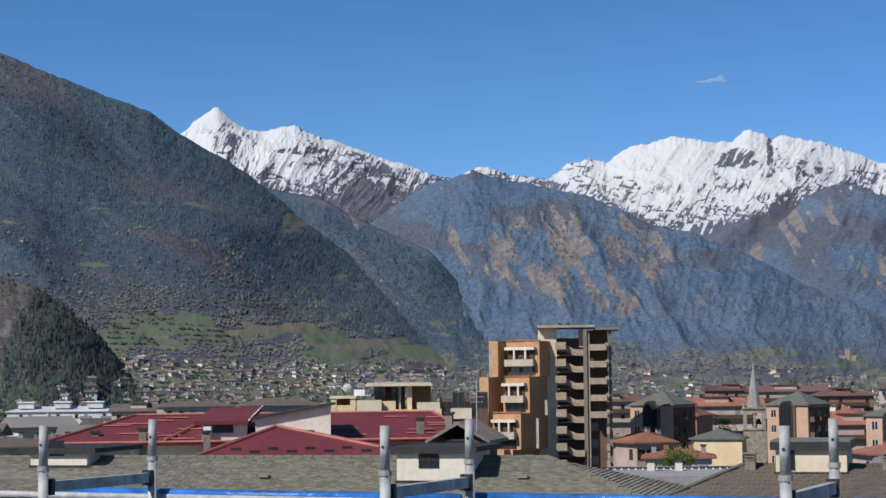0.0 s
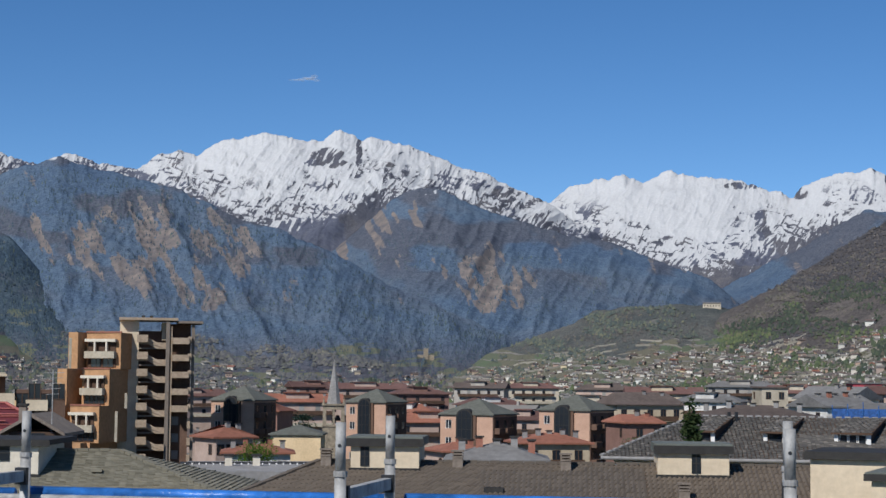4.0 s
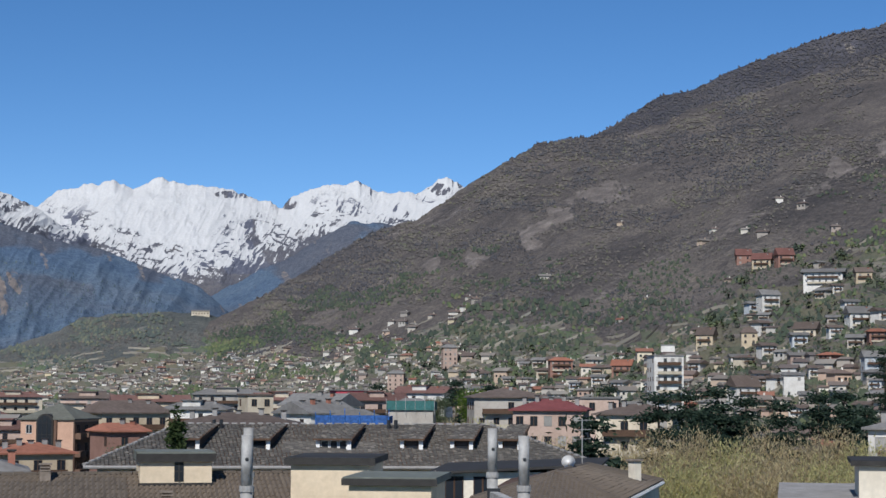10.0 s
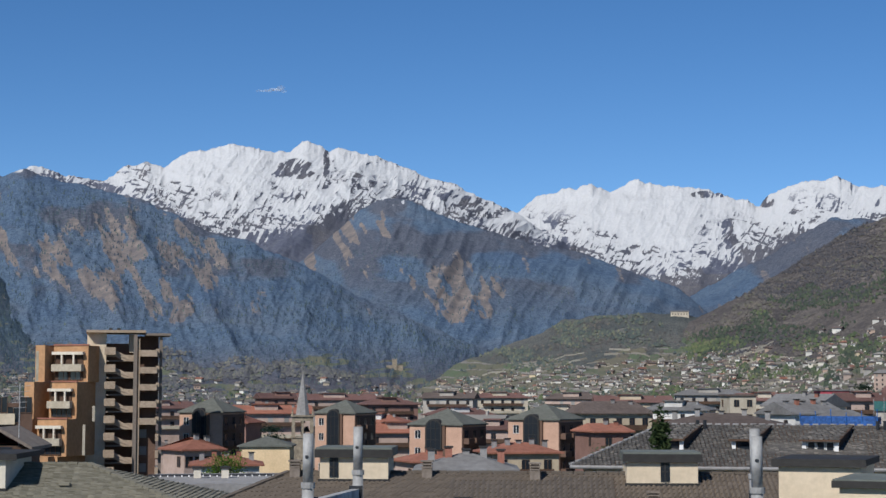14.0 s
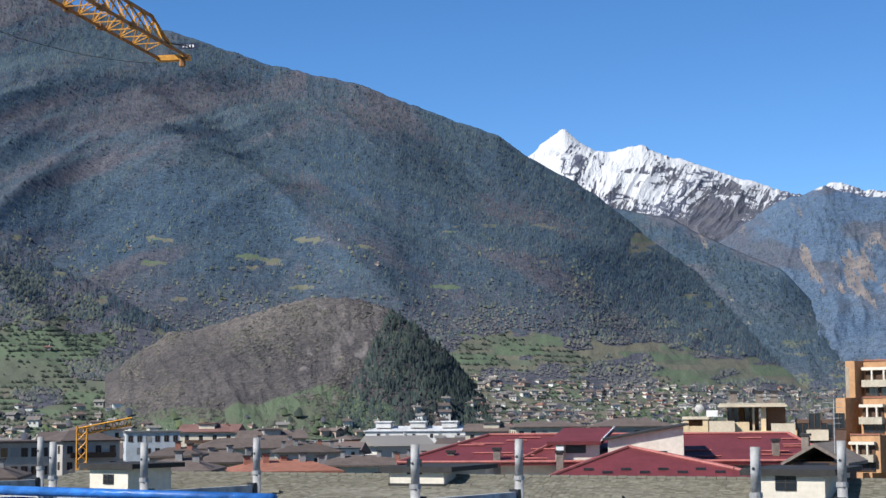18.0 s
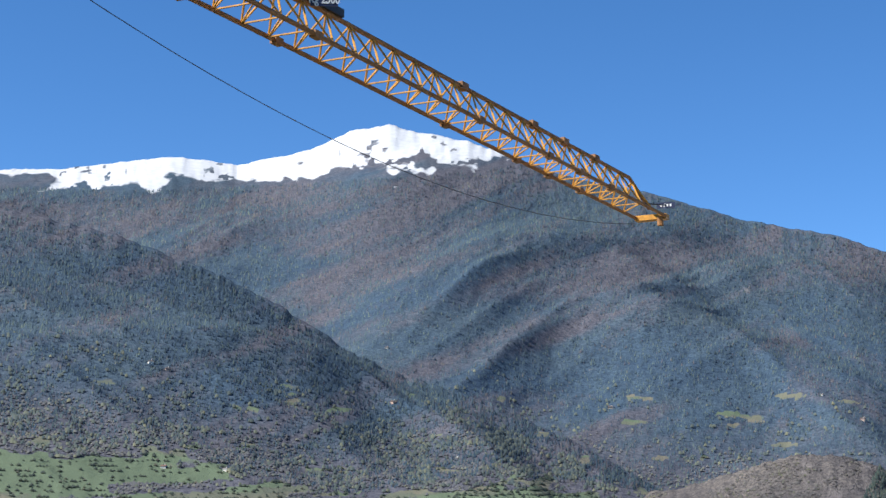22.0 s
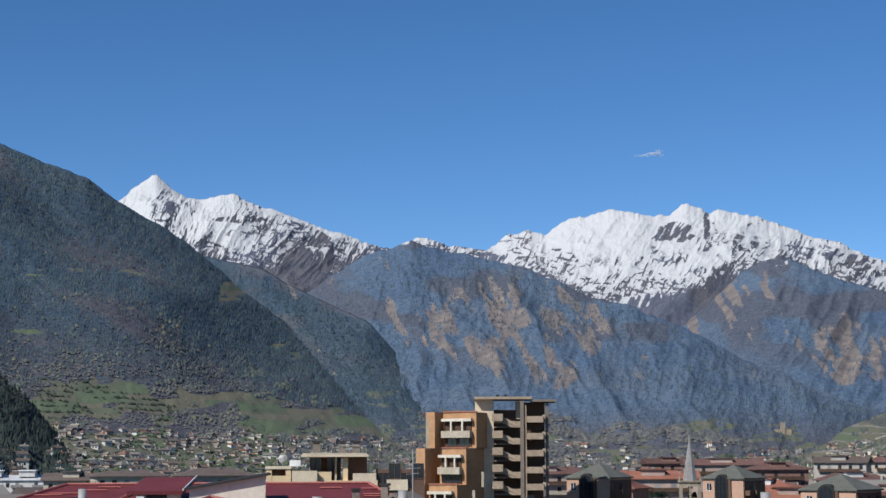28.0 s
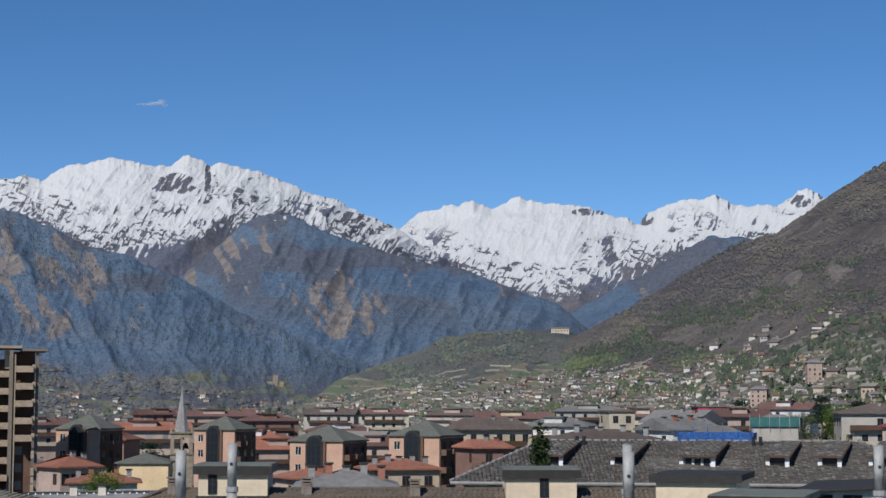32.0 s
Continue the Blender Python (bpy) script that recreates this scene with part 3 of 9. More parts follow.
def cover_alpine(line, rough, faces=(), fields=()):
    limit = curve(line)

    def cover(A, S, X, Y, Z, N, steep, side):
        el = elevation(X, Y, Z)
        broad = fbm(A / 0.8, el / 0.5, 5, 19)
        bend = 0.35 * (fbm(A / 0.9, el / 0.7, 3, 21) - 0.5)
        streak = fbm((A - 0.55 * el + bend) / 0.075, el / 0.26 + bend, 5, 27, 0.6)
        ledges = fbm(A / 0.30 + bend, (el + 0.15 * A + bend) / 0.07, 4, 29, 0.6)
        # bare rock and the shade of flanks turned from the sun, in one mask
        bare = rough * soft(-side, 0.35, 1.1) + 0.3 * rough * soft(np.abs(side), 1.1, 1.8)
        for a, e, ra, re in fields:     # smooth snowfields
            bare = bare * soft(np.hypot((A - a) / ra, (el - e) / re) + 1.2 * (broad - 0.5), 0.8, 1.2)
        for a, e, ra, re in faces:      # rock faces too steep to hold snow
            bare = np.maximum(bare, 1.5 * soft(1.25 - np.hypot((A - a) / ra, (el - e) / re) + 1.6 * (broad - 0.5), 0, 0.35))
        above = el - limit(A)
        low = soft(above + 1.3 * (broad - 0.5) + 2.2 * (streak - 0.5), -0.3, 0.3)
        open_patch = soft(broad, 0.42, 0.56) * (1 - 0.75 * soft(above, 0.8, 2.2))
        snow = low * (1 - bare * soft(streak, 0.38, 0.54)) - 0.9 * rough * np.maximum(soft(streak, 0.55, 0.60), soft(ledges, 0.57, 0.61)) * open_patch
        rock = 0.35 + 0.5 * soft(fbm(A / 1.4, el / 1.1, 4, 23), 0.48, 0.6)
        return rock, np.zeros_like(Z), snow, 0.5, 0.0
    return cover


def cover_cliffs(bands, top=6.6, green=1.5):
    """Wooded mountain with ochre rock in tilted bands round the places given."""

    def cover(A, S, X, Y, Z, N, steep, side):
        el = elevation(X, Y, Z)
        ledge = fbm((A + 0.45 * el) / 0.42, el / 0.9, 6, 31, 0.6)
        near = np.zeros_like(Z)
        for a, e, ra, re in bands:
            near = np.maximum(near, 1 - soft(np.hypot((A - a) / ra, (el - e) / re), 0.55, 1.25))
        rock = 0.12 + 0.75 * soft(ledge + 0.10 * near, 0.60, 0.68) * soft(near, 0.1, 0.5) + 0.4 * soft(ledge, 0.66, 0.72) * soft(el, 1.8, 2.6)
        meadows = fbm(A / 1.6, el / 0.35, 5, 32)
        grass = soft(green - el + 4.5 * (meadows - 0.5), 0, 0.8) * soft(fbm(A / 0.7, el / 0.14, 4, 36), 0.40, 0.60) * (0.55 + 0.4 * soft(1.2 - el, 0, 0.8))
        snow = soft(el - top, 0, 0.4) * soft(fbm(A / 0.4, el / 0.2, 3, 33), 0.50, 0.6) * 0.9
        return rock, grass, snow, 0.42 + 0.25 * soft(fbm(A / 0.5, el / 0.12, 3, 34), 0.4, 0.6), 0.7 * soft(fbm((A + 0.4 * el) / 1.5, el / 0.8, 4, 35), 0.47, 0.6) * soft(el, 2, 4) + 0.95 * soft(1.7 - el, 0, 1.4)
    return cover


def terraces(a, el):
    """Walled terraces on the lower hillside: how far they reach, each strip's tone, and where the dry-stone walls run."""
    w = 0.8 * (fbm(a / 2.0, el / 0.8, 3, 46) - 0.5)
    v = el / 0.27 + 2.2 * w + 0.10 * a
    i, j = np.floor(a / 1.1 + w), np.floor(v)
    m = soft(terrace_top(a) - el + 2.2 * (fbm(a / 1.5, el / 0.6, 4, 42) - 0.5), 0, 0.3)
    wall = (np.minimum(v - j, 1 - v + j) < 0.15) & (cell(i, j) > 0.35)
    return m, 0.1 + 0.75 * cell(i + 7, j), wall


def cover_scrub(A, S, X, Y, Z, N, steep, side):
    el = elevation(X, Y, Z)
    m, tone, wall = terraces(A, el)
    rock = 0.2 + 0.3 * soft(fbm(X / 80, Y / 80, 5, 41), 0.58, 0.72)
    rock = np.where((m > 0.5) & wall, 0.9, rock * (1 - m)) + crags(A, el) * (1 - m)
    return rock, m * 0.9, np.zeros_like(Z), tone, 0.0


def cover_knoll(A, S, X, Y, Z, N, steep, side):
    rock = 0.16 + 0.45 * soft(fbm(A / 0.5, S / 0.2, 4, 44), 0.52, 0.66) * soft(A, -18, -15) * soft(-12.9 - A, 0, 1)
    grass = soft(0.40 - S + 0.5 * (fbm(X / 60, Y / 60, 3, 45) - 0.5), 0, 0.12) * soft(-12.8 - A, 0, 0.6)
    return rock, grass, np.zeros_like(Z), 0.75, 0.0


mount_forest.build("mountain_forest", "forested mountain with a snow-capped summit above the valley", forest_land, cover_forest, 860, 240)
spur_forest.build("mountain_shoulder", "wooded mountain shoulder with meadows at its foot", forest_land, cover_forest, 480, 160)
knoll.build("rocky_knoll", "brown scrubby rock knoll with a dark wooded flank", scrub_land, cover_knoll, 260, 90)
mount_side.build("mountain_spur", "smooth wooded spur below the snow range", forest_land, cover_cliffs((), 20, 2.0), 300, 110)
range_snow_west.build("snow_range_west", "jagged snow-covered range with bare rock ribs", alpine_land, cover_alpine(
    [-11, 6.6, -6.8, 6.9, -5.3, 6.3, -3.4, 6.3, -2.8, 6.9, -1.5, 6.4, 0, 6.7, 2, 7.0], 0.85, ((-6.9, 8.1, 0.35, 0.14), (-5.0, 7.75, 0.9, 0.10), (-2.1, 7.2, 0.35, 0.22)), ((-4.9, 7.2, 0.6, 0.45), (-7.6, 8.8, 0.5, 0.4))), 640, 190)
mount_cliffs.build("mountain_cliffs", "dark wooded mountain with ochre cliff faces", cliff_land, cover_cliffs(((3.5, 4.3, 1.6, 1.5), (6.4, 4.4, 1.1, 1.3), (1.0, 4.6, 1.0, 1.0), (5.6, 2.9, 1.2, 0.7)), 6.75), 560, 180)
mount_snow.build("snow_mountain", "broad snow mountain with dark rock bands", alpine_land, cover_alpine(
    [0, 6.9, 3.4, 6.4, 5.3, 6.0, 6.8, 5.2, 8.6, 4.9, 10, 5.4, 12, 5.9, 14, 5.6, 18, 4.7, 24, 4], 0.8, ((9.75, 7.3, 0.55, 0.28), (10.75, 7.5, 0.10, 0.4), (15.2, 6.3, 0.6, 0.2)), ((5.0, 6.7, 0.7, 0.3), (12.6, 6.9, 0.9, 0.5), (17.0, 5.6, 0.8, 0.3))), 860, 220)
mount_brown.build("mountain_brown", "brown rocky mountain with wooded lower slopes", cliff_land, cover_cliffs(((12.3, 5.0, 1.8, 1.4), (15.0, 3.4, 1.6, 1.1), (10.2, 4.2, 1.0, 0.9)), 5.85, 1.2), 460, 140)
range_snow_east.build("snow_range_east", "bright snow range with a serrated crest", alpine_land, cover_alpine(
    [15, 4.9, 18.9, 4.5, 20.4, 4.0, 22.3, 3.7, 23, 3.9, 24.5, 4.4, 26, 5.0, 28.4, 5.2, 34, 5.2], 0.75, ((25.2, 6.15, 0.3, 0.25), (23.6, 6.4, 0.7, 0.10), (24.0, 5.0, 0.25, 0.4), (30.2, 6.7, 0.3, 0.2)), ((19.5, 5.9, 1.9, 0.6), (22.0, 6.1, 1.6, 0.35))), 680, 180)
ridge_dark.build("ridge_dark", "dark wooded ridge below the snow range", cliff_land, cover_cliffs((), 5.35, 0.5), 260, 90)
hill_terraced.build("hill_terraced", "low terraced hill with scattered houses", terraced_land, cover_scrub, 360, 90)
ridge_back.build("ridge_back", "dark mauve wooded crest behind the hillside", back_land, cover_cliffs(((42.8, 11.0, 1.0, 0.3),), 20, -5), 260, 70)
hill_right.build("hillside_scrub", "steep scrubby hillside with terraces, rocks and hamlets", scrub_land, cover_scrub, 560, 250)


def exact_height(a, d):
    """Land height at a heading and distance: the highest of all land forms there."""
    z = np.zeros_like(a)
    for land in LANDS:
        ok = (a >= land.a0) & (a <= land.a1)
        ok[ok] = (d[ok] >= land.foot(a[ok])) & (d[ok] <= land.crest(a[ok]))
        if ok.any():
            s = (d[ok] - land.foot(a[ok])) / (land.crest(a[ok]) - land.foot(a[ok]))
            z[ok] = np.maximum(z[ok], land.height(a[ok], s)[0])
    return z


GA, GD = np.arange(-62, 62.01, 0.2), np.arange(0, 2704, 8.0)
GZ = exact_height(*[g.ravel() for g in np.meshgrid(GA, GD, indexing="ij")]).reshape(len(GA), len(GD))


def ground_height(a, d):
    """The same, read from a grid."""
    a, d = np.atleast_1d(np.array(a, float)), np.atleast_1d(np.array(d, float))
    u, v = np.clip((a + 62) / 0.2, 0, len(GA) - 1.001), np.clip(d / 8.0, 0, len(GD) - 1.001)
    i, j = u.astype(int), v.astype(int)
    p, q = u - i, v - j
    return (GZ[i, j] * (1 - p) + GZ[i + 1, j] * p) * (1 - q) + (GZ[i, j + 1] * (1 - p) + GZ[i + 1, j + 1] * p) * q


def spot(az, el):
    """Where the line of sight at a heading and elevation meets the land: the distance and height."""
    d = np.linspace(120, 2690, 1300)
    z = ground_height(np.full_like(d, az), d)
    hit = np.nonzero(z >= EYE_Z + d * math.tan(radians(el)))[0]
    k = hit[0] if len(hit) else 700
    return float(d[k]), float(z[k])


# the valley floor, one sheet out past the mountains' feet
def make_ground():
    bm = bmesh.new()
    rings = []
    for d in (0.5, 30, 80, 160, 300, 500, 800, 1200, 1700, 2400, 3400, 4700):
        rings.append([bm.verts.new((d * math.sin(k * math.tau / 96), d * math.cos(k * math.tau / 96), 0)) for k in range(96)])
    for r0, r1 in zip(rings, rings[1:]):
        for k in range(96):
            bm.faces.new((r0[k], r0[(k + 1) % 96], r1[(k + 1) % 96], r1[k]))
    bm.faces.new(rings[0][::-1])
    bmesh.ops.recalc_face_normals(bm, faces=bm.faces)
    return tagged(link_mesh("ground", bm, field_land), "valley floor of streets, gardens and meadows", "ground", kind="structure")


make_ground()

# ---------------------------------------------------------------- surfaces of the town
galvanised = weathered("galvanised_steel", (0.36, 0.355, 0.345), 0.7, 0.15, 14, 3, 0.35, 0.15)
tarp_blue = weathered("blue_tarpaulin", (0.03, 0.13, 0.40), 0.3, 0, 6, 1.2, 0.5, 0.5)
plank_grey = weathered("grey_scaffold_plank", (0.24, 0.22, 0.19), 0.85, 0, 9, 2, 0.3, 0.3, stretch=(1, 1, 12))
tile_grey = island_material("grey_concrete_tiles", ((0.0, (0.145, 0.133, 0.104)), (0.5, (0.19, 0.177, 0.14)), (1.0, (0.245, 0.228, 0.183))), 0.85)
tile_grey_single = island_material("single_grey_concrete_tiles", ((0.0, (0.145, 0.133, 0.104)), (0.5, (0.19, 0.177, 0.14)), (1.0, (0.245, 0.228, 0.183))), 0.85, single=True)
tile_brown = island_material("brown_pantiles", ((0.0, (0.108, 0.088, 0.072)), (0.5, (0.118, 0.097, 0.08)), (1.0, (0.130, 0.107, 0.088))), 0.8)
tile_brown_single = island_material("single_brown_pantiles", ((0.0, (0.108, 0.088, 0.072)), (0.5, (0.118, 0.097, 0.08)), (1.0, (0.130, 0.107, 0.088))), 0.8, single=True)
tile_slate = island_material("stone_slates", ((0.0, (0.080, 0.074, 0.070)), (0.45, (0.116, 0.107, 0.100)), (0.85, (0.155, 0.142, 0.130)), (1.0, (0.24, 0.215, 0.19))), 0.85)
tile_slate_single = island_material("single_stone_slates", ((0.0, (0.080, 0.074, 0.070)), (0.45, (0.116, 0.107, 0.100)), (0.85, (0.155, 0.142, 0.130)), (1.0, (0.24, 0.215, 0.19))), 0.85, single=True)
red_sheet = weathered("red_painted_sheet_roof", (0.142, 0.030, 0.032), 0.6, 0, 3, 0.5, 0.2, 0.1)
red_worn = weathered("faded_red_ridge_cap", (0.36, 0.12, 0.10), 0.6, 0, 5, 1, 0.2, 0.1)
dark_metal = weathered("dark_sheet_metal", (0.032, 0.030, 0.028), 0.75, 0.0, 4, 0.6, 0.25, 0.1)
green_metal = weathered("grey_green_sheet_roof", (0.135, 0.145, 0.125), 0.7, 0.0, 3, 0.5, 0.2, 0.1)
white_plaster = weathered("white_plaster", (0.66, 0.60, 0.49), 0.9, 0, 4, 0.35, 0.1, 0.1)
cream_plaster = weathered("cream_plaster", (0.65, 0.54, 0.39), 0.9, 0, 4, 0.35, 0.1, 0.1)
yellow_plaster = weathered("yellow_plaster", (0.69, 0.52, 0.31), 0.9, 0, 4, 0.3, 0.1, 0.1)
pink_plaster = weathered("salmon_plaster", (0.50, 0.315, 0.225), 0.9, 0, 4, 0.3, 0.12, 0.1)
orange_cladding = weathered("orange_brown_cladding", (0.44, 0.25, 0.125), 0.85, 0, 1.4, 0.12, 0.16, 0.1)
concrete = weathered("weathered_concrete", (0.44, 0.39, 0.30), 0.9, 0, 3, 0.4, 0.2, 0.2)
stair_concrete = weathered("tan_stair_concrete", (0.37, 0.285, 0.205), 0.9, 0, 3, 0.4, 0.2, 0.2)
grey_concrete = weathered("grey_concrete", (0.26, 0.25, 0.24), 0.9, 0, 3, 0.4, 0.2, 0.2)
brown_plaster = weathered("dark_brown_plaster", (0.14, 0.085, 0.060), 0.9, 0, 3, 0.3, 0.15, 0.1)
white_paint = weathered("white_paint", (0.76, 0.75, 0.72), 0.6, 0, 6, 0.5, 0.06, 0.05)
stone_wall = weathered("rubble_stone", (0.27, 0.225, 0.165), 0.95, 0, 1.6, 0.25, 0.4, 0.4)
flue_brown = weathered("sooty_brown_concrete", (0.20, 0.165, 0.135), 0.9, 0, 5, 0.6, 0.25, 0.2)
olive_roof = weathered("olive_grey_roof", (0.115, 0.118, 0.10), 0.8, 0, 2, 0.3, 0.25, 0.2)
brick_red = weathered("old_red_brick", (0.30, 0.13, 0.09), 0.9, 0, 5, 0.6, 0.2, 0.2)
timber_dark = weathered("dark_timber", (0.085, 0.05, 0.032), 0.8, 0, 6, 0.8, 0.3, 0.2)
crane_yellow = weathered("crane_yellow_paint", (0.56, 0.26, 0.035), 0.5, 0, 6, 0.8, 0.3, 0.1)
crane_rust = weathered("rusty_crane_steel", (0.30, 0.14, 0.05), 0.7, 0, 8, 1, 0.35, 0.1)
black_steel = weathered("black_steel", (0.03, 0.032, 0.036), 0.5, 0.2, 6, 1, 0.3, 0.05)
glass, gn, gl, gb = node_material("window_glass", 0.08)
gb.inputs["Base Color"].default_value = (0.018, 0.022, 0.028, 1)
gb.inputs["Specular IOR Level"].default_value = 0.5
shutter_mat = weathered("grey_roller_shutter", (0.30, 0.29, 0.27), 0.7, 0, 8, 1, 0.12, 0.1, each=0.3)


# ---------------------------------------------------------------- roofs and their tiles
def tile_piece(profile):
    """One tile of unit width and length, thicker at its lower edge: profile is (across, height) from side to side."""
    bm = bmesh.new()
    lo = [bm.verts.new((u, 0, h + 0.35)) for u, h in profile]
    hi = [bm.verts.new((u, 1, h * 0.9 + 0.1)) for u, h in profile]
    base = [bm.verts.new((u, 0, -0.1)) for u, h in profile]
    for k in range(len(profile) - 1):
        bm.faces.new((lo[k], lo[k + 1], hi[k + 1], hi[k]))
        bm.faces.new((base[k], base[k + 1], lo[k + 1], lo[k]))
    me = bpy.data.meshes.new("roof_tile")
    bm.to_mesh(me)
    bm.free()
    me.materials.append(tile_grey_single)
    return me


TILE_FLAT = tile_piece(((0.0, 0.55), (0.5, 0.6), (1.0, 0.5)))
TILE_WAVE = tile_piece(((0.0, 0.0), (0.25, 1.0), (0.5, 1.0), (1.0, 0.0)))


def tile_face(name, lower, upper, courses, width, material, parent, lift=0.05, rng=None, wave=False, uneven=0.0, single=None, near=None):
    """Overlapping tiles over one roof face, between its eave (two points) and its top edge (two points)."""
    rng = rng or random.Random(5)
    (a, b), (d, c) = [[Vector(p) for p in e] for e in (lower, upper)]
    n = (b - a).cross(d - a).normalized() if (d - a).length > 0.01 else (b - a).cross(c - a).normalized()
    if n.z < 0:
        n = -n
    verts, faces, count = [], [], 0
    for i in range(courses):
        t0, t1 = i / courses, min(1.0, (i + 1.12) / courses)
        p0, p1, q0, q1 = a.lerp(d, t0), b.lerp(c, t0), a.lerp(d, t1), b.lerp(c, t1)
        run_length = (p1 - p0).length
        k = max(1, round(run_length / width))
        shift = 0.5 / k if i % 2 and not wave else 0.0
        for j in range(k):
            u0, u1 = max(0.0, j / k - shift + 0.05 / k), min(1.0, (j + 1) / k - shift - 0.02 / k)
            if wave:
                # columns run straight up the slope, counted from the far end
                u0, u1 = max(0.0, 1 - (j + 1) * width / run_length), 1 - j * width / run_length
            if u1 <= u0:
                continue
            up = lift * rng.uniform(0.7, 1.3)
            mid = p0.lerp(p1, (u0 + u1) / 2)
            if single and count < 300 and t0 >= near[0] and near[1] < mid.x < near[2]:
                # the nearest tiles are pieces of their own
                ax, ay = p0.lerp(p1, u1) - p0.lerp(p1, u0), q0.lerp(q1, u0) - p0.lerp(p1, u0)
                o = p0.lerp(p1, u0)
                ob = shared("roof_tile", TILE_WAVE if wave else TILE_FLAT, parent, Matrix(((ax.x, ay.x, n.x * up, o.x), (ax.y, ay.y, n.y * up, o.y), (ax.z, ay.z, n.z * up, o.z), (0, 0, 0, 1))))
                ob.material_slots[0].link = "OBJECT"
                ob.material_slots[0].material = single
                count += 1
                continue
            u1 = min(1.0, u1 + uneven * rng.uniform(-0.3, 0.0) / k)
            s = len(verts)
            if wave:
                # a rounded tile: rising from its left edge to a crest, then falling to its right edge
                us = (u0, u0 * 0.75 + u1 * 0.25, u0 * 0.5 + u1 * 0.5, u1)
                hs = (0.0, up, up, 0.0)
                verts += [tuple(p0.lerp(p1, u) + n * (0.03 + q)) for u, q in zip(us, hs)] + [tuple(q0.lerp(q1, u) + n * (0.008 + q)) for u, q in zip(us, hs)] + [tuple(p0.lerp(p1, u) - n * 0.01) for u in us]
                faces += [(s + m, s + m + 1, s + m + 5, s + m + 4) for m in range(3)] + [(s + 8 + m, s + 9 + m, s + m + 1, s + m) for m in range(3)]
                continue
            e = [p0.lerp(p1, u0) + n * up, p0.lerp(p1, u1) + n * up * rng.uniform(0.9, 1.1), q0.lerp(q1, u1) + n * 0.012, q0.lerp(q1, u0) + n * 0.012]
            lo = [p0.lerp(p1, u0) - n * 0.01, p0.lerp(p1, u1) - n * 0.01]
            verts += [tuple(v) for v in e + lo]
            faces += [(s, s + 1, s + 2, s + 3), (s + 4, s + 5, s + 1, s), (s + 4, s, s + 3), (s + 5, s + 2, s + 1)]
    me = bpy.data.meshes.new(name)
    me.from_pydata(verts, [], faces)
    me.materials.append(material)
    ob = new(name, me)
    ob.parent = parent
    return tagged(ob, kind="stuff")


def hip_roof(w, dep, z, rise, over, hip, thick=0.22, bm=None, x0=None):
    """Hipped (hip > 0) or gabled (hip = 0) roof over a plan w by dep, ridge along x; a solid with thick eaves."""
    bm = bm or bmesh.new()
    xa, xb, ya, yb = -w / 2 - over, w / 2 + over, -over, dep + over
    ym = (ya + yb) / 2
    lo = [bm.verts.new(p) for p in ((xa, ya, z - thick), (xb, ya, z - thick), (xb, yb, z - thick), (xa, yb, z - thick))]
    hi = [bm.verts.new(p) for p in ((xa, ya, z), (xb, ya, z), (xb, yb, z), (xa, yb, z))]
    r0, r1 = bm.verts.new((xa + hip, ym, z + rise)), bm.verts.new((xb - hip, ym, z + rise))
    bm.faces.new(lo[::-1])
    for i in range(4):
        bm.faces.new((lo[i], lo[(i + 1) % 4], hi[(i + 1) % 4], hi[i]))
    bm.faces.new((hi[0], hi[1], r1, r0))
    bm.faces.new((hi[2], hi[3], r0, r1))
    bm.faces.new((hi[1], hi[2], r1))
    bm.faces.new((hi[3], hi[0], r0))
    return bm


def window_mesh(w, h, frame_mat, pane_mat, bar=True):
    """A window that stands a hand proud of its wall: frame, middle bar, sill and a set-back pane; front towards -y."""
    bm = box(-w / 2, w / 2, -0.06, 0.05, 0, h)
    front = min(bm.faces, key=lambda q: q.calc_center_median().y)
    if bar:
        bmesh.ops.subdivide_edges(bm, edges=[e for e in front.edges if abs(e.verts[0].co.z - e.verts[1].co.z) < 0.01], cuts=1)
    panes = [q for q in bm.faces if q.calc_center_median().y < -0.055]
    bmesh.ops.inset_individual(bm, faces=panes, thickness=0.075)
    for q in panes:
        q.material_index = 1
        for v in q.verts:
            v.co.y += 0.05
    me = bpy.data.meshes.new("window")
    bm.to_mesh(me)
    bm.free()
    me.materials.append(frame_mat)
    me.materials.append(pane_mat)
    return me


WIN = window_mesh(1.1, 1.45, white_paint, glass)
WIN_DARK = window_mesh(1.1, 1.45, timber_dark, glass)
WIN_SHUT = window_mesh(1.2, 1.5, grey_concrete, shutter_mat, False)
WIN_WIDE = window_mesh(1.9, 1.45, timber_dark, glass)


def windows_on(parent, me, w, dep, floors, first, storey, bays, sides=True, skip=0.1, rng=None, front=True):
    rng = rng or random.Random(3)
    for k in range(floors):
        z = first + k * storey
        if front:
            for i in range(bays):
                if rng.random() > skip:
                    shared("window", me if rng.random() > 0.2 else WIN_SHUT, parent, pose(-w / 2 + (i + 0.5) * w / bays, 0, z))
        if sides:
            n = max(1, round(dep / 4.5))
            for i in range(n):
                for x, r in ((-w / 2, -90), (w / 2, 90)):
                    if rng.random() > skip + 0.15:
                        shared("window", me, parent, pose(x, (i + 0.5) * dep / n, z, 0, 0, r))


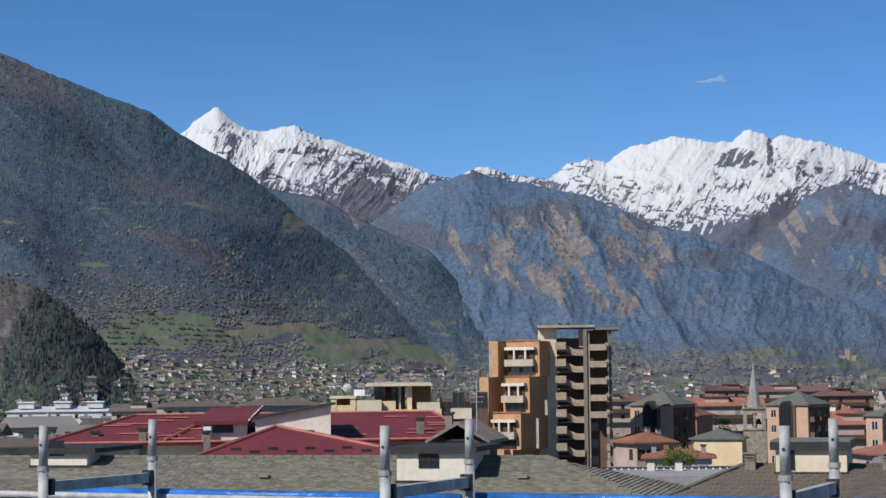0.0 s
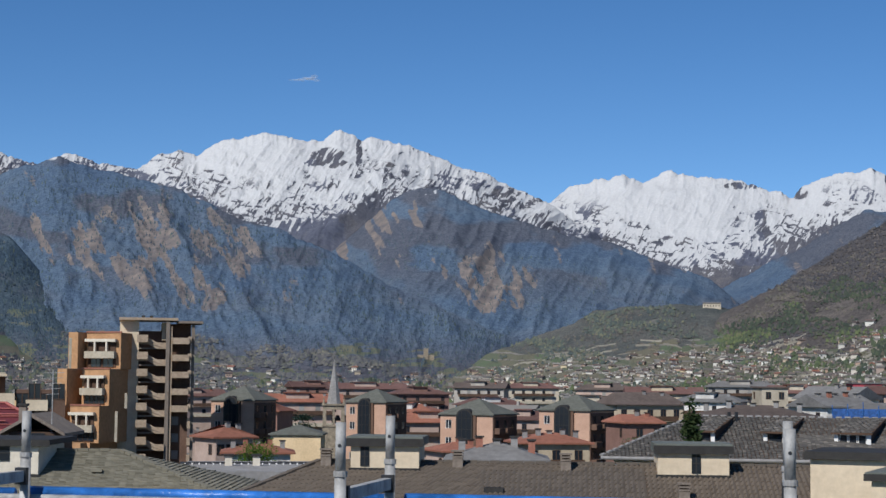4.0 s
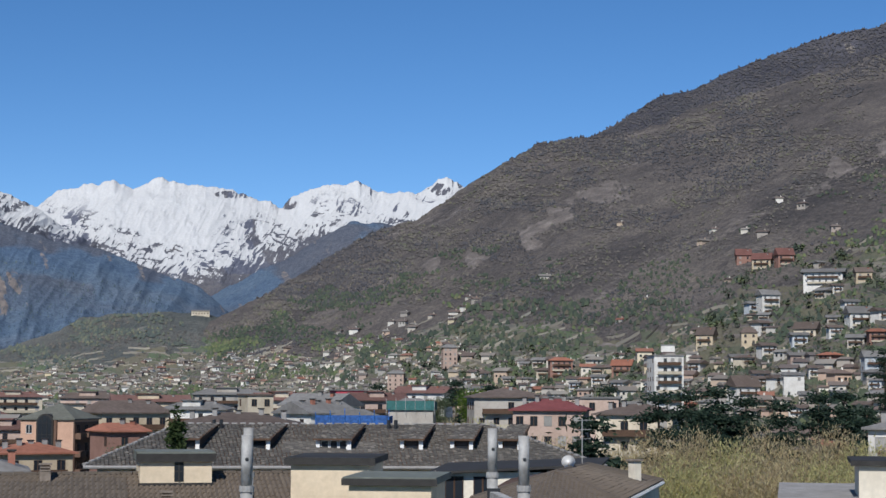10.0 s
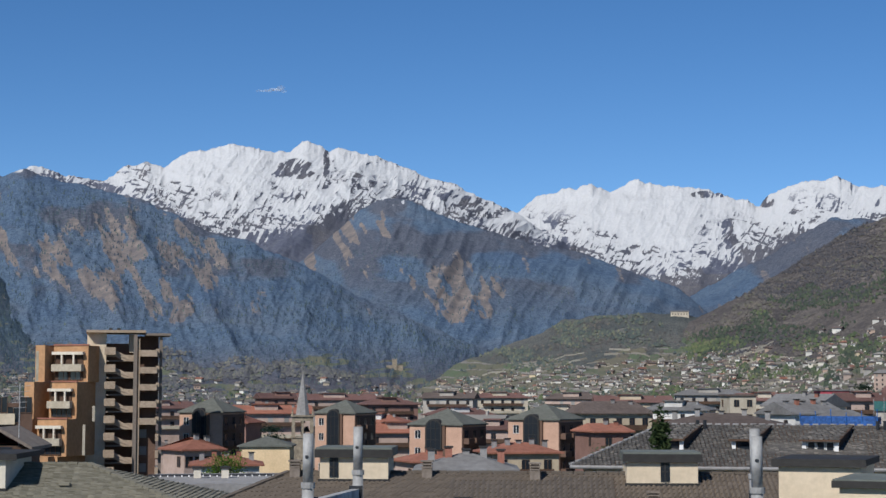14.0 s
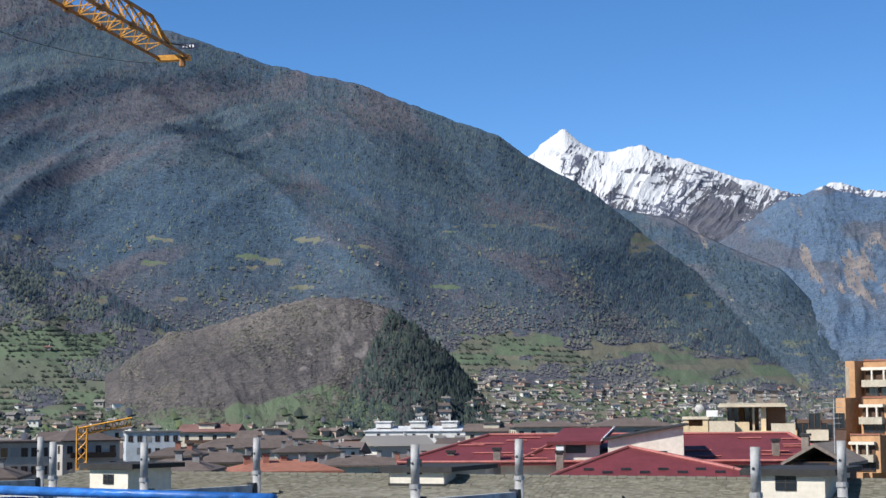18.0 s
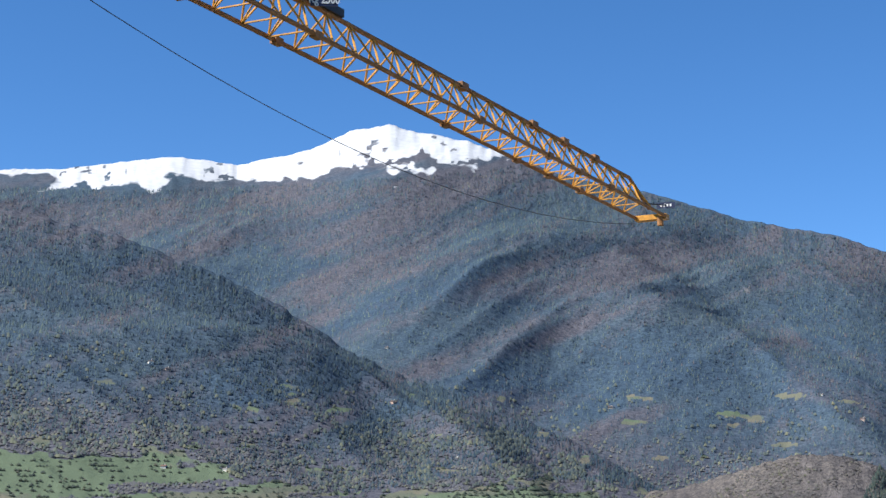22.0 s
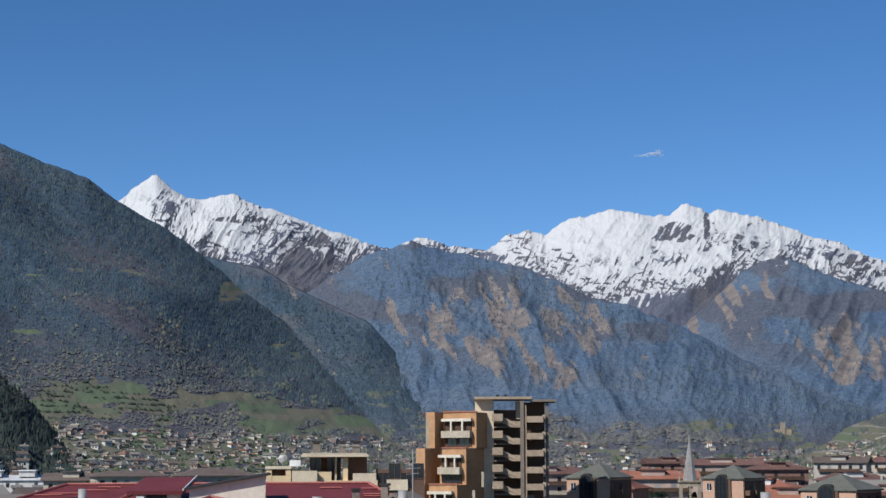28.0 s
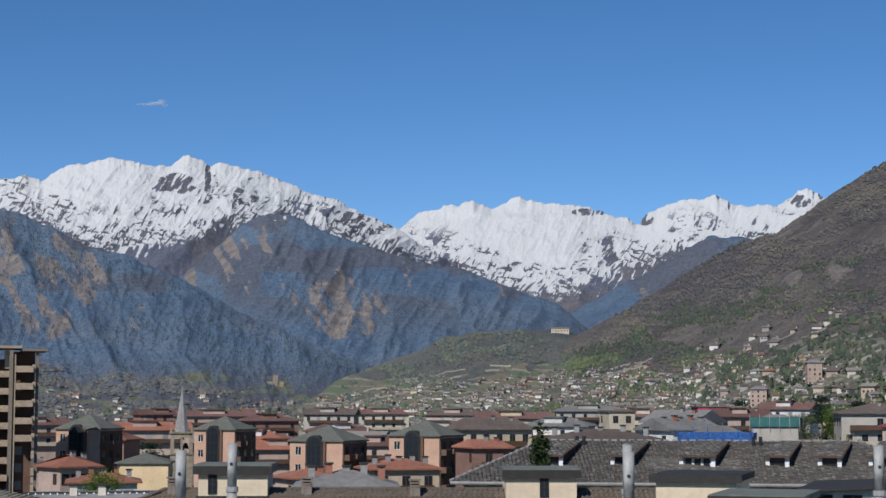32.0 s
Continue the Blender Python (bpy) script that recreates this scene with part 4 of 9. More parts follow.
def chimney(parent, x, y, z, h=1.1, w=0.55, mat=None):
    c = part("chimney", box(x - w / 2, x + w / 2, y - w / 2, y + w / 2, z - 1.0, z + h), mat or flue_brown, parent)
    part("chimney_cap", box(x - w * 0.68, x + w * 0.68, y - w * 0.68, y + w * 0.68, z + h + 0.003, z + h + 0.14), dark_metal, c)


# ---------------------------------------------------------------- the scaffold along the terrace's edge
SCAF_AZ = 24.3
scaf_m = pose(0, 0, EYE_Z, 0, 0, -SCAF_AZ)   # local x runs along the rows, y away from the terrace
FRAMES = [1.17, 0.0, -1.91, -3.81, -5.78, -7.80, -9.86, -11.75, -13.8]
NEAR, FAR, TOP = 7.75, 8.75, -0.185


def scaffold_post(u, v, m, top=TOP):
    p = thing("scaffold_post", "weathered galvanised scaffold post with a pin hole", "scaffold post", m @ pose(u, v, 0), "scaffold posts")
    bm = bmesh.new()
    tube((0, 0, -EYE_Z + 0.02), (0, 0, top - 0.22), 0.0265, 12, bm)
    part("tube", bm, galvanised, p, smooth=True)
    part("collar", tube((0, 0, top - 0.235), (0, 0, top - 0.21), 0.031, 12), galvanised, p)
    part("spigot", tube((0, 0, top - 0.21), (0, 0, top), 0.0235, 12), galvanised, p, smooth=True)
    part("pin_hole", tube((0, -0.0245, top - 0.1), (0, -0.015, top - 0.1), 0.008, 10), black_steel, p, "dark drilled pin hole")


for u in FRAMES:
    scaffold_post(u, NEAR, scaf_m)
    scaffold_post(u, FAR, scaf_m, TOP + 0.01)
    bracket = thing("scaffold_transom", "grey steel transom between two scaffold posts", "scaffold", scaf_m @ pose(u, 0, 0), "scaffold transoms")
    part("bar", box(-0.02, 0.02, NEAR + 0.03, FAR - 0.03, -0.53, -0.475), galvanised, bracket)
    part("wedge", box(-0.03, 0.03, NEAR + 0.028, NEAR + 0.06, -0.545, -0.46), black_steel, bracket)
    part("wedge", box(-0.03, 0.03, FAR - 0.06, FAR - 0.028, -0.545, -0.46), black_steel, bracket)
scaffold_post(-8.6, NEAR, scaf_m)
scaffold_post(-10.55, FAR, scaf_m, TOP + 0.04)
for v, z in ((FAR, -0.62), (NEAR, -0.95)):
    rail = thing("guard_rail", "grey tubular guard rail of the scaffold", "guard rail", scaf_m @ pose(0, v, 0), "guard rails")
    part("tube", tube((-14.5, 0.05, z), (1.8, 0.05, z), 0.022, 10), galvanised, rail, smooth=True)
deck = thing("scaffold_deck", "weathered grey plank deck of the scaffold", "scaffold deck", scaf_m)
for k in range(4):
    part("plank", box(-14.5, 1.8, NEAR + 0.08 + k * 0.22, NEAR + 0.28 + k * 0.22, -2.05, -2.0), plank_grey, deck)


def tarpaulin(u0, u1, v, z0, z1, sag, seed):
    """A blue sheet hung over the rail: wavy top edge and soft folds."""
    rng = random.Random(seed)
    t = thing("tarpaulin", "crumpled blue tarpaulin hung along the scaffold rail", "tarpaulin", scaf_m, "tarpaulins")
    bm = bmesh.new()
    n, m = 60, 8
    ph = [rng.uniform(0, 6) for _ in range(4)]
    grid = []
    for i in range(n + 1):
        x = u0 + (u1 - u0) * i / n
        top = z1 - sag * math.sin(math.pi * ((x * 0.52) % 1)) + 0.02 * math.sin(5 * x + ph[0])
        col = []
        for j in range(m + 1):
            f = j / m
            fold = 0.05 * math.sin(7 * x + ph[1] + 2 * f) + 0.03 * math.sin(17 * x + ph[2]) * f
            col.append(bm.verts.new((x, v + fold * (0.3 + f), top + (z0 - top) * f)))
        grid.append(col)
    for i in range(n):
        for j in range(m):
            bm.faces.new((grid[i][j], grid[i][j + 1], grid[i + 1][j + 1], grid[i + 1][j]))
    ob = part("sheet", bm, tarp_blue, t, smooth=True)
    so = ob.modifiers.new("thick", "SOLIDIFY")
    so.thickness = 0.006
    bm = bmesh.new()
    tube((u0, v - 0.02, z1 + 0.01), (u1, v - 0.02, z1 + 0.01), 0.03, 8, bm)
    part("rolled_hem", bm, tarp_blue, t, smooth=True)


tarpaulin(-6.6, -3.9, FAR + 0.1, -1.4, -0.61, 0.02, 1)
tarpaulin(-3.85, -1.95, FAR + 0.1, -1.4, -0.60, 0.03, 2)
tarpaulin(-1.85, -0.1, FAR + 0.1, -1.4, -0.595, 0.05, 3)
tarpaulin(-9.7, -6.7, NEAR - 0.06, -1.5, -0.50, 0.05, 4)

terrace = thing("terrace", "plain concrete roof terrace under the camera", "terrace", pose(0, 0, 0))
part("slab", box(-16, 6, -12, 2.0, EYE_Z - 2.2, EYE_Z - 1.65), grey_concrete, terrace)
part("wall", box(-15.7, 5.7, -11.7, 1.7, 0, EYE_Z - 2.2), white_plaster, terrace)


# ---------------------------------------------------------------- near roofs
def roof_turret(m, w, dep, h, slab, wall_mat, roof_mat, window, over, parent=None, slab_t=0.2, window_at=0.0, dark_gap=False):
    """A small flat-roofed box standing on a roof."""
    t = thing("roof_turret", "small rendered stair turret with a flat overhanging roof", "roof turret", m, "roof turrets")
    part("wall", box(-w / 2, w / 2, 0, dep, -1.6, h), wall_mat, t)
    part("roof_slab", box(-w / 2 - over, w / 2 + over, -min(over, 0.16), dep + over, h + 0.003, h + slab_t), roof_mat, t, "flat sheet-metal roof slab")
    part("fascia", box(-w / 2 - over - 0.03, w / 2 + over + 0.03, -min(over, 0.16) - 0.03, -min(over, 0.16) - 0.003, h - 0.04, h + slab_t * 0.8), dark_metal, t)
    part("base_flashing", box(-w / 2 - 0.06, w / 2 + 0.06, -0.06, -0.003, -1.0, 0.12), dark_metal, t)
    if window:
        ww, wh, wz = window
        wd = part("window", box(window_at - ww / 2, window_at + ww / 2, -0.035, -0.004, wz, wz + wh), glass, t)
        part("window_bar", box(window_at - 0.025, window_at + 0.025, -0.05, -0.036, wz, wz + wh), dark_metal, wd)
        part("window_bar", box(window_at - ww / 2, window_at + ww / 2, -0.05, -0.036, wz + wh * 0.45, wz + wh * 0.45 + 0.04), dark_metal, wd)
    return t


# grey tiled roof: ridge from (-34, 79) to (4, 70)
ra = Vector((-34.0, 79.0, 0))
rb = Vector((4.0, 69.8, 0))
run = (rb - ra).normalized()
turn_a = math.degrees(math.atan2(run.y, run.x))
mid = (ra + rb) / 2
LA, ZA, DA = (rb - ra).length, 25.1, 7.0
house_a = thing("apartment_house", "long apartment house under a grey tiled hipped roof", "house", pose(mid.x, mid.y, 0, 0, 0, turn_a))
part("wall", box(-LA / 2 - 5.6, LA / 2 + 5.6, -DA + 0.8, DA - 0.8, 0, 23.0), white_plaster, house_a)
EA = 23.25
bm = bmesh.new()
c = [(-LA / 2 - 6.5, -DA), (LA / 2 + 6.5, -DA), (LA / 2 + 6.5, DA), (-LA / 2 - 6.5, DA)]
lo = [bm.verts.new((x, y, EA - 0.25)) for x, y in c]
hi = [bm.verts.new((x, y, EA)) for x, y in c]
r0, r1 = bm.verts.new((-LA / 2, 0, ZA)), bm.verts.new((LA / 2, 0, ZA))
bm.faces.new(lo[::-1])
for i in range(4):
    bm.faces.new((lo[i], lo[(i + 1) % 4], hi[(i + 1) % 4], hi[i]))
for q in ((hi[0], hi[1], r1, r0), (hi[2], hi[3], r0, r1), (hi[1], hi[2], r1), (hi[3], hi[0], r0)):
    bm.faces.new(q)
roof_a = part("roof", bm, grey_concrete, house_a)
tile_face("tile_field", ((-LA / 2 - 6.5, -DA, EA), (LA / 2 + 6.5, -DA, EA)), ((-LA / 2, 0, ZA), (LA / 2, 0, ZA)), 46, 0.25, tile_grey, roof_a, single=tile_grey_single, near=(0.55, -5.0, 4.0))
tile_face("tile_field", ((LA / 2 + 6.5, -DA, EA), (LA / 2 + 6.5, DA, EA)), ((LA / 2, 0, ZA), (LA / 2, 0, ZA)), 36, 0.27, tile_grey, roof_a)
cap = bmesh.new()
box(0, 0.40, -0.13, 0.13, -0.03, 0.07, cap)
cap_me = bpy.data.meshes.new("ridge_tile")
cap.to_mesh(cap_me)
cap.free()
cap_me.materials.append(tile_grey)


def ridge_caps(parent, a, b, me=None, step=0.42):
    a, b = Vector(a), Vector(b)
    n = int((b - a).length / step)
    rot = (b - a).to_track_quat("X", "Z").to_matrix().to_4x4()
    for k in range(n):
        shared("ridge_tile", me or cap_me, parent, Matrix.Translation(a.lerp(b, k / n) + Vector((0, 0, 0.04 + 0.012 * (k % 2)))) @ rot)


ridge_caps(roof_a, (-LA / 2, 0, ZA), (LA / 2, 0, ZA))
ridge_caps(roof_a, (LA / 2, 0, ZA), (LA / 2 + 6.4, -DA + 0.1, EA))
for k in range(15):
    x, f = -LA / 2 + 2 + k * LA / 15, 0.12 if k % 2 else 0.62
    y = -DA * (1 - f) if k % 3 else -DA * 0.72
    z = EA + (ZA - EA) * (DA + y) / DA
    shared("vent_tile", cap_me, roof_a, pose(x, y, z + 0.05, -14) @ Matrix.Diagonal((1.0, 1.6, 1.2, 1)))


def on_roof_a(az, d):
    """A pose on the near slope of the grey roof, square to its ridge."""
    p = house_a.matrix_world.inverted() @ Vector((d * math.sin(radians(az)), d * math.cos(radians(az)), 0))
    return house_a.matrix_world @ pose(p.x, p.y, EA + (ZA - EA) * (DA - abs(p.y)) / DA)


for az, d, w, win, el in ((-22.3, 76.5, 2.65, (0.62, 0.42, 1.62), -1.66), (-12.4, 75.0, 2.55, (0.7, 0.65, 0.5), -1.86), (-0.45, 67.6, 2.75, (0.8, 0.62, 0.6), -1.99)):
    m = on_roof_a(az, d)
    if az < -20:
        m, w = m @ Matrix.Rotation(radians(-10), 4, 'Z'), 2.3
    roof_turret(m, w, 4.4 if az > -20 else 2.6, height_at(el, d) - m.translation.z - 0.2, 0, white_plaster, dark_metal, win, 0.42, window_at=-0.1 if az > -20 else 0.0)

# brown pantile roof, square to heading 17.5
DB, ZB, EB = 66.0, 24.9, 22.4
house_b = thing("apartment_house", "long apartment house under a brown pantile roof", "house", pose(0, 0, 0, 0, 0, -17.5))
XL, XR, RB = -9.1, 9.3, 8.0
part("wall", box(XL - 5.0, XR, DB - RB + 0.8, DB + RB - 0.8, 0, EB - 0.3), cream_plaster, house_b)
bm = bmesh.new()
c = [(XL - 6.0, DB - RB), (XR, DB - RB), (XR, DB + RB), (XL - 6.0, DB + RB)]
lo = [bm.verts.new((x, y, EB - 0.25)) for x, y in c]
hi = [bm.verts.new((x, y, EB)) for x, y in c]
r0, r1 = bm.verts.new((XL, DB, ZB)), bm.verts.new((XR, DB, ZB))
bm.faces.new(lo[::-1])
for i in range(4):
    bm.faces.new((lo[i], lo[(i + 1) % 4], hi[(i + 1) % 4], hi[i]))
for q in ((hi[0], hi[1], r1, r0), (hi[2], hi[3], r0, r1), (hi[1], hi[2], r1), (hi[3], hi[0], r0)):
    bm.faces.new(q)
roof_b = part("roof", bm, timber_dark, house_b)
tile_face("pantile_field", ((XL - 6.0, DB - RB, EB), (XR, DB - RB, EB)), ((XL, DB, ZB), (XR, DB, ZB)), 20, 0.19, tile_brown, roof_b, 0.055, None, True, single=tile_brown_single, near=(0.45, -3.0, 3.0))
tile_face("pantile_field", ((XL - 6.0, DB + RB, EB), (XL - 6.0, DB - RB, EB)), ((XL, DB, ZB), (XL, DB, ZB)), 20, 0.19, tile_brown, roof_b, 0.055, None, True)
part("flat_roof", box(XR + 0.003, 24.0, DB - RB, DB + RB - 0.8, 0, EB - 0.2), grey_concrete, house_b, "flat grey roof beside the pantiles")
cap_b = cap_me.copy()
cap_b.materials[0] = tile_brown
ridge_caps(roof_b, (XL, DB, ZB), (XR, DB, ZB), cap_b)
ridge_caps(roof_b, (XL, DB, ZB), (XL - 5.9, DB - RB + 0.1, EB), cap_b)


def on_roof_b(az, back):
    """A pose on the near slope of the brown roof, back metres from its eave."""
    y = DB - RB + back
    return house_b.matrix_world @ pose(y * math.tan(radians(az - 17.5)), y, EB + (ZB - EB) * back / RB)


for az, back, w, hh, over, mat in ((11.75, 7.1, 2.55, 1.05, 0.15, cream_plaster), (21.75, 6.8, 2.6, 1.02, 0.12, cream_plaster)):
    t = roof_turret(on_roof_b(az, back), w, 2.6, hh - 0.1, 0, mat, green_metal, (0.33, 0.75, 0.18), over, slab_t=0.33, window_at=-0.75 if az < 15 else 0.1)
for az, back in ((9.85, 7.6), (14.13, 7.6), (17.64, 7.4), (21.45, 4.6)):
    st = thing("chimney_stack", "squat concrete chimney stack with ringed cowl on a pantile roof", "chimney", on_roof_b(az, back), "roof chimneys")
    part("shaft", box(-0.19, 0.19, -0.19, 0.19, -0.4, 0.34), flue_brown, st)
    for k in range(3):
        part("cowl_ring", box(-0.2 - 0.035 * (k == 2), 0.2 + 0.035 * (k == 2), -0.21, 0.21, 0.36 + k * 0.11, 0.42 + k * 0.11), flue_brown, st)
    part("cowl", box(-0.15, 0.15, -0.15, 0.15, 0.343, 0.60), timber_dark, st)
sk = thing("roof_light", "small dark roof light set in pantiles", "roof light", on_roof_b(15.3, 5.2))
part("frame", box(-0.35, 0.35, -0.2, 0.25, -0.1, 0.16), dark_metal, sk)
part("pane", box(-0.28, 0.28, -0.15, 0.2, 0.163, 0.18), glass, sk)

# ---------------------------------------------------------------- building with red sheet roofs, square to heading -6
red_house = thing("red_roofed_building", "large building under dark red sheet roofs with faded ridges", "building", pose(0, 0, 0, 0, 0, 6))
part("wall", box(-12, 12.2, 104.6, 119, 0, 24.8), white_plaster, red_house)


def slope_roof(parent, pts, name, mat, thick=0.2):
    """One roof plane as a slab: its corner points in order, seen from above anticlockwise."""
    bm = bmesh.new()
    hi = [bm.verts.new(p) for p in pts]
    lo = [bm.verts.new((p[0], p[1], p[2] - thick)) for p in pts]
    bm.faces.new(hi)
    bm.faces.new(lo[::-1])
    n = len(pts)
    for i in range(n):
        bm.faces.new((lo[i], lo[(i + 1) % n], hi[(i + 1) % n], hi[i]))
    return part(name, bm, mat, parent)


slope_roof(red_house, ((-12.8, 103.8, 24.85), (13.0, 103.8, 24.85), (11, 112, 26.3), (-7.9, 112, 26.3)), "roof", red_sheet)
slope_roof(red_house, ((13.0, 103.8, 24.85), (13.0, 120, 24.85), (11, 112, 26.3)), "roof", red_sheet)
slope_roof(red_house, ((-12.8, 120, 24.85), (-12.8, 103.8, 24.85), (-7.9, 112, 26.3)), "roof", red_sheet)
slope_roof(red_house, ((13.0, 120, 24.85), (-12.8, 120, 24.85), (-7.9, 112, 26.3), (11, 112, 26.3)), "roof", red_sheet)
wing = slope_roof(red_house, ((-3.4, 94.0, 24.35), (8.0, 94.0, 24.35), (0.9, 100.5, 25.75)), "wing_roof", red_sheet)
slope_roof(red_house, ((-3.4, 105, 24.35), (-3.4, 94, 24.35), (0.9, 100.5, 25.75), (0.9, 108, 25.9)), "wing_roof", red_sheet)
slope_roof(red_house, ((8.0, 94, 24.35), (8.0, 105, 24.35), (0.9, 108, 25.9), (0.9, 100.5, 25.75)), "wing_roof", red_worn)
part("wing_wall", box(-2.8, 7.4, 94.7, 105, 0, 24.1), white_plaster, red_house)
for p, q in (((-12.8, 103.8, 24.9), (-7.9, 112, 26.35)), ((-7.9, 112, 26.35), (11, 112, 26.35)), ((11, 112, 26.35), (13, 103.8, 24.9)), ((-3.4, 94, 24.4), (0.9, 100.5, 25.8)),
             ((8, 94, 24.4), (0.9, 100.5, 25.8)), ((-12.8, 103.8, 24.87), (13, 103.8, 24.87)), ((-5.6, 103.9, 24.95), (-2.6, 112, 26.4)), ((-1.8, 105, 25.1), (-0.9, 112, 26.4))):
    part("ridge_cap", tube(p, q, 0.1, 6), red_worn, red_house)
rng = random.Random(8)
for k in range(26):
    x, f = rng.uniform(-11, 11.5), rng.uniform(0.08, 0.9)
    y, z = 103.8 + 8.2 * f, 24.85 + 1.45 * f
    if -12 + 4 * f < x:
        part("snow_guard", tube((x, y, z + 0.06), (x + rng.uniform(1.2, 2.4), y, z + 0.06), 0.05, 4), red_worn, red_house)
for k in range(9):
    # dark snow stops along the wing's eave
    x, f = -1.6 + k * 1.0, 0.10 if k % 2 else 0.2
    part("snow_stop", box(x, x + 0.55, 94.0 + 6.5 * f, 94.06 + 6.5 * f, 24.37 + 1.4 * f, 24.50 + 1.4 * f), black_steel, red_house)
for x, y, h in ((-6.9, 104.5, 0.75), (-3.1, 102.5, 0.55), (2.8, 101.5, 0.5), (9.6, 105.5, 1.3), (-9.8, 106, 0.5)):
    chimney(red_house, x, y, 25.0, h * 0.75, 0.42)
pent = thing("roof_dormer", "white roof dormer under a red lean-to roof", "dormer", red_house.matrix_world @ pose(-2.1, 104.2, 0), "roof dormers")
part("wall", box(-1.3, 1.3, 0, 4, 24.4, 26.0), white_plaster, pent)
slope_roof(pent, ((-1.8, -0.5, 26.05), (1.4, -0.5, 26.05), (2.2, 4.6, 26.8), (-0.9, 4.6, 26.8)), "roof", red_sheet)
part("verge", tube((1.42, -0.5, 26.1), (2.22, 4.6, 26.85), 0.05, 6), white_paint, pent, "pale edge of the lean-to roof")
part("window", box(-0.7, 0.5, -0.03, -0.004, 25.35, 25.85), glass, pent)
part("cooler", box(-1.25, -0.8, -0.45, -0.01, 25.3, 25.75), white_paint, pent, "white cooling unit")
cb = thing("roof_dormer", "cream lift house with a sloping dark roof on the red roof", "dormer", red_house.matrix_world @ pose(1.9, 103.2, 0), "roof dormers")
bm = bmesh.new()
v = [bm.verts.new(p) for p in ((-2.2, 0, 24.3), (2.2, 0, 24.3), (2.2, 0, 26.95), (-2.2, 0, 26.2), (-2.2, 4, 24.3), (2.2, 4, 24.3), (2.2, 4, 26.95), (-2.2, 4, 26.2))]
for q in ((0, 1, 2, 3), (5, 4, 7, 6), (1, 5, 6, 2), (4, 0, 3, 7), (3, 2, 6, 7), (4, 5, 1, 0)):
    bm.faces.new([v[i] for i in q])
part("wall", bm, white_plaster, cb)
slope_roof(cb, ((-2.5, -0.3, 26.22), (2.5, -0.3, 27.08), (2.5, 4.3, 27.08), (-2.5, 4.3, 26.22)), "roof", dark_metal, 0.12)
gable = thing("gabled_house", "house with a dark framed gable behind the red roof", "house", polar(0.45, 101, 0, -12))
part("wall", box(-1.3, 1.3, 0, 5, 0, 24.9), timber_dark, gable)
bm = bmesh.new()
pr = [(-1.9, 24.85), (0, 25.95), (1.9, 24.85), (1.9, 24.67), (0, 25.74), (-1.9, 24.67)]
f0 = [bm.verts.new((x, -0.4, z)) for x, z in pr]
f1 = [bm.verts.new((x, 5.5, z)) for x, z in pr]
bm.faces.new(f0[::-1])
bm.faces.new(f1)
for i in range(6):
    bm.faces.new((f0[i], f0[(i + 1) % 6], f1[(i + 1) % 6], f1[i]))
part("roof", bm, flue_brown, gable)
part("window", box(-0.7, 0.7, -0.05, -0.004, 24.3, 24.85), glass, gable)
chimney(gable, -1.2, 3, 25.6, 0.7, 0.42)

aer = thing("roof_aerial", "grey roof aerial mast with cross rods", "aerial", polar(1.05, 101, 23.5))
part("mast", tube((0, 0, 0), (0, 0, 4.9), 0.035, 6), galvanised, aer)
for k in range(5):
    part("rod", tube((-0.6 + 0.06 * k, 0, 4.7 - 0.3 * k), (0.6 - 0.06 * k, 0, 4.75 - 0.3 * k), 0.015, 4), galvanised, aer)

# ---------------------------------------------------------------- concrete penthouse building behind the red roof
ph = thing("penthouse_building", "ochre concrete building with a flat roof slab and planted balconies", "building", polar(-1.6, 165))
zt = height_at(0.12, 165)
part("lower_wall", box(-6.2, 7.6, 2, 14, 0, height_at(-0.78, 165)), yellow_plaster, ph)
ZD = height_at(-0.78, 165)
part("penthouse_wall", box(-2.1, -0.95, 3.2, 10, ZD, zt - 0.35), cream_plaster, ph)
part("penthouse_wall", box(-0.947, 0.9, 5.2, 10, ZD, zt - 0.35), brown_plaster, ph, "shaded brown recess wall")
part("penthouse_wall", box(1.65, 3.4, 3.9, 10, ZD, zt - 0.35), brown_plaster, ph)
part("column", box(1.1, 1.55, 2.6, 3.1, ZD - 0.2, zt - 0.35), yellow_plaster, ph)
part("column", box(0.3, 0.5, 3.0, 3.2, ZD, zt - 0.35), concrete, ph)
part("roof_slab", box(-2.9, 3.5, 1.8, 11, zt - 0.347, zt - 0.12), cream_plaster, ph)
part("roof_slab", box(-2.75, 3.35, 1.95, 10.8, zt - 0.117, zt + 0.02), concrete, ph, "grey gravelled roof top")
shared("window", WIN_DARK, ph, pose(-1.5, 3.2, ZD + 0.75))
shared("window", WIN_DARK, ph, pose(0.1, 5.2, ZD + 0.75))
part("balcony", box(-3.7, -1.35, 0.3, 0.5, ZD - 0.5, ZD + 0.95), cream_plaster, ph, "cream balcony parapet")
part("balcony", box(-1.347, 0.0, 0.9, 1.1, ZD - 0.5, ZD + 0.85), yellow_plaster, ph)
part("balcony", box(2.0, 4.2, 0.6, 0.8, ZD - 0.6, ZD + 0.7), cream_plaster, ph)
part("planter_box", box(-3.6, -1.45, 0.52, 0.85, ZD + 0.7, ZD + 1.0), timber_dark, ph)
part("loggia_slab", box(-6.2, -3.75, 0.3, 6, ZD + 1.12, ZD + 1.36), cream_plaster, ph)
for x in (-6.1, -4.3):
    part("column", box(x, x + 0.5, 0.4, 0.9, ZD - 1.2, ZD + 1.117), yellow_plaster, ph)
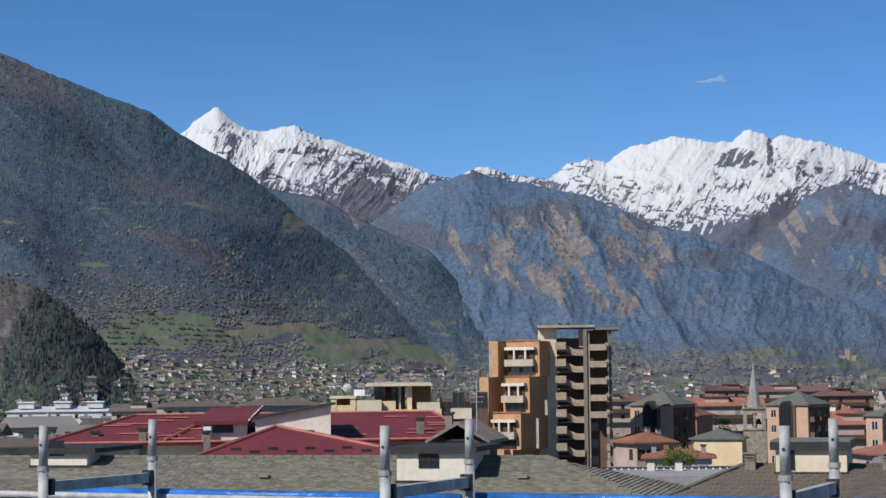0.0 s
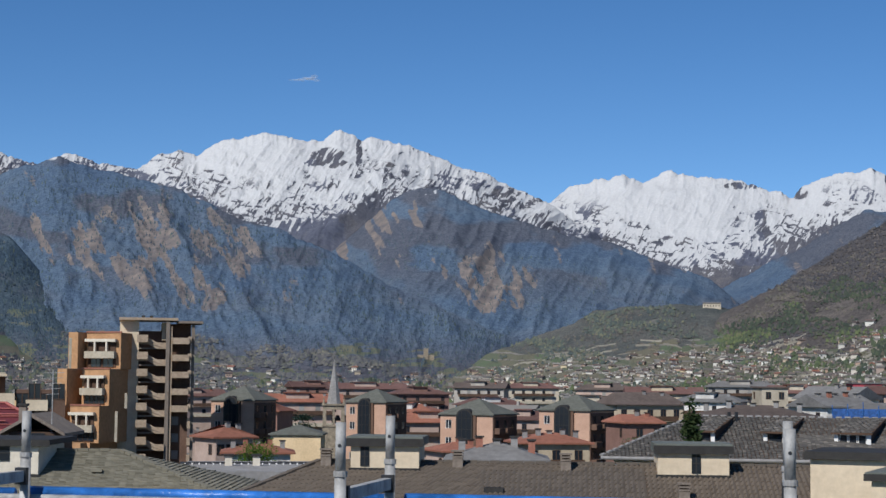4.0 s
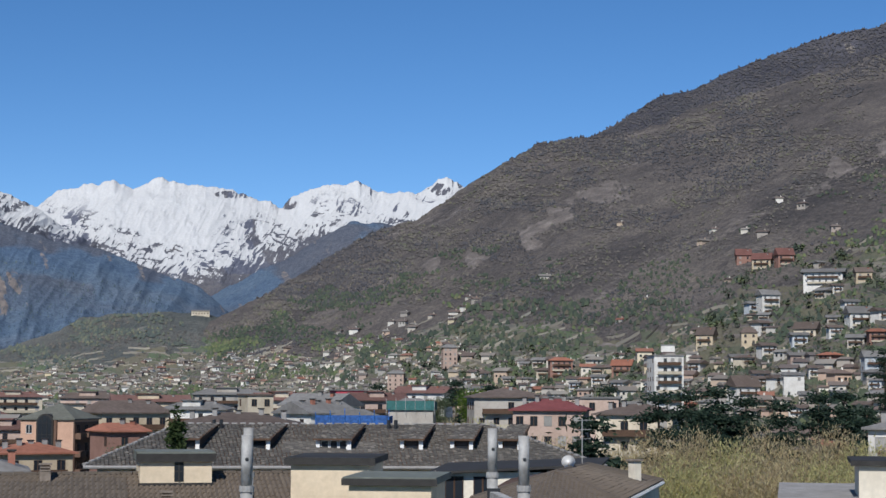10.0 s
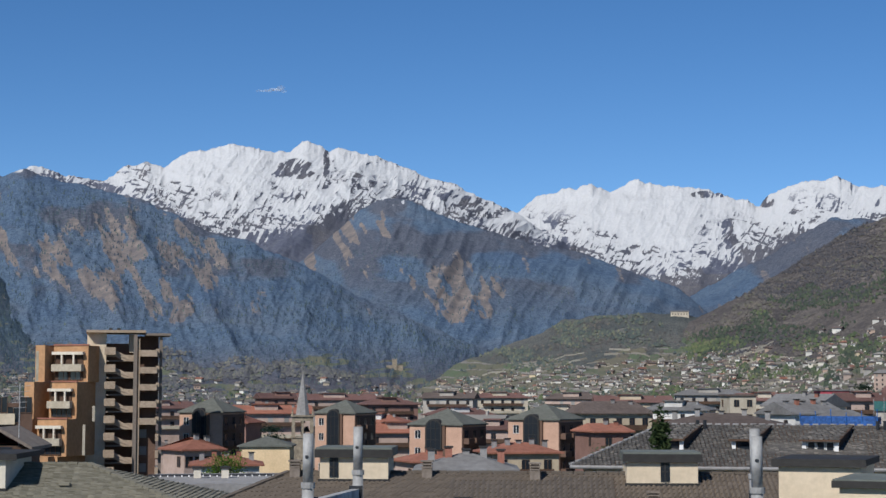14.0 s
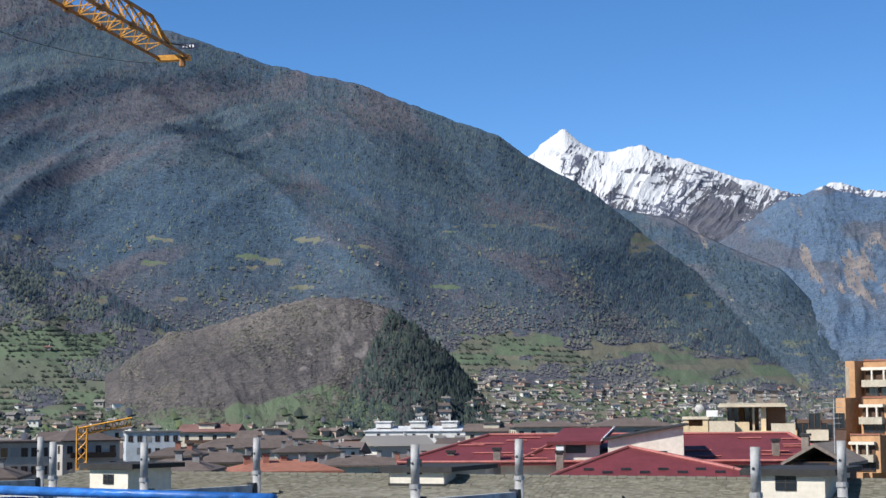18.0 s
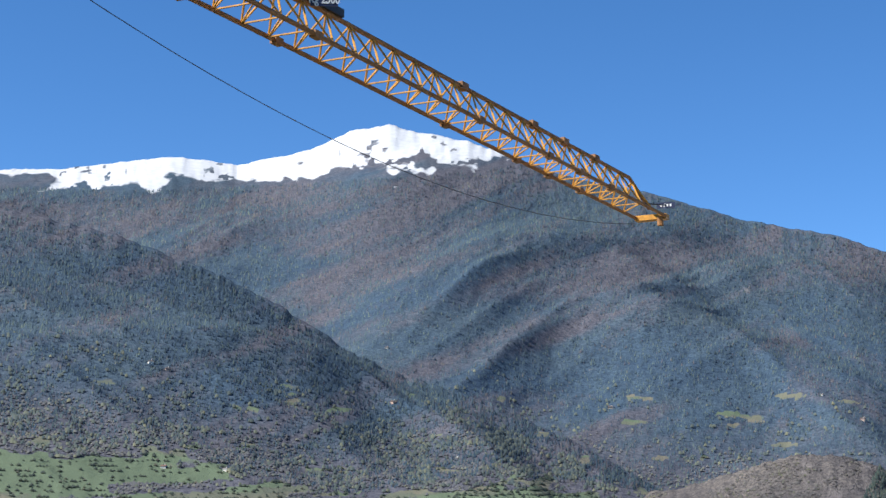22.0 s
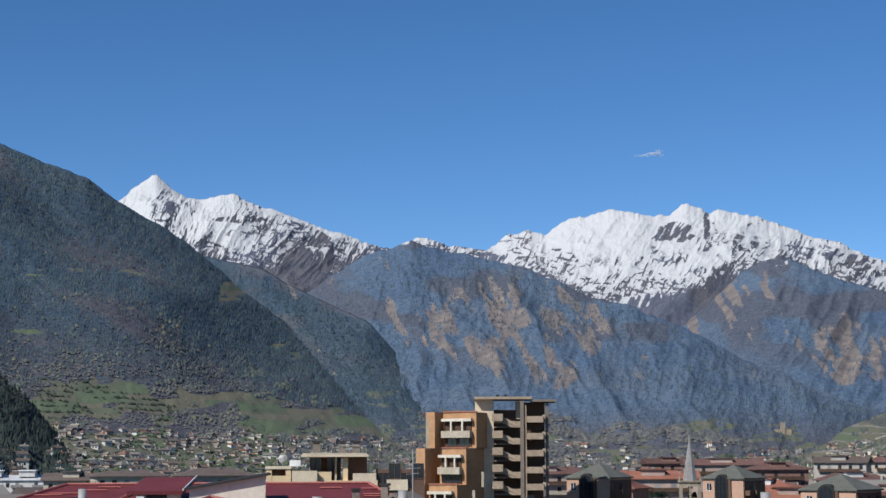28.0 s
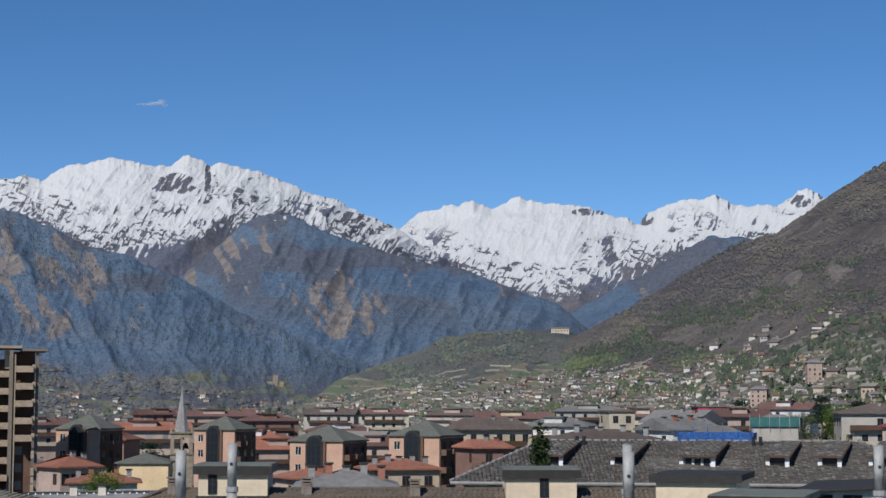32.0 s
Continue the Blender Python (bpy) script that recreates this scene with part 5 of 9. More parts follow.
part("balcony", box(-5.6, -4.3, 0.45, 0.6, ZD - 1.0, ZD + 0.5), yellow_plaster, ph)
part("loggia_wall", box(-6.2, -3.75, 4.0, 6, ZD, ZD + 1.117), brown_plaster, ph)
part("roof_box", box(-4.0, -2.95, 3.0, 5.0, ZD + 1.363, ZD + 1.95), white_paint, ph, "white plant box")
part("side_block", box(4.4, 8.8, 1.0, 9, ZD - 4, height_at(-0.42, 165)), brown_plaster, ph)
part("side_parapet", box(5.2, 7.2, 0.82, 0.997, ZD - 0.9, ZD + 0.1), cream_plaster, ph)
for k in range(4):
    shared("window", WIN_DARK, ph, pose(4.9 + k * 1.1, 1.0, ZD - 0.75 + 0.9 * (k % 2)))
for x in (-1.45, 1.0, 2.4):
    chimney(ph, x, 6, zt + 0.5, 0.55, 0.7, flue_brown)
part("roof_rail", tube((0.9, 5.5, zt + 0.75), (2.6, 5.5, zt + 0.75), 0.04, 5), galvanised, ph)
dish = thing("satellite_dish", "white satellite dish on a balcony roof", "satellite dish", polar(-1.6, 165) @ pose(-4.6, 1.5, ZD + 1.36))
bm = bmesh.new()
rings = [[bm.verts.new((0.42 * q * math.cos(k * math.tau / 16), -0.35 + 0.16 * q * q, 0.75 + 0.42 * q * math.sin(k * math.tau / 16))) for k in range(16)] for q in (0.15, 0.6, 1.0)]
bm.faces.new(rings[0])
for p, q in zip(rings, rings[1:]):
    for k in range(16):
        bm.faces.new((p[k], p[(k + 1) % 16], q[(k + 1) % 16], q[k]))
bmesh.ops.solidify(bm, geom=bm.faces[:], thickness=0.03)
part("reflector", bm, white_paint, dish)
part("pole", tube((0, -0.2, 0), (0, -0.2, 0.75), 0.03, 6), galvanised, dish)

# ---------------------------------------------------------------- the stepped orange tower block
TD = 308.0
TOWER = polar(3.5, TD, 0, 0)
tower = thing("tower_block", "stepped orange tower block with a concrete stair tower", "tower block", TOWER)
cs, sn = math.cos(radians(25)), math.sin(radians(25))


def tower_box(name, xl, lit, dark, z0, z1, mat, near=0.0, label=""):
    """A block turned 25 degrees: xl is where its lit face begins, lit and dark the seen widths of its two faces."""
    u, v = lit / cs, dark / sn
    pts = [(0, 0), (u, 0), (u, v), (0, v)]
    ox, oy = xl, -near
    plan = [(ox + a * cs + b * sn, oy - a * sn + b * cs) for a, b in pts]
    ob = part(name, prism(plan, z0, z1), mat, tower, label)
    return ob, plan


def tx(px):
    return (px - 470) * 0.0355


Z1, Z2, Z3, Z4 = 35.7, 29.4, 23.2, 17.0
tiers = ((165, 210, 250, 415, 495, Z1, 0.0), (120, 165, 235, 365, 510, Z2, 3.2), (75, 122, 185, 322, 470, Z3, 6.4), (200, 240, 262, 282, 430, Z4, 8.0))
for x0, x1, x2, x3, x4, zt, near in tiers:
    zb = zt - 6.25 if zt > Z4 else 0
    tower_box("wall", tx(x0), tx(x1) - tx(x0), max(0.9, tx(x2) - tx(x1)), zb if zt > Z4 else 0, zt, orange_cladding, near + 1.6)
    tower_box("wall", tx(x2), tx(x3) - tx(x2), tx(x4) - tx(x3), zb if zt > Z4 else 0, zt - 0.03, orange_cladding, near + 0.2)
    if zt > Z4:
        m = Matrix.Translation((tx(x2), -near - 0.2, 0)) @ Matrix.Rotation(radians(-25), 4, "Z")
        wl = (tx(x3) - tx(x2)) / cs
        # no recess is cut: a dark panel on the wall gives the loggia's shade
        for ob in (part("loggia", box(0.45, wl - 0.9, -0.16, -0.004, zt - 5.9, zt - 1.35), timber_dark, tower, "dark panel standing for the loggia's shade"),
                   part("balcony", box(0.15, wl - 0.7, -1.25, -0.165, zt - 4.45, zt - 3.25), concrete, tower, "cream balcony parapet"),
                   part("awning", box(0.1, wl - 0.6, -1.0, -0.165, zt - 1.6, zt - 1.1), white_plaster, tower, "cream lintel over the loggia"),
                   part("column", box(wl * 0.28, wl * 0.28 + 0.3, -1.0, -0.7, zt - 3.24, zt - 1.61), white_plaster, tower),
                   part("column", box(wl * 0.62, wl * 0.62 + 0.3, -1.0, -0.7, zt - 3.24, zt - 1.61), white_plaster, tower)):
            ob.matrix_local = m
        for k in range(2):
            ob = shared("window", WIN_WIDE, tower, m @ pose(wl * (0.3 + 0.35 * k), -0.17, zt - 5.95))
        part("parapet", prism([(tx(x2) - 0.1, -near - 0.35), (tx(x3) + 0.05, -near - 0.35 - wl * sn), (tx(x3) + 0.2, -near - wl * sn), (tx(x2), -near - 0.1)], zt - 0.027, zt + 0.22), brick_red, tower)
for px, zt, zb, nr in ((445, 25.4, 22.8, 8), (402, 22.3, 17.2, 10), (178, 34.6, 29.5, 6)):
    part("flue", box(tx(px) - 0.22, tx(px) + 0.22, -nr, -nr + 0.4, zb, zt), concrete, tower)
# stair tower behind and to its side
part("core_wall", box(tx(408), tx(500), 1.0, 9, 0, 38.0), cream_plaster, tower)
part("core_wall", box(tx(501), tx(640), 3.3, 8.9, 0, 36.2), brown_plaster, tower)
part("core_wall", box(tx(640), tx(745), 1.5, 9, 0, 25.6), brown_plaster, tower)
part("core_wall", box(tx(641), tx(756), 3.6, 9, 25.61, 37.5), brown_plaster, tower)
part("core_wall", box(tx(612), tx(640), 2.0, 9, 34.6, 37.7), cream_plaster, tower)
part("roof_slab", box(tx(403), tx(690), -0.6, 10, 38.0, 38.45), stair_concrete, tower, "flat concrete roof slab")
part("roof_slab", box(tx(690), tx(812), -0.4, 9, 37.55, 37.95), flue_brown, tower, "flat concrete roof slab")
part("column", box(tx(632), tx(650), -0.6, 1.5, 0, 37.7), flue_brown, tower)
part("column", box(tx(653), tx(663), -0.3, 1.5, 0, 37.0), stair_concrete, tower)
part("column", box(tx(757), tx(772), 0.2, 1.0, 0, 37.5), flue_brown, tower)
for px in (520, 560):
    part("roof_vent", box(tx(px) - 0.3, tx(px) + 0.3, 2, 2.6, 38.455, 38.9), dark_metal, tower)
for k in range(12):
    z = 34.9 - k * 2.95
    if z < 1:
        break
    bm = bmesh.new()
    a, b, c2, d2 = tx(500), tx(548), tx(590), tx(632)
    outline = [(a, z), (b, z), (c2, z - 0.75), (d2, z - 0.75), (d2, z - 1.85), (c2, z - 1.85), (b, z - 1.1), (a, z - 1.1)]
    f0 = [bm.verts.new((x, 0.2 if x > a + 0.1 else 0.0, zz)) for x, zz in outline]
    f1 = [bm.verts.new((x, 0.42, zz)) for x, zz in outline]
    bm.faces.new(f0[::-1])
    bm.faces.new(f1)
    for i in range(8):
        bm.faces.new((f0[i], f0[(i + 1) % 8], f1[(i + 1) % 8], f1[i]))
    part("stair_parapet", bm, stair_concrete, tower, "stepped cream stair parapet")
    part("stair_landing", box(tx(500), tx(632), 0.43, 3.2, z - 1.9, z - 1.65), flue_brown, tower)
    part("landing_box", box(tx(492), tx(545), -0.9, -0.02, z - 0.75, z + 0.55), stair_concrete, tower, "cream balcony front")
    if z > 22:
        part("side_balcony", box(tx(664), tx(745), -1.2, 1.4, z - 1.0, z + 0.1), stair_concrete, tower, "cream side balcony")
    else:
        shared("window", WIN_SHUT, tower, pose(tx(684), 1.49, z - 0.4))
    part("side_balcony", box(tx(742), tx(757), -0.5, 3, z - 0.9, z + 0.35), stair_concrete, tower)

# ---------------------------------------------------------------- church and its neighbours
bell = thing("bell_tower", "stone bell tower with a slender grey spire", "bell tower", polar(10.05, 312))
zb0, zb1, zb2 = height_at(-1.5, 312), height_at(-0.82, 312), height_at(0.68, 312)
BW = 1.95
part("shaft", box(-BW, BW, 0, 2 * BW, 0, zb0), stone_wall, bell)
for x in (-BW, BW - 0.62):
    for y in (0, 2 * BW - 0.5):
        part("belfry_pier", box(x, x + 0.62, y, y + 0.5, zb0 + 0.003, zb1 - 0.9), stone_wall, bell)
part("belfry_core", box(-0.2, 0.2, 0.1, 0.5, zb0 + 0.003, zb1 - 0.9), stone_wall, bell)
part("belfry_arch", box(-BW + 0.05, BW - 0.05, 0.03, 2 * BW - 0.03, zb1 - 0.897, zb1 - 0.2), stone_wall, bell, "rubble stone arch above the bell opening")
part("cornice", box(-BW - 0.2, BW + 0.2, -0.2, 2 * BW + 0.2, zb1 - 0.197, zb1 + 0.12), stone_wall, bell)
part("cornice", box(-BW - 0.16, BW + 0.16, -0.16, 2 * BW + 0.16, zb0 - 0.2, zb0 + 0.002), stone_wall, bell)
part("bell", tube((0.75, BW, zb0 + 0.8), (0.75, BW, zb0 + 1.8), 0.6, 10, None, 0.25), dark_metal, bell, smooth=True)
bm = bmesh.new()
ring = [bm.verts.new((1.35 * math.cos(k * math.tau / 8 + 0.39), BW + 1.35 * math.sin(k * math.tau / 8 + 0.39), zb1 + 0.123)) for k in range(8)]
tip = bm.verts.new((0, BW, zb2))
for k in range(8):
    bm.faces.new((ring[k], ring[(k + 1) % 8], tip))
bm.faces.new(ring[::-1])
part("spire", bm, grey_concrete, bell, "octagonal grey stone spire")
for x in (-BW + 0.15, BW - 0.15):
    for y in (0.15, 2 * BW - 0.15):
        part("pinnacle", tube((x, y, zb1 + 0.12), (x, y, zb1 + 1.4), 0.24, 6, None, 0.02), stone_wall, bell)
part("cross", box(-0.05, 0.05, BW - 0.05, BW + 0.05, zb2, zb2 + 0.55), black_steel, bell)

chapel = thing("church", "yellow rendered church choir with a grey pyramid roof", "church", polar(8.82, 262, 0, -6))
ze = height_at(-1.78, 262)
part("wall", box(-3.75, 3.75, 0, 7.5, 0, ze), yellow_plaster, chapel)
part("roof", hip_roof(7.5, 7.5, ze, 1.3, 0.35, 4.05), olive_roof, chapel)
part("window", box(3.76, 3.8, 3.0, 4.6, ze - 4.4, ze - 2.0), timber_dark, chapel)
flat_c = thing("low_roof", "long low roof of dark metal sheets with white studs", "roof", polar(7.6, 96, 0, 4))
part("wall", box(-3.4, 5.0, 0, 12, 0, height_at(-3.0, 96)), grey_concrete, flat_c)
slope_roof(flat_c, ((-3.9, -0.5, height_at(-3.45, 95)), (5.4, -0.5, height_at(-3.45, 95)), (5.4, 9.5, height_at(-2.7, 105)), (-3.9, 9.5, height_at(-2.7, 105))), "roof", dark_metal)
for k in range(22):
    part("stud", box(-3.7 + k * 0.41, -3.62 + k * 0.41, 7.6, 7.7, height_at(-2.85, 103) + 0.1, height_at(-2.85, 103) + 0.19), white_paint, flat_c)
for x in (-1.2, 0.4):
    chimney(flat_c, x, 6.4, 23.0, 0.5, 0.4, white_plaster)

# salmon apartment blocks with a glazed stair bay and a grey hipped roof


def salmon_block(az, d, w, eave_el, turn, dep=10):
    t = thing("apartment_block", "salmon apartment block with a dark stair bay and hipped roof", "apartment block", polar(az, d, 0, turn), "salmon blocks")
    z = height_at(eave_el, d)
    part("wall", box(-w / 2, w / 2, 0, dep, 0, z), pink_plaster, t)
    part("roof", hip_roof(w, dep, z + 0.2, 2.6, 0.35, w / 2 + 0.3), olive_roof, t)
    # a panel added behind the brown balconies, its colour darkened for the face's shade
    part("side_cladding", box(w / 2 + 0.003, w / 2 + 0.12, 0.3, dep - 0.3, 0, z - 0.35), brown_plaster, t, "dark brown side panel carrying the face's shade")
    xa, xb = -w * 0.15, w * 0.11
    xm, r = (xa + xb) / 2, (xb - xa) / 2

    def arch(grow, y0, y1):
        """An upright round-headed panel between two depths."""
        bm = bmesh.new()
        out = [(xa - grow, 0), (xb + grow, 0)] + [(xm + (r + grow) * math.cos(q * math.pi / 10), z - 0.5 + (r + grow) * math.sin(q * math.pi / 10)) for q in range(11)]
        f = [bm.verts.new((x, y0, q)) for x, q in out]
        g = [bm.verts.new((x, y1, q)) for x, q in out]
        bm.faces.new(f)
        bm.faces.new(g[::-1])
        for i in range(len(out)):
            bm.faces.new((f[i], g[i], g[(i + 1) % len(out)], f[(i + 1) % len(out)]))
        bmesh.ops.recalc_face_normals(bm, faces=bm.faces)
        return bm

    bay = part("stair_bay", arch(0.28, -0.5, 1.6), dark_metal, t, "round-headed dark stair bay")
    part("glass_panel", arch(-0.02, -0.55, -0.503), glass, bay)
    for k in range(6):
        part("glazing_bar", box(xa, xb, -0.60, -0.553, z - 0.6 - k * 1.9, z - 0.52 - k * 1.9), dark_metal, bay)
    for x in (xm - r * 0.34, xm + r * 0.34):
        part("glazing_bar", box(x - 0.04, x + 0.04, -0.605, -0.553, 0, z - 0.5 + r * 0.9), dark_metal, bay)
    part("pilaster", box(xb + 0.32, xb + 0.85, -0.35, -0.003, 0, z - 0.1), brown_plaster, t)
    for k in range(5):
        zz = z - 2.3 - k * 3.0
        for j in range(3):
            shared("window", WIN_DARK, t, pose(w / 2 + 0.12, 1.6 + j * 3.2, zz, 0, 0, 90))
            bl = part("balcony", box(w / 2 + 0.123, w / 2 + 1.1, 0.5 + j * 3.2, 2.9 + j * 3.2, zz - 0.9, zz + 0.1), brown_plaster, t) if j < 2 else None
        shared("window", WIN, t, pose(-w * 0.34, 0, zz))
    return t


for az, d, w, el, turn in ((6.75, 330, 8.8, -0.72, -26), (11.1, 350, 8.8, -0.75, -26), (14.4, 300, 10.0, -1.12, -26), (17.6, 300, 9.6, -0.95, -26)):
    salmon_block(az, d, w, el, turn)


# ---------------------------------------------------------------- slate-roofed building with dormers
SD = 121.0
slate = thing("slate_roofed_building", "long white building under a mottled stone slate roof with dormers", "building", pose(0, 0, 0, 0, 0, -26.5))
zr, zv = height_at(-1.08, 125.5), height_at(-2.42, 117.5)
xl, xr = -15.9, 19.0
part("wall", box(xl + 0.8, xr - 0.8, SD - 2.7, SD + 9, 0, zv - 0.2), white_plaster, slate)
bm = bmesh.new()
c = [(xl, SD - 3.5), (xr, SD - 3.5), (xr, SD + 12.5), (xl, SD + 12.5)]
lo = [bm.verts.new((x, y, zv - 0.2)) for x, y in c]
hi = [bm.verts.new((x, y, zv)) for x, y in c]
ra_, rb_ = (xl + 5.6, SD + 4.5, zr), (xr - 7.2, SD + 4.5, zr)
r0, r1 = bm.verts.new(ra_), bm.verts.new(rb_)
bm.faces.new(lo[::-1])
for i in range(4):
    bm.faces.new((lo[i], lo[(i + 1) % 4], hi[(i + 1) % 4], hi[i]))
for q in ((hi[0], hi[1], r1, r0), (hi[2], hi[3], r0, r1), (hi[1], hi[2], r1), (hi[3], hi[0], r0)):
    bm.faces.new(q)
s_roof = part("roof", bm, timber_dark, slate)
tile_face("slate_field", ((xl, SD - 3.5, zv), (xr, SD - 3.5, zv)), (ra_, rb_), 50, 0.28, tile_slate, s_roof, 0.06, None, False, 1.0, tile_slate_single, (0.3, -3.0, 3.5))
tile_face("slate_field", ((xr, SD - 3.5, zv), (xr, SD + 12.5, zv)), (rb_, rb_), 44, 0.28, tile_slate, s_roof, 0.06, None, False, 1.0)
tile_face("slate_field", ((xl, SD + 12.5, zv), (xl, SD - 3.5, zv)), (ra_, ra_), 44, 0.28, tile_slate, s_roof, 0.06, None, False, 1.0)
cap_s = cap_me.copy()
cap_s.materials[0] = grey_concrete
ridge_caps(s_roof, ra_, rb_, cap_s, 0.6)
ridge_caps(s_roof, (xr, SD - 3.5, zv), rb_, cap_s, 0.6)
ridge_caps(s_roof, (xl, SD - 3.5, zv), ra_, cap_s, 0.6)
part("gutter", tube((xl, SD - 3.6, zv - 0.12), (xr, SD - 3.6, zv - 0.12), 0.12, 8), grey_concrete, slate)
for az in (22.0, 24.3, 26.76, 29.34, 31.0, 32.6):
    x = 119 * math.tan(radians(az - 26.5))
    dm = thing("dormer", "small slated dormer with white-framed windows", "dormer", slate.matrix_world @ pose(x, SD - 0.7, 0, 0, 0, -14), "slate dormers")
    zd = zv + 0.95
    w = 0.66 if az != 26.76 else 1.1
    for s in (-1, 1):
        bm = bmesh.new()
        lo = [bm.verts.new((s * w - 0.08, y, z)) for y, z in ((0.4, zd - 0.5), (4.2, zd + 1.0), (4.2, zd + 1.55), (0.4, zd + 0.78))]
        hi = [bm.verts.new((s * w + 0.08, v.co.y, v.co.z)) for v in lo]
        bm.faces.new(lo[::-1])
        bm.faces.new(hi)
        for i in range(4):
            bm.faces.new((lo[i], lo[(i + 1) % 4], hi[(i + 1) % 4], hi[i]))
        # dark timber colour stands in for the shade on the cheeks
        part("cheek", bm, timber_dark, dm)
        part("jamb", box(s * w - 0.14, s * w + 0.14, 0.3, 0.395, zd - 0.45, zd + 0.72), white_paint, dm)
    part("front", box(-w + 0.15, w - 0.15, 0.5, 3.0, zd - 0.5, zd + 0.7), timber_dark, dm)
    n = 1 if w < 1 else 3
    for k in range(n):
        ww = (2 * w - 0.3) / n
        fr = part("window", box(-w + 0.17 + k * ww, -w + 0.13 + (k + 1) * ww, 0.44, 0.497, zd - 0.02, zd + 0.66), white_paint if n > 1 else timber_dark, dm)
        part("pane", box(-w + 0.24 + k * ww, -w + 0.06 + (k + 1) * ww, 0.42, 0.437, zd + 0.05, zd + 0.6), glass, fr)
    slope_roof(dm, ((-w - 0.3, 0, zd + 0.78), (w + 0.3, 0, zd + 0.78), (w + 0.22, 4.6, zd + 1.7), (-w + 0.1, 4.6, zd + 1.7)), "roof", timber_dark, 0.12)
    tile_face("slate_field", ((-w - 0.3, 0, zd + 0.8), (w + 0.3, 0, zd + 0.8)), ((-w + 0.1, 4.6, zd + 1.72), (w + 0.22, 4.6, zd + 1.72)), 14, 0.36, tile_slate, dm, 0.05, None, False, 1.0)
for az in (22.9, 28.6):
    st = thing("chimney_stack", "pair of small dark flues on a slate ridge", "chimney", slate.matrix_world @ pose(124 * math.tan(radians(az - 26.5)), SD + 3.6, zr - 0.4), "ridge flues")
    for k in range(2):
        part("flue", tube((k * 0.5, 0, -0.3), (k * 0.5, 0, 0.75), 0.13, 8), black_steel, st)
for az in (28.0, 29.2, 30.8, 32.0):
    shared("window", WIN_DARK, slate, pose(117 * math.tan(radians(az - 26.5)), SD - 2.7, zv - 2.4))

# cream roof boxes in front of it
for az0, az1, e_top, d, mat, slab in ((25.42, 28.0, -2.35, 60.5, cream_plaster, dark_metal), (27.3, 30.0, -3.0, 55.0, cream_plaster, green_metal)):
    w = d * (math.tan(radians(az1 - 27.5)) - math.tan(radians(az0 - 27.5)))
    t = roof_turret(polar((az0 + az1) / 2, d, height_at(e_top, d) - 1.5, -8), w, 4.0, 1.5, 0, mat, slab, None, 0.18, slab_t=0.22)
side = thing("white_house", "white house behind a dark pantile roof", "house", polar(32.6, 104, 0, -6))
part("wall", box(-4.6, 5.0, 0, 8, 0, height_at(-2.6, 104)), white_plaster, side)
slope_roof(side, ((-5.0, -0.5, height_at(-2.62, 104)), (5.4, -0.5, height_at(-2.30, 104)), (5.4, 8.4, height_at(-2.25, 104)), (-5.0, 8.4, height_at(-2.5, 104))), "roof", dark_metal, 0.14)
for k in range(2):
    shared("window", WIN_DARK, side, pose(-3.4 + k * 1.7, 0, height_at(-3.55, 104)))
# the hipped pantile roof whose corner points at the terrace
hip = thing("pantile_house", "house under a dark hipped pantile roof with white fascia", "house", pose(0, 0, 0))


def at(az, d, z):
    return (d * math.sin(radians(az)), d * math.cos(radians(az)), z)


PZ, TZ = 23.9, 24.72
pl, pf, pr_, pb = at(31.3, 67.4, PZ), at(36.15, 66.2, PZ), at(37.5, 82.5, PZ), at(32.6, 84.0, PZ)
ta, tq = at(34.05, 72.0, TZ), at(35.1, 79.0, TZ + 0.03)
slope_roof(hip, (pl, pf, ta), "roof", timber_dark, 0.14)
slope_roof(hip, (pf, pr_, tq, ta), "roof", timber_dark, 0.14)
slope_roof(hip, (pr_, pb, tq), "roof", timber_dark, 0.14)
slope_roof(hip, (pb, pl, ta, tq), "roof", timber_dark, 0.14)
up = lambda p: (p[0], p[1], p[2] + 0.03)
tile_face("pantile_field", (up(pl), up(pf)), (up(ta), up(ta)), 14, 0.2, tile_brown, hip, 0.05, None, True)
tile_face("pantile_field", (up(pf), up(pr_)), (up(ta), up(tq)), 14, 0.2, tile_brown, hip, 0.05, None, True)
part("wall", prism([(q[0] * 0.99 + 0.4, q[1] * 0.99 + 0.8) for q in (pl, pf, pr_, pb)], 0, PZ - 0.3), white_plaster, hip)
for p, q in ((pl, pf), (pf, pr_)):
    part("fascia", tube((p[0], p[1], PZ - 0.08), (q[0], q[1], PZ - 0.08), 0.1, 6), white_paint, hip, "white painted fascia")
for p, q in ((pl, ta), (pf, ta), (ta, tq), (pr_, tq)):
    part("ridge_cap", tube((p[0], p[1], p[2] + 0.06), (q[0], q[1], q[2] + 0.06), 0.09, 6), tile_brown_single, hip)
hs = thing("chimney_stack", "small white chimney on a pantile roof", "chimney", pose(*at(36.6, 78.0, TZ - 0.35)), "roof chimneys")
part("shaft", box(-0.2, 0.2, -0.2, 0.2, -0.3, 0.62), white_plaster, hs)
part("cap", box(-0.28, 0.28, -0.28, 0.28, 0.623, 0.7), flue_brown, hs)
mast_ = thing("roof_aerial", "thin grey roof aerial with cross rods", "aerial", pose(*at(34.9, 80.0, TZ)))
part("mast", tube((0, 0, -0.2), (0, 0, 2.1), 0.025, 6), galvanised, mast_)
for k in range(3):
    part("rod", tube((-0.45, 0, 2.0 - 0.42 * k), (0.5, 0, 2.02 - 0.42 * k), 0.014, 4), galvanised, mast_)
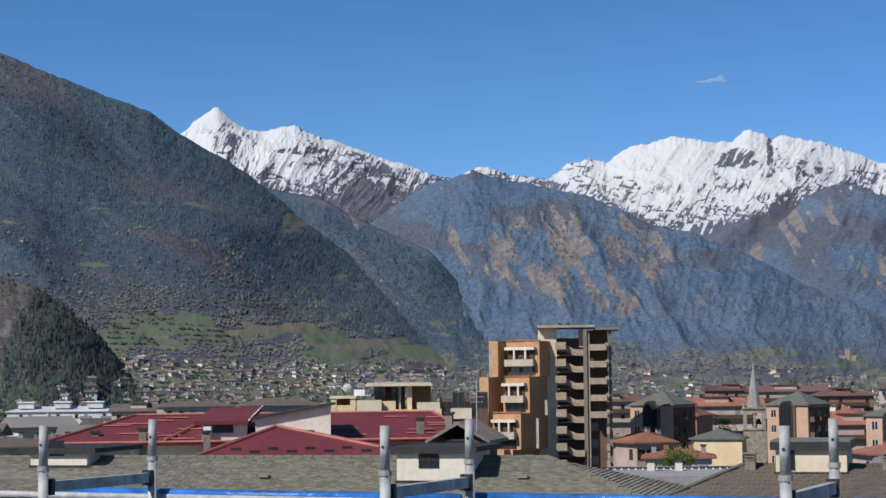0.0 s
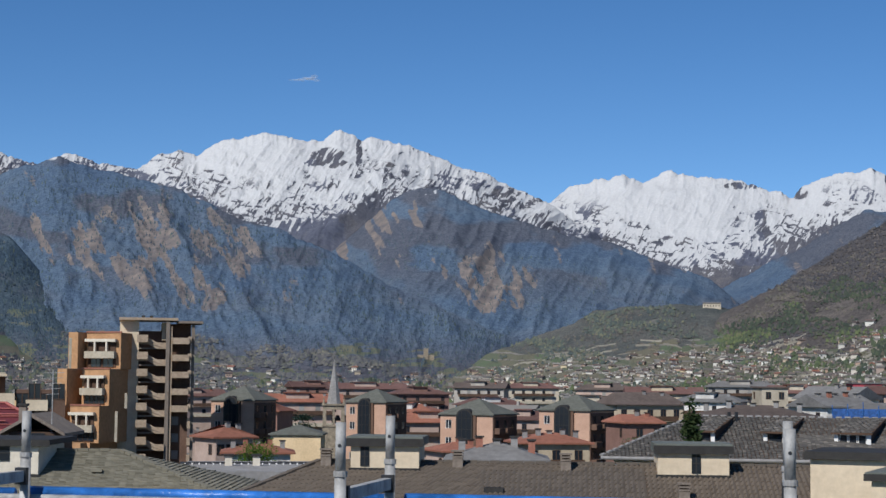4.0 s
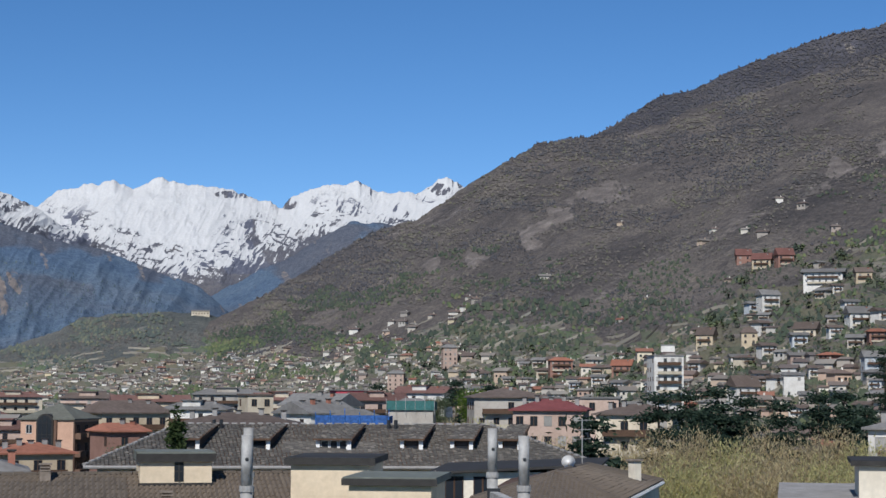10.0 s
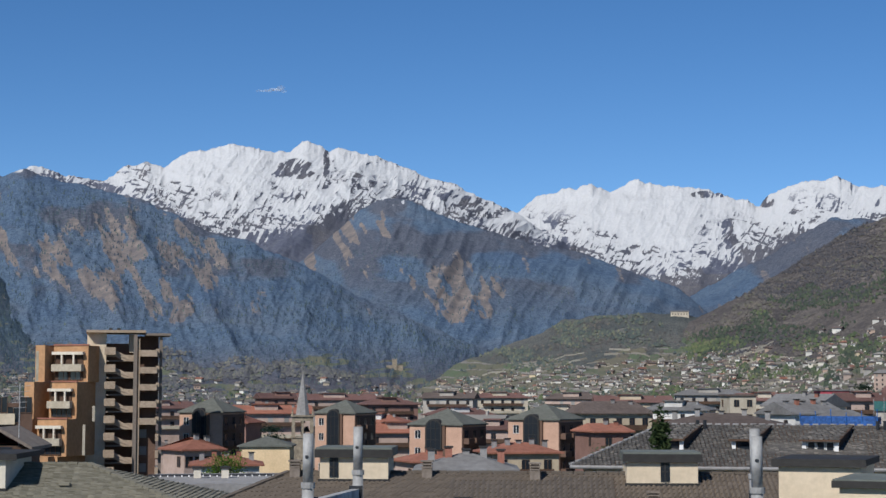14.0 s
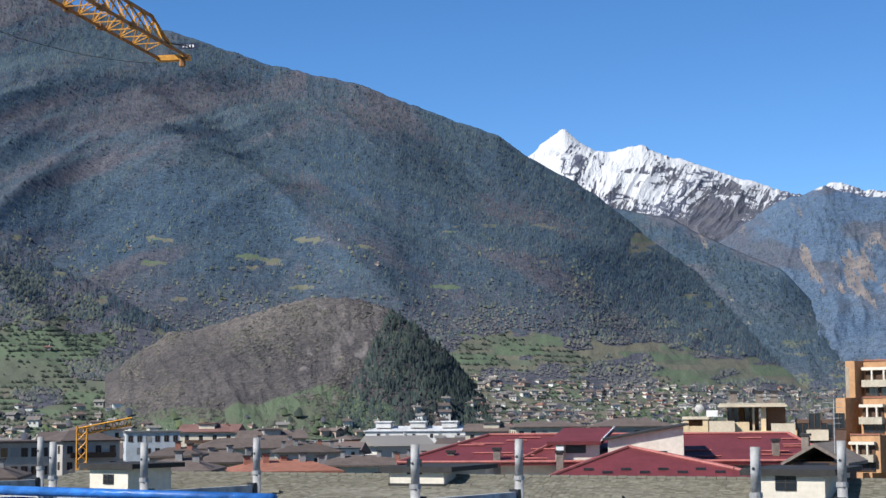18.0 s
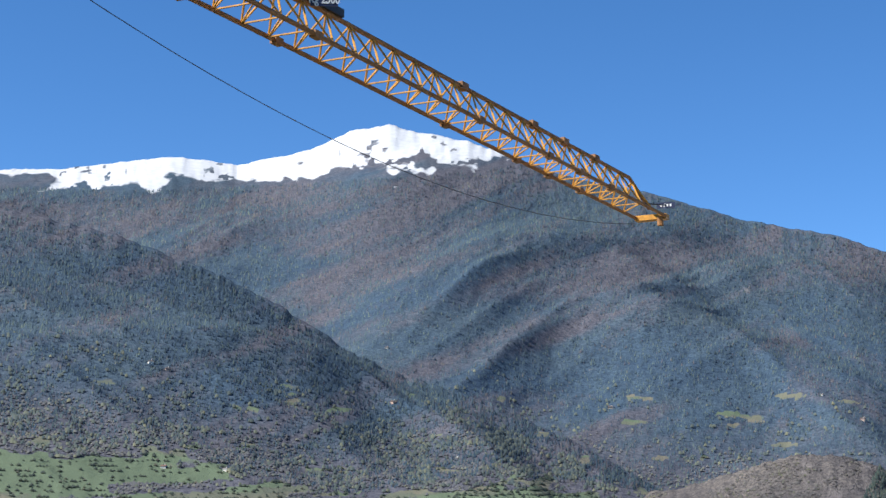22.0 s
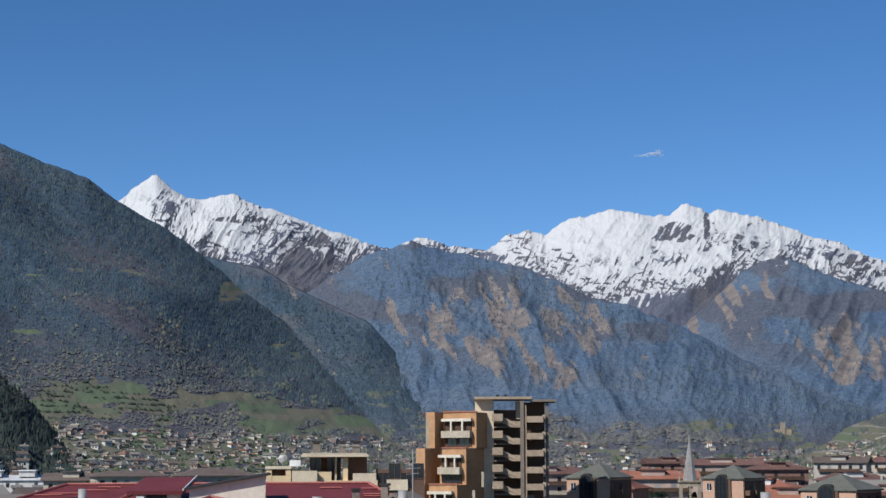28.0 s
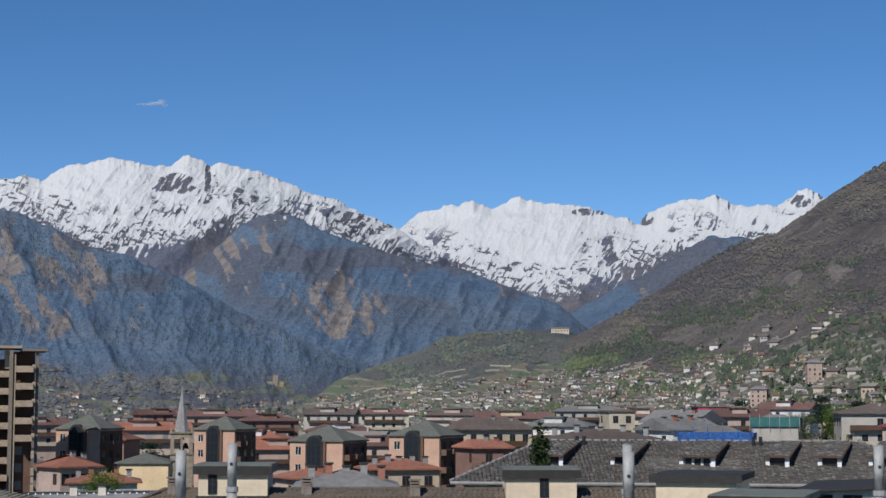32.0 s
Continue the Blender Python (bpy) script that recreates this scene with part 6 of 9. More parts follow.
dish = thing("satellite_dish", "white satellite dish on a roof pole", "satellite dish", polar(34.45, 75.5, 24.75))
part("pole", tube((0, 0, -0.5), (0, 0, 0.25), 0.03, 6), galvanised, dish)
part("bowl", tube((0, -0.1, 0.25), (0, -0.2, 0.3), 0.08, 14, None, 0.3), white_paint, dish, smooth=True)
roof_turret(polar(45.6, 62, height_at(-2.14, 62) - 1.4, 4), 4.2, 4, 1.3, 0, white_plaster, dark_metal, None, 0.25, slab_t=0.14)
boxb = thing("apartment_house", "rendered apartment house with a flat roof", "house", polar(45.6, 60, 0, 4))
part("wall", box(-4.5, 6, 0, 12, 0, height_at(-2.14, 62) - 1.41), white_plaster, boxb)
part("roof", box(-4.7, 6.2, -0.2, 12.2, height_at(-2.14, 62) - 1.407, height_at(-2.14, 62) - 1.25), grey_concrete, boxb)

# ---------------------------------------------------------------- the tower crane whose jib hangs over the town
H0 = 15.0
JX, JZ, JT = -25.85, EYE_Z + H0, 1.23
JW = 0.66
SIZE = 0.72
crane = thing("tower_crane", "weathered yellow tower crane with a long lattice jib", "tower crane", Matrix.Translation((JX * SIZE, 0, EYE_Z * (1 - SIZE))) @ Matrix.Scale(SIZE, 4))
Y0, Y1, PITCH = -6.0, 69.7, 1.38
bm = bmesh.new()
for x, y in ((-0.7, -7.1), (0.7, -7.1), (0.7, -5.7), (-0.7, -5.7)):
    tube((x, y, -11.0), (x, y, JZ), 0.1, 6, bm)
for k in range(36):
    q, f = -11.0 + k * 1.5, 1 if k % 2 else -1
    for a, b in (((-0.7 * f, -7.1), (0.7 * f, -7.1)), ((-0.7 * f, -5.7), (0.7 * f, -5.7)), ((-0.7, -6.4 - 0.7 * f), (-0.7, -6.4 + 0.7 * f)), ((0.7, -6.4 - 0.7 * f), (0.7, -6.4 + 0.7 * f))):
        tube((*a, q), (*b, q + 1.5), 0.05, 5, bm)
part("mast", bm, crane_yellow, crane)
jib = part("jib_chord", tube((JW, Y0, JZ), (JW, Y1, JZ), 0.075, 8), crane_rust, crane)
part("jib_chord", tube((-JW, Y0, JZ), (-JW, Y1, JZ), 0.075, 8), crane_rust, crane)
part("jib_chord", tube((0, Y0, JZ + JT), (0, Y1 - 2.5, JZ + JT), 0.08, 8), crane_rust, crane)
part("jib_chord", tube((0, Y1 - 2.5, JZ + JT), (0, Y1 - 0.2, JZ + 0.35), 0.08, 8), crane_rust, crane)
n = int((Y1 - 1.0 - 24.0) / PITCH)


def brace_mesh(a, b, r):
    me = bpy.data.meshes.new("brace")
    bm = tube(a, b, r, 5)
    bm.to_mesh(me)
    bm.free()
    me.materials.append(crane_yellow)
    return me


h = PITCH / 2
kinds = [brace_mesh((s * JW, -h, 0), (0, 0, JT), 0.036) for s in (1, -1)] + [brace_mesh((s * JW, h, 0), (0, 0, JT), 0.036) for s in (1, -1)] + [
    brace_mesh((JW, -h, 0), (-JW, -h, 0), 0.03), brace_mesh((JW, -h, 0), (-JW, h, 0), 0.03)]
for k in range(n):
    y = 24.0 + (k + 0.5) * PITCH
    taper = 1.0 if y < Y1 - 2.5 else max(0.4, 1 - (y - Y1 + 2.5) / 2.6)
    for me in kinds:
        shared("brace", me, crane, pose(0, y, JZ) @ Matrix.Diagonal((1, 1, taper, 1)))
for y in (30.2, 41.0, 51.6, 57.4, 60.3, 63.4):
    part("chord_joint", box(-0.13, 0.13, y - 0.25, y + 0.25, JZ + JT - 0.1, JZ + JT + 0.14), crane_rust, crane)
    for s in (-1, 1):
        part("chord_joint", box(s * JW - 0.11, s * JW + 0.11, y - 0.2, y + 0.2, JZ - 0.11, JZ + 0.1), crane_rust, crane)
part("jib_tip", box(-JW - 0.05, JW + 0.05, Y1 - 0.1, Y1 + 0.35, JZ - 0.12, JZ + 0.1), crane_yellow, crane)
part("tip_sheave", tube((0.5, Y1 - 0.2, JZ - 0.45), (0.5, Y1 - 0.2, JZ - 0.05), 0.14, 8), crane_rust, crane)
tr = part("trolley", box(-0.75, 0.75, 33.4, 36.3, JZ - 0.2, JZ - 0.10), crane_rust, crane, "brown jib trolley")
part("winch", tube((-0.45, 34.6, JZ + 0.45), (0.45, 34.6, JZ + 0.45), 0.42, 12), timber_dark, tr)
part("walkway", box(-0.62, -0.2, 27.0, 33.0, JZ - 0.06, JZ - 0.02), crane_rust, crane)
tie = part("tie_bar", tube((0, 41.6, JZ + JT + 0.2), (0, 2.0, JZ + JT + 13.0), 0.055, 8), black_steel, crane, "dark steel tie bar")
part("tie_shackle", box(-0.16, 0.16, 40.4, 43.4, JZ + JT + 0.05, JZ + JT + 0.30), black_steel, crane)
bm = bmesh.new()
prev = None
for k in range(41):
    y = 24.0 + (67.7 - 24.0) * k / 40
    f = (y - 46.5) / 21.2
    p = (0.05, y, EYE_Z + 12.4 + 1.95 * f * f)
    if prev:
        tube(prev, p, 0.013, 5, bm)
    prev = p
part("hanging_cable", bm, black_steel, crane, "slack black cable")


def sign_board(y, z, w, hgt, lean, text=None, x=0.3):
    s = thing("load_sign", "dark blue load sign board with white characters" if text else "small dark sign board at the jib tip", "sign", crane.matrix_world @ pose(x, y, z, 0, 0, lean), "load signs")
    part("board", box(-w / 2, w / 2, 0, 0.03, -hgt / 2, hgt / 2), weathered("sign_blue", (0.03, 0.04, 0.085), 0.6, 0, 8, 2, 0.2, 0.05), s)
    if text:
        cu = bpy.data.curves.new("lettering", "FONT")
        cu.body, cu.size, cu.align_x, cu.align_y, cu.extrude, cu.offset = text, hgt * 0.78, "CENTER", "CENTER", 0.002, 0.008
        ob = new("lettering", cu)
        cu.materials.append(white_paint)
        ob.parent = s
        ob.matrix_local = pose(0, -0.006, 0, 90) @ Matrix.Diagonal((0.86, 1.25, 1, 1))
    else:
        for k in range(4):
            part("letter_bar", box(-w * 0.32 + k * w * 0.17, -w * 0.22 + k * w * 0.17, -0.004, -0.001, -hgt * 0.22, hgt * 0.22), white_paint, s)


sign_board(41.6, JZ + JT + 0.02, 0.80, 0.40, 33, "Kg 2500", 0.55)
sign_board(70.4, JZ + 0.62, 0.80, 0.26, 12, None, 0.45)
part("sign_bracket", tube((0, 41.6, JZ + JT), (0.55, 41.62, JZ + JT), 0.03, 6), black_steel, crane)
part("sign_bracket", tube((0, 68.5, JZ + 0.4), (0.45, 70.42, JZ + 0.62), 0.03, 6), black_steel, crane)

# ---------------------------------------------------------------- known buildings further off
roof_dark = weathered("dark_brown_tile_roof", (0.116, 0.090, 0.077), 0.85, 0, 1.5, 0.2, 0.25, 0.3, each=0.25)
roof_rust = weathered("terracotta_tile_roof", (0.275, 0.115, 0.075), 0.85, 0, 1.5, 0.2, 0.22, 0.3, each=0.3)
roof_grey = weathered("grey_slate_roof", (0.17, 0.165, 0.16), 0.85, 0, 1.5, 0.2, 0.22, 0.3, each=0.25)
wall_cols = [weathered("render_" + n, c, 0.9, 0, 3, 0.3, 0.1, 0.1, each=0.15) for n, c in (
    ("white", (0.62, 0.60, 0.56)), ("cream", (0.55, 0.48, 0.37)), ("grey", (0.40, 0.365, 0.32)), ("salmon", (0.46, 0.345, 0.285)), ("ochre", (0.50, 0.41, 0.29)), ("pale_blue", (0.46, 0.49, 0.51)), ("brick", (0.28, 0.16, 0.125)))]
W_WHITE, W_CREAM, W_GREY, W_SALMON, W_OCHRE, W_BLUE, W_BRICK = wall_cols


def plain_house(name, label, category, m, w, dep, h, rise, hip, wall, roof, floors=2, bays=3, over=0.5, group="", balcony=False, me=None, chim=1, seed=1, flat=False):
    t = thing(name, label, category, m, group)
    part("wall", box(-w / 2, w / 2, 0, dep, -4 if h < 12 else 0, h), wall, t)
    if flat:
        part("roof", box(-w / 2 - 0.3, w / 2 + 0.3, -0.3, dep + 0.3, h + 0.003, h + 0.35), roof, t)
    else:
        part("roof", hip_roof(w, dep, h + 0.25, rise, over, hip), roof, t)
    rg = random.Random(seed)
    st = 2.95
    windows_on(t, me or WIN_DARK, w, dep, min(floors, 2) if group else floors, h - (min(floors, 2) if group else floors) * st + 0.75, st, bays, not group or floors > 2, 0.15, rg)
    if balcony:
        for k in range(floors):
            z = h - (k + 1) * st + 0.02
            bm = bmesh.new()
            pr = [(-0.15, z), (-0.15, z + 0.16), (-1.05, z + 0.16), (-1.05, z + 0.95), (-1.15, z + 0.95), (-1.15, z)]
            f0 = [bm.verts.new((-w * 0.4, y, q)) for y, q in pr]
            f1 = [bm.verts.new((w * 0.4, y, q)) for y, q in pr]
            bm.faces.new(f0)
            bm.faces.new(f1[::-1])
            for i in range(6):
                bm.faces.new((f0[i], f1[i], f1[(i + 1) % 6], f0[(i + 1) % 6]))
            bmesh.ops.recalc_face_normals(bm, faces=bm.faces)
            part("balcony", bm, concrete if k % 2 else timber_dark, t)
    for k in range(chim):
        chimney(t, w * (0.30 - 0.26 * k if chim < 4 else 0.38 - 0.19 * k), dep * (0.36 + 0.05 * (k % 3)), h + rise * 0.72, 0.8 + 0.25 * (k % 2), 0.6, brick_red if rg.random() < 0.3 else grey_concrete)
    return t


def at_el(az, d, el):
    return height_at(el, d)


# long white terrace with dormers in its roof
wt = plain_house("white_terrace", "long white apartment terrace with a pale metal roof", "apartment block", polar(-12.2, 600, 0, -8), 40, 14, at_el(0, 600, -0.72), 1.6, 6, W_WHITE, weathered("pale_metal_roof", (0.55, 0.55, 0.55), 0.5, 0.1), 4, 13, seed=4, balcony=False, chim=0)
for x in (-14, -2, 9):
    part("roof_dormer", box(x - 2.6, x + 2.6, 2, 8, at_el(0, 600, -0.6), at_el(0, 600, -0.42)), W_WHITE, wt)
    part("dormer_roof", box(x - 3, x + 3, 1.6, 8.4, at_el(0, 600, -0.42) + 0.003, at_el(0, 600, -0.42) + 0.4), white_paint, wt)
for k in range(4):
    for x in (-15, -8, -1, 6, 13):
        part("balcony", box(x - 1.8, x + 1.8, -1.2, -0.15, at_el(0, 600, -0.72) - 3 * k - 2.3, at_el(0, 600, -0.72) - 3 * k - 1.4), grey_concrete, wt)

KNOWN = [(34.5, 76, 12), (32.6, 108, 8), (39.5, 200, 40), (44, 200, 40), (-12.2, 600, 24), (-3, 75, 40), (17, 66, 40), (3.5, 308, 22), (26.5, 125, 24), (-6, 108, 20), (10, 312, 9), (8.8, 262, 9)]
for name, label, az, d, w, dep, el, rise, hip, wall, roof, floors, bays, turn, flat, balc in (
        ("long_barracks", "long grey block under a dark brown roof", -31.4, 300, 24, 12, -1.05, 1.8, 5, W_GREY, roof_dark, 3, 7, 3, False, False),
        ("apartment_house", "tan house with dark hipped roofs and chimneys", -30.8, 128, 9.5, 11, -1.95, 1.25, 4.5, W_CREAM, roof_dark, 2, 4, 10, False, True),
        ("apartment_house", "ochre house with a low dark roof", -26.6, 140, 6.0, 9, -2.15, 1.0, 2.5, W_OCHRE, roof_dark, 2, 3, -8, False, False),
        ("office_block", "dark grey block with rows of tall windows", -25.3, 290, 11.5, 14, -0.98, 0.4, 0, W_GREY, roof_dark, 4, 7, 14, True, False),
        ("apartment_block", "pale mint block with a flat roof", -20.95, 420, 12.6, 12, -0.68, 0.4, 0, W_BLUE, roof_grey, 4, 6, 4, True, False),
        ("apartment_house", "white house with a dark pitched roof", -22.9, 330, 11, 12, -0.95, 1.8, 4, W_GREY, roof_dark, 3, 4, 20, False, True),
        ("apartment_block", "long apartment block under a dark brown roof", -17.6, 330, 22, 12, -1.25, 1.8, 5, W_CREAM, roof_dark, 3, 8, 5, False, False),
        ("apartment_house", "house with terracotta roofs and many chimneys", -16.6, 160, 9, 10, -2.05, 0.9, 3, W_SALMON, roof_rust, 2, 4, 5, False, False),
        ("apartment_house", "tan house with a brown roof and many chimneys", -18.9, 200, 11, 10, -1.72, 1.2, 4, W_CREAM, roof_dark, 2, 4, 8, False, False),
        ("apartment_house", "brown hipped roof above a tan wall", -14.3, 235, 13, 10, -1.85, 1.2, 5, W_CREAM, roof_dark, 2, 5, -5, False, False),
        ("apartment_house", "house with a stepped brown roof", -12.0, 262, 12, 10, -1.75, 1.1, 4, W_OCHRE, roof_dark, 2, 5, 10, False, False),
        ("apartment_house", "grey-walled house with a brown roof", -15.9, 275, 10, 10, -1.4, 1.3, 4, W_GREY, roof_dark, 2, 4, 4, False, True),
        ("apartment_house", "small house with a dark brown roof", -20.3, 190, 5, 8, -1.5, 0.8, 2, W_SALMON, roof_dark, 2, 2, -6, False, False),
        ("apartment_block", "plain grey rendered block with a flat roof", -34.6, 150, 3.2, 8, -0.85, 0.4, 0, W_GREY, roof_dark, 2, 1, 12, True, False),
        ("apartment_house", "house with a low brown hipped roof", -20.4, 150, 6, 8, -2.0, 0.9, 2.5, W_OCHRE, roof_dark, 2, 4, -10, False, False),
        ("apartment_block", "cream block with green framed balconies", -8.0, 420, 17, 13, -0.62, 1.2, 4, W_CREAM, roof_dark, 4, 6, 8, False, True),
        ("apartment_block", "grey block under a dark hipped roof", -5.2, 380, 16, 12, -0.62, 1.6, 5, W_GREY, roof_dark, 3, 5, 12, False, True),
        ("apartment_house", "house with terracotta roofs beside the tower block", 6.85, 240, 5.6, 7, -1.95, 1.5, 4, W_SALMON, roof_rust, 2, 4, 25, False, False),
        ("apartment_house", "low house with a terracotta roof", 7.6, 215, 8, 8, -2.45, 1.0, 4, W_WHITE, roof_rust, 1, 4, 0, False, False),
        ("apartment_house", "row house with a red tiled roof", 8.1, 480, 22, 11, -0.75, 1.6, 1, W_SALMON, roof_rust, 3, 7, 8, False, True),
        ("apartment_house", "salmon house with terracotta roof and white awning", 17.35, 235, 9.2, 9, -2.05, 1.2, 4, W_OCHRE, roof_rust, 1, 3, 14, False, True),
        ("apartment_house", "house with a terracotta roof", 14.4, 225, 5.5, 8, -2.35, 1.0, 3, W_SALMON, roof_rust, 1, 2, 20, False, False),
        ("apartment_house", "grey slate roof of a low house", 15.4, 150, 8, 8, -2.65, 1.35, 4.4, W_GREY, roof_grey, 1, 3, 0, False, False),
        ("apartment_house", "tan house under a wide dark hipped roof", 23.6, 215, 15, 11, -1.15, 1.4, 6, W_OCHRE, roof_dark, 2, 6, -4, False, False),
        ("apartment_block", "ochre block with wooden balconies", 20.4, 330, 13, 12, -0.75, 2.2, 2, W_OCHRE, roof_dark, 3, 5, 20, False, True),
        ("apartment_house", "row of balconied houses with stepped rust roofs", 20.2, 280, 6, 10, -1.35, 1.2, 1, W_BRICK, roof_rust, 3, 4, 20, False, True),
        ("apartment_house", "white house with grey gables and a balcony", 25.9, 300, 10, 10, -0.5, 2.0, 0.01, W_WHITE, roof_grey, 2, 4, -30, False, True),
        ("apartment_house", "white house with a grey gable roof", 26.8, 280, 9, 10, -0.75, 1.8, 0.01, W_WHITE, roof_grey, 2, 3, 35, False, True),
        ("red_apartment_block", "crimson painted balcony block", 27.35, 480, 8.5, 11, 0.02, 0.4, 0, weathered("crimson_render", (0.42, 0.07, 0.09), 0.85, 0, 3, 0.4, 0.15), roof_grey, 3, 4, 10, True, True),
        ("tan_tower_house", "peach tower house with a flat roof", 24.4, 360, 5.4, 8, -0.15, 0.4, 0, W_CREAM, roof_dark, 3, 2, 15, True, False),
        ("red_roofed_house", "pink house with a dark red hipped roof", 33.8, 260, 10.5, 11, -0.62, 1.6, 4.5, W_SALMON, weathered("dark_red_tiles", (0.165, 0.05, 0.05), 0.8, 0, 2, 0.3, 0.2), 2, 5, -6, False, False),
        ("apartment_house", "dark villa under a wide brown roof", 32.6, 330, 14, 12, -0.2, 1.6, 6, W_GREY, roof_dark, 2, 5, 8, False, True),
        ("apartment_house", "long low salmon building", 34.9, 330, 14, 8, -0.2, 0.3, 0, W_SALMON, roof_grey, 1, 7, -4, True, False),
        ("apartment_house", "cream villa with terraces and a brown roof", 36.6, 250, 11, 11, -0.75, 1.4, 5, W_CREAM, roof_dark, 2, 4, -10, False, True),
        ("white_apartment_block", "white balconied apartment block on the slope", 37.75, 560, 9.5, 12, 1.2, 0.4, 0, W_WHITE, roof_grey, 5, 4, 12, True, True),
        ("apartment_house", "white villa under a wide grey roof", 45.6, 180, 10, 10, -1.15, 1.3, 5, W_WHITE, roof_grey, 2, 4, -5, False, True)):
    z0 = max(0.0, float(ground_height(az, d)[0]) - 1)
    hh = at_el(az, d, el) - z0
    plain_house(name, label, "house" if "house" in name else "apartment block", polar(az, d, z0, turn), w, dep, hh, rise, hip, wall, roof, min(floors, max(1, int(hh / 3))), bays, 0.6, "", balc, seed=int(az * 7) % 97, flat=flat, chim=0 if flat else 5 if d < 300 and w > 7 else 2)
    KNOWN.append((az, d, w * 0.75))
block_top = thing("roof_house", "white lift house on the balconied block", "roof house", polar(37.7, 564, at_el(0, 564, 1.3) + 0.36))
part("wall", box(-2, 2.4, 1, 6, 0, 2.1), W_WHITE, block_top)
part("roof", box(-2.2, 2.6, 0.8, 6.2, 2.103, 2.3), grey_concrete, block_top)


# long balconied blocks that stand in rows across the middle of the town
rgb = random.Random(314)
roof_umber = weathered("red_brown_pantiles", (0.155, 0.085, 0.072), 0.85, 0, 1.5, 0.2, 0.25, 0.3, each=0.3)
for az, d, w, el, wall, roof, turn in (
        (5.6, 520, 17, -0.42, W_SALMON, roof_umber, 12), (7.6, 400, 9, -0.85, W_BRICK, roof_rust, -20), (9.0, 430, 20, -0.55, W_SALMON, roof_rust, 6), (9.5, 640, 18, -0.12, W_BRICK, roof_umber, 14),
        (11.2, 600, 26, -0.16, W_SALMON, roof_umber, 8), (12.4, 420, 13, -0.85, W_WHITE, roof_rust, -14), (13.0, 560, 17, -0.30, W_BRICK, roof_umber, 18), (13.3, 380, 15, -1.15, W_SALMON, roof_rust, 10),
        (14.8, 620, 18, -0.10, W_GREY, roof_dark, -10), (15.4, 470, 16, -0.62, W_WHITE, roof_umber, 20), (16.3, 400, 12, -1.05, W_SALMON, roof_umber, -8), (16.6, 680, 20, -0.10, W_CREAM, roof_umber, 10),
        (18.6, 430, 15, -0.55, W_CREAM, roof_dark, 12), (18.9, 620, 20, -0.12, W_SALMON, roof_dark, -6), (20.9, 520, 22, -0.20, W_OCHRE, roof_umber, 6), (22.2, 430, 16, -0.42, W_WHITE, roof_grey, -12),
        (23.4, 600, 24, 0.02, W_GREY, roof_grey, 4), (25.2, 470, 13, -0.12, W_CREAM, roof_umber, 16), (28.3, 430, 13, -0.1, W_SALMON, roof_umber, 10), (29.6, 520, 15, 0.12, W_WHITE, roof_umber, -14),
        (-9.9, 470, 15, -0.55, W_CREAM, roof_dark, -8), (-17.0, 430, 15, -0.72, W_GREY, roof_dark, 10), (-19.2, 470, 15, -0.50, W_CREAM, roof_umber, -12), (-22.6, 520, 14, -0.42, W_WHITE, roof_dark, 14), (-28.6, 420, 17, -0.62, W_GREY, roof_umber, 4)):
    z0 = max(0.0, float(ground_height(az, d)[0]) - 1)
    tone = {id(W_SALMON): "salmon", id(W_BRICK): "brick red", id(W_WHITE): "white", id(W_GREY): "grey", id(W_CREAM): "cream", id(W_OCHRE): "ochre"}[id(wall)]
    lid = {id(roof_umber): "red-brown", id(roof_rust): "terracotta", id(roof_dark): "dark brown", id(roof_grey): "grey"}[id(roof)]
    t = plain_house("apartment_block", "%s balconied apartment block with a %s tiled roof" % (tone, lid), "apartment block", polar(az, d, z0, turn), w, 11, at_el(az, d, el) - z0 - 1.6, 1.9, rgb.choice((0.01, 4, 5)), wall, roof, 2, max(3, int(w / 3.6)), 0.8, "town blocks", True, None, 3, int(az * 13) % 89)
    part("attic", box(-w * 0.18, w * 0.10, 1.5, 6.5, at_el(az, d, el) - z0 - 1.2, at_el(az, d, el) - z0 + 0.7), wall, t)
    part("attic_roof", box(-w * 0.18 - 0.4, w * 0.10 + 0.4, 1.0, 7.0, at_el(az, d, el) - z0 + 0.703, at_el(az, d, el) - z0 + 0.95), roof, t)
    KNOWN.append((az, d, w * 0.7))


# scaffolded roofs wrapped in netting
def netted_roof(az, d, w, el0, el1, mat, label):
    t = thing("netted_scaffold", label, "scaffold", polar(az, d, 0, -4))
    z0, z1 = height_at(el0, d), height_at(el1, d)
    part("wall", box(-w / 2, w / 2, 0, 9, 0, z0), W_GREY, t)
    part("net", box(-w / 2 - 0.3, w / 2 + 0.3, -0.4, -0.32, z0 - 0.6, z1), mat, t)
    part("net", box(w / 2 + 0.22, w / 2 + 0.3, -0.3, 9, z0 - 0.6, z1 - 0.15), mat, t)
    part("roof", hip_roof(w, 9, z0 + 0.25, 1.4, 0.2, 3), roof_grey, t)
    n = int(w / 1.6)
    for k in range(n + 1):
        part("pole", tube((-w / 2 - 0.3 + k * (w + 0.6) / n, -0.5, z0 - 1.5), (-w / 2 - 0.3 + k * (w + 0.6) / n, -0.5, z1 + 0.4 + 0.2 * (k % 3)), 0.05, 5), tarp_blue if "blue" in label else galvanised, t)
    KNOWN.append((az, d, w * 0.7))


netted_roof(27.4, 205, 8.0, -1.05, -0.78, weathered("blue_net", (0.03, 0.09, 0.27), 0.8, 0, 4, 1, 0.4, 0.3), "low roof wrapped in blue scaffold sheeting")
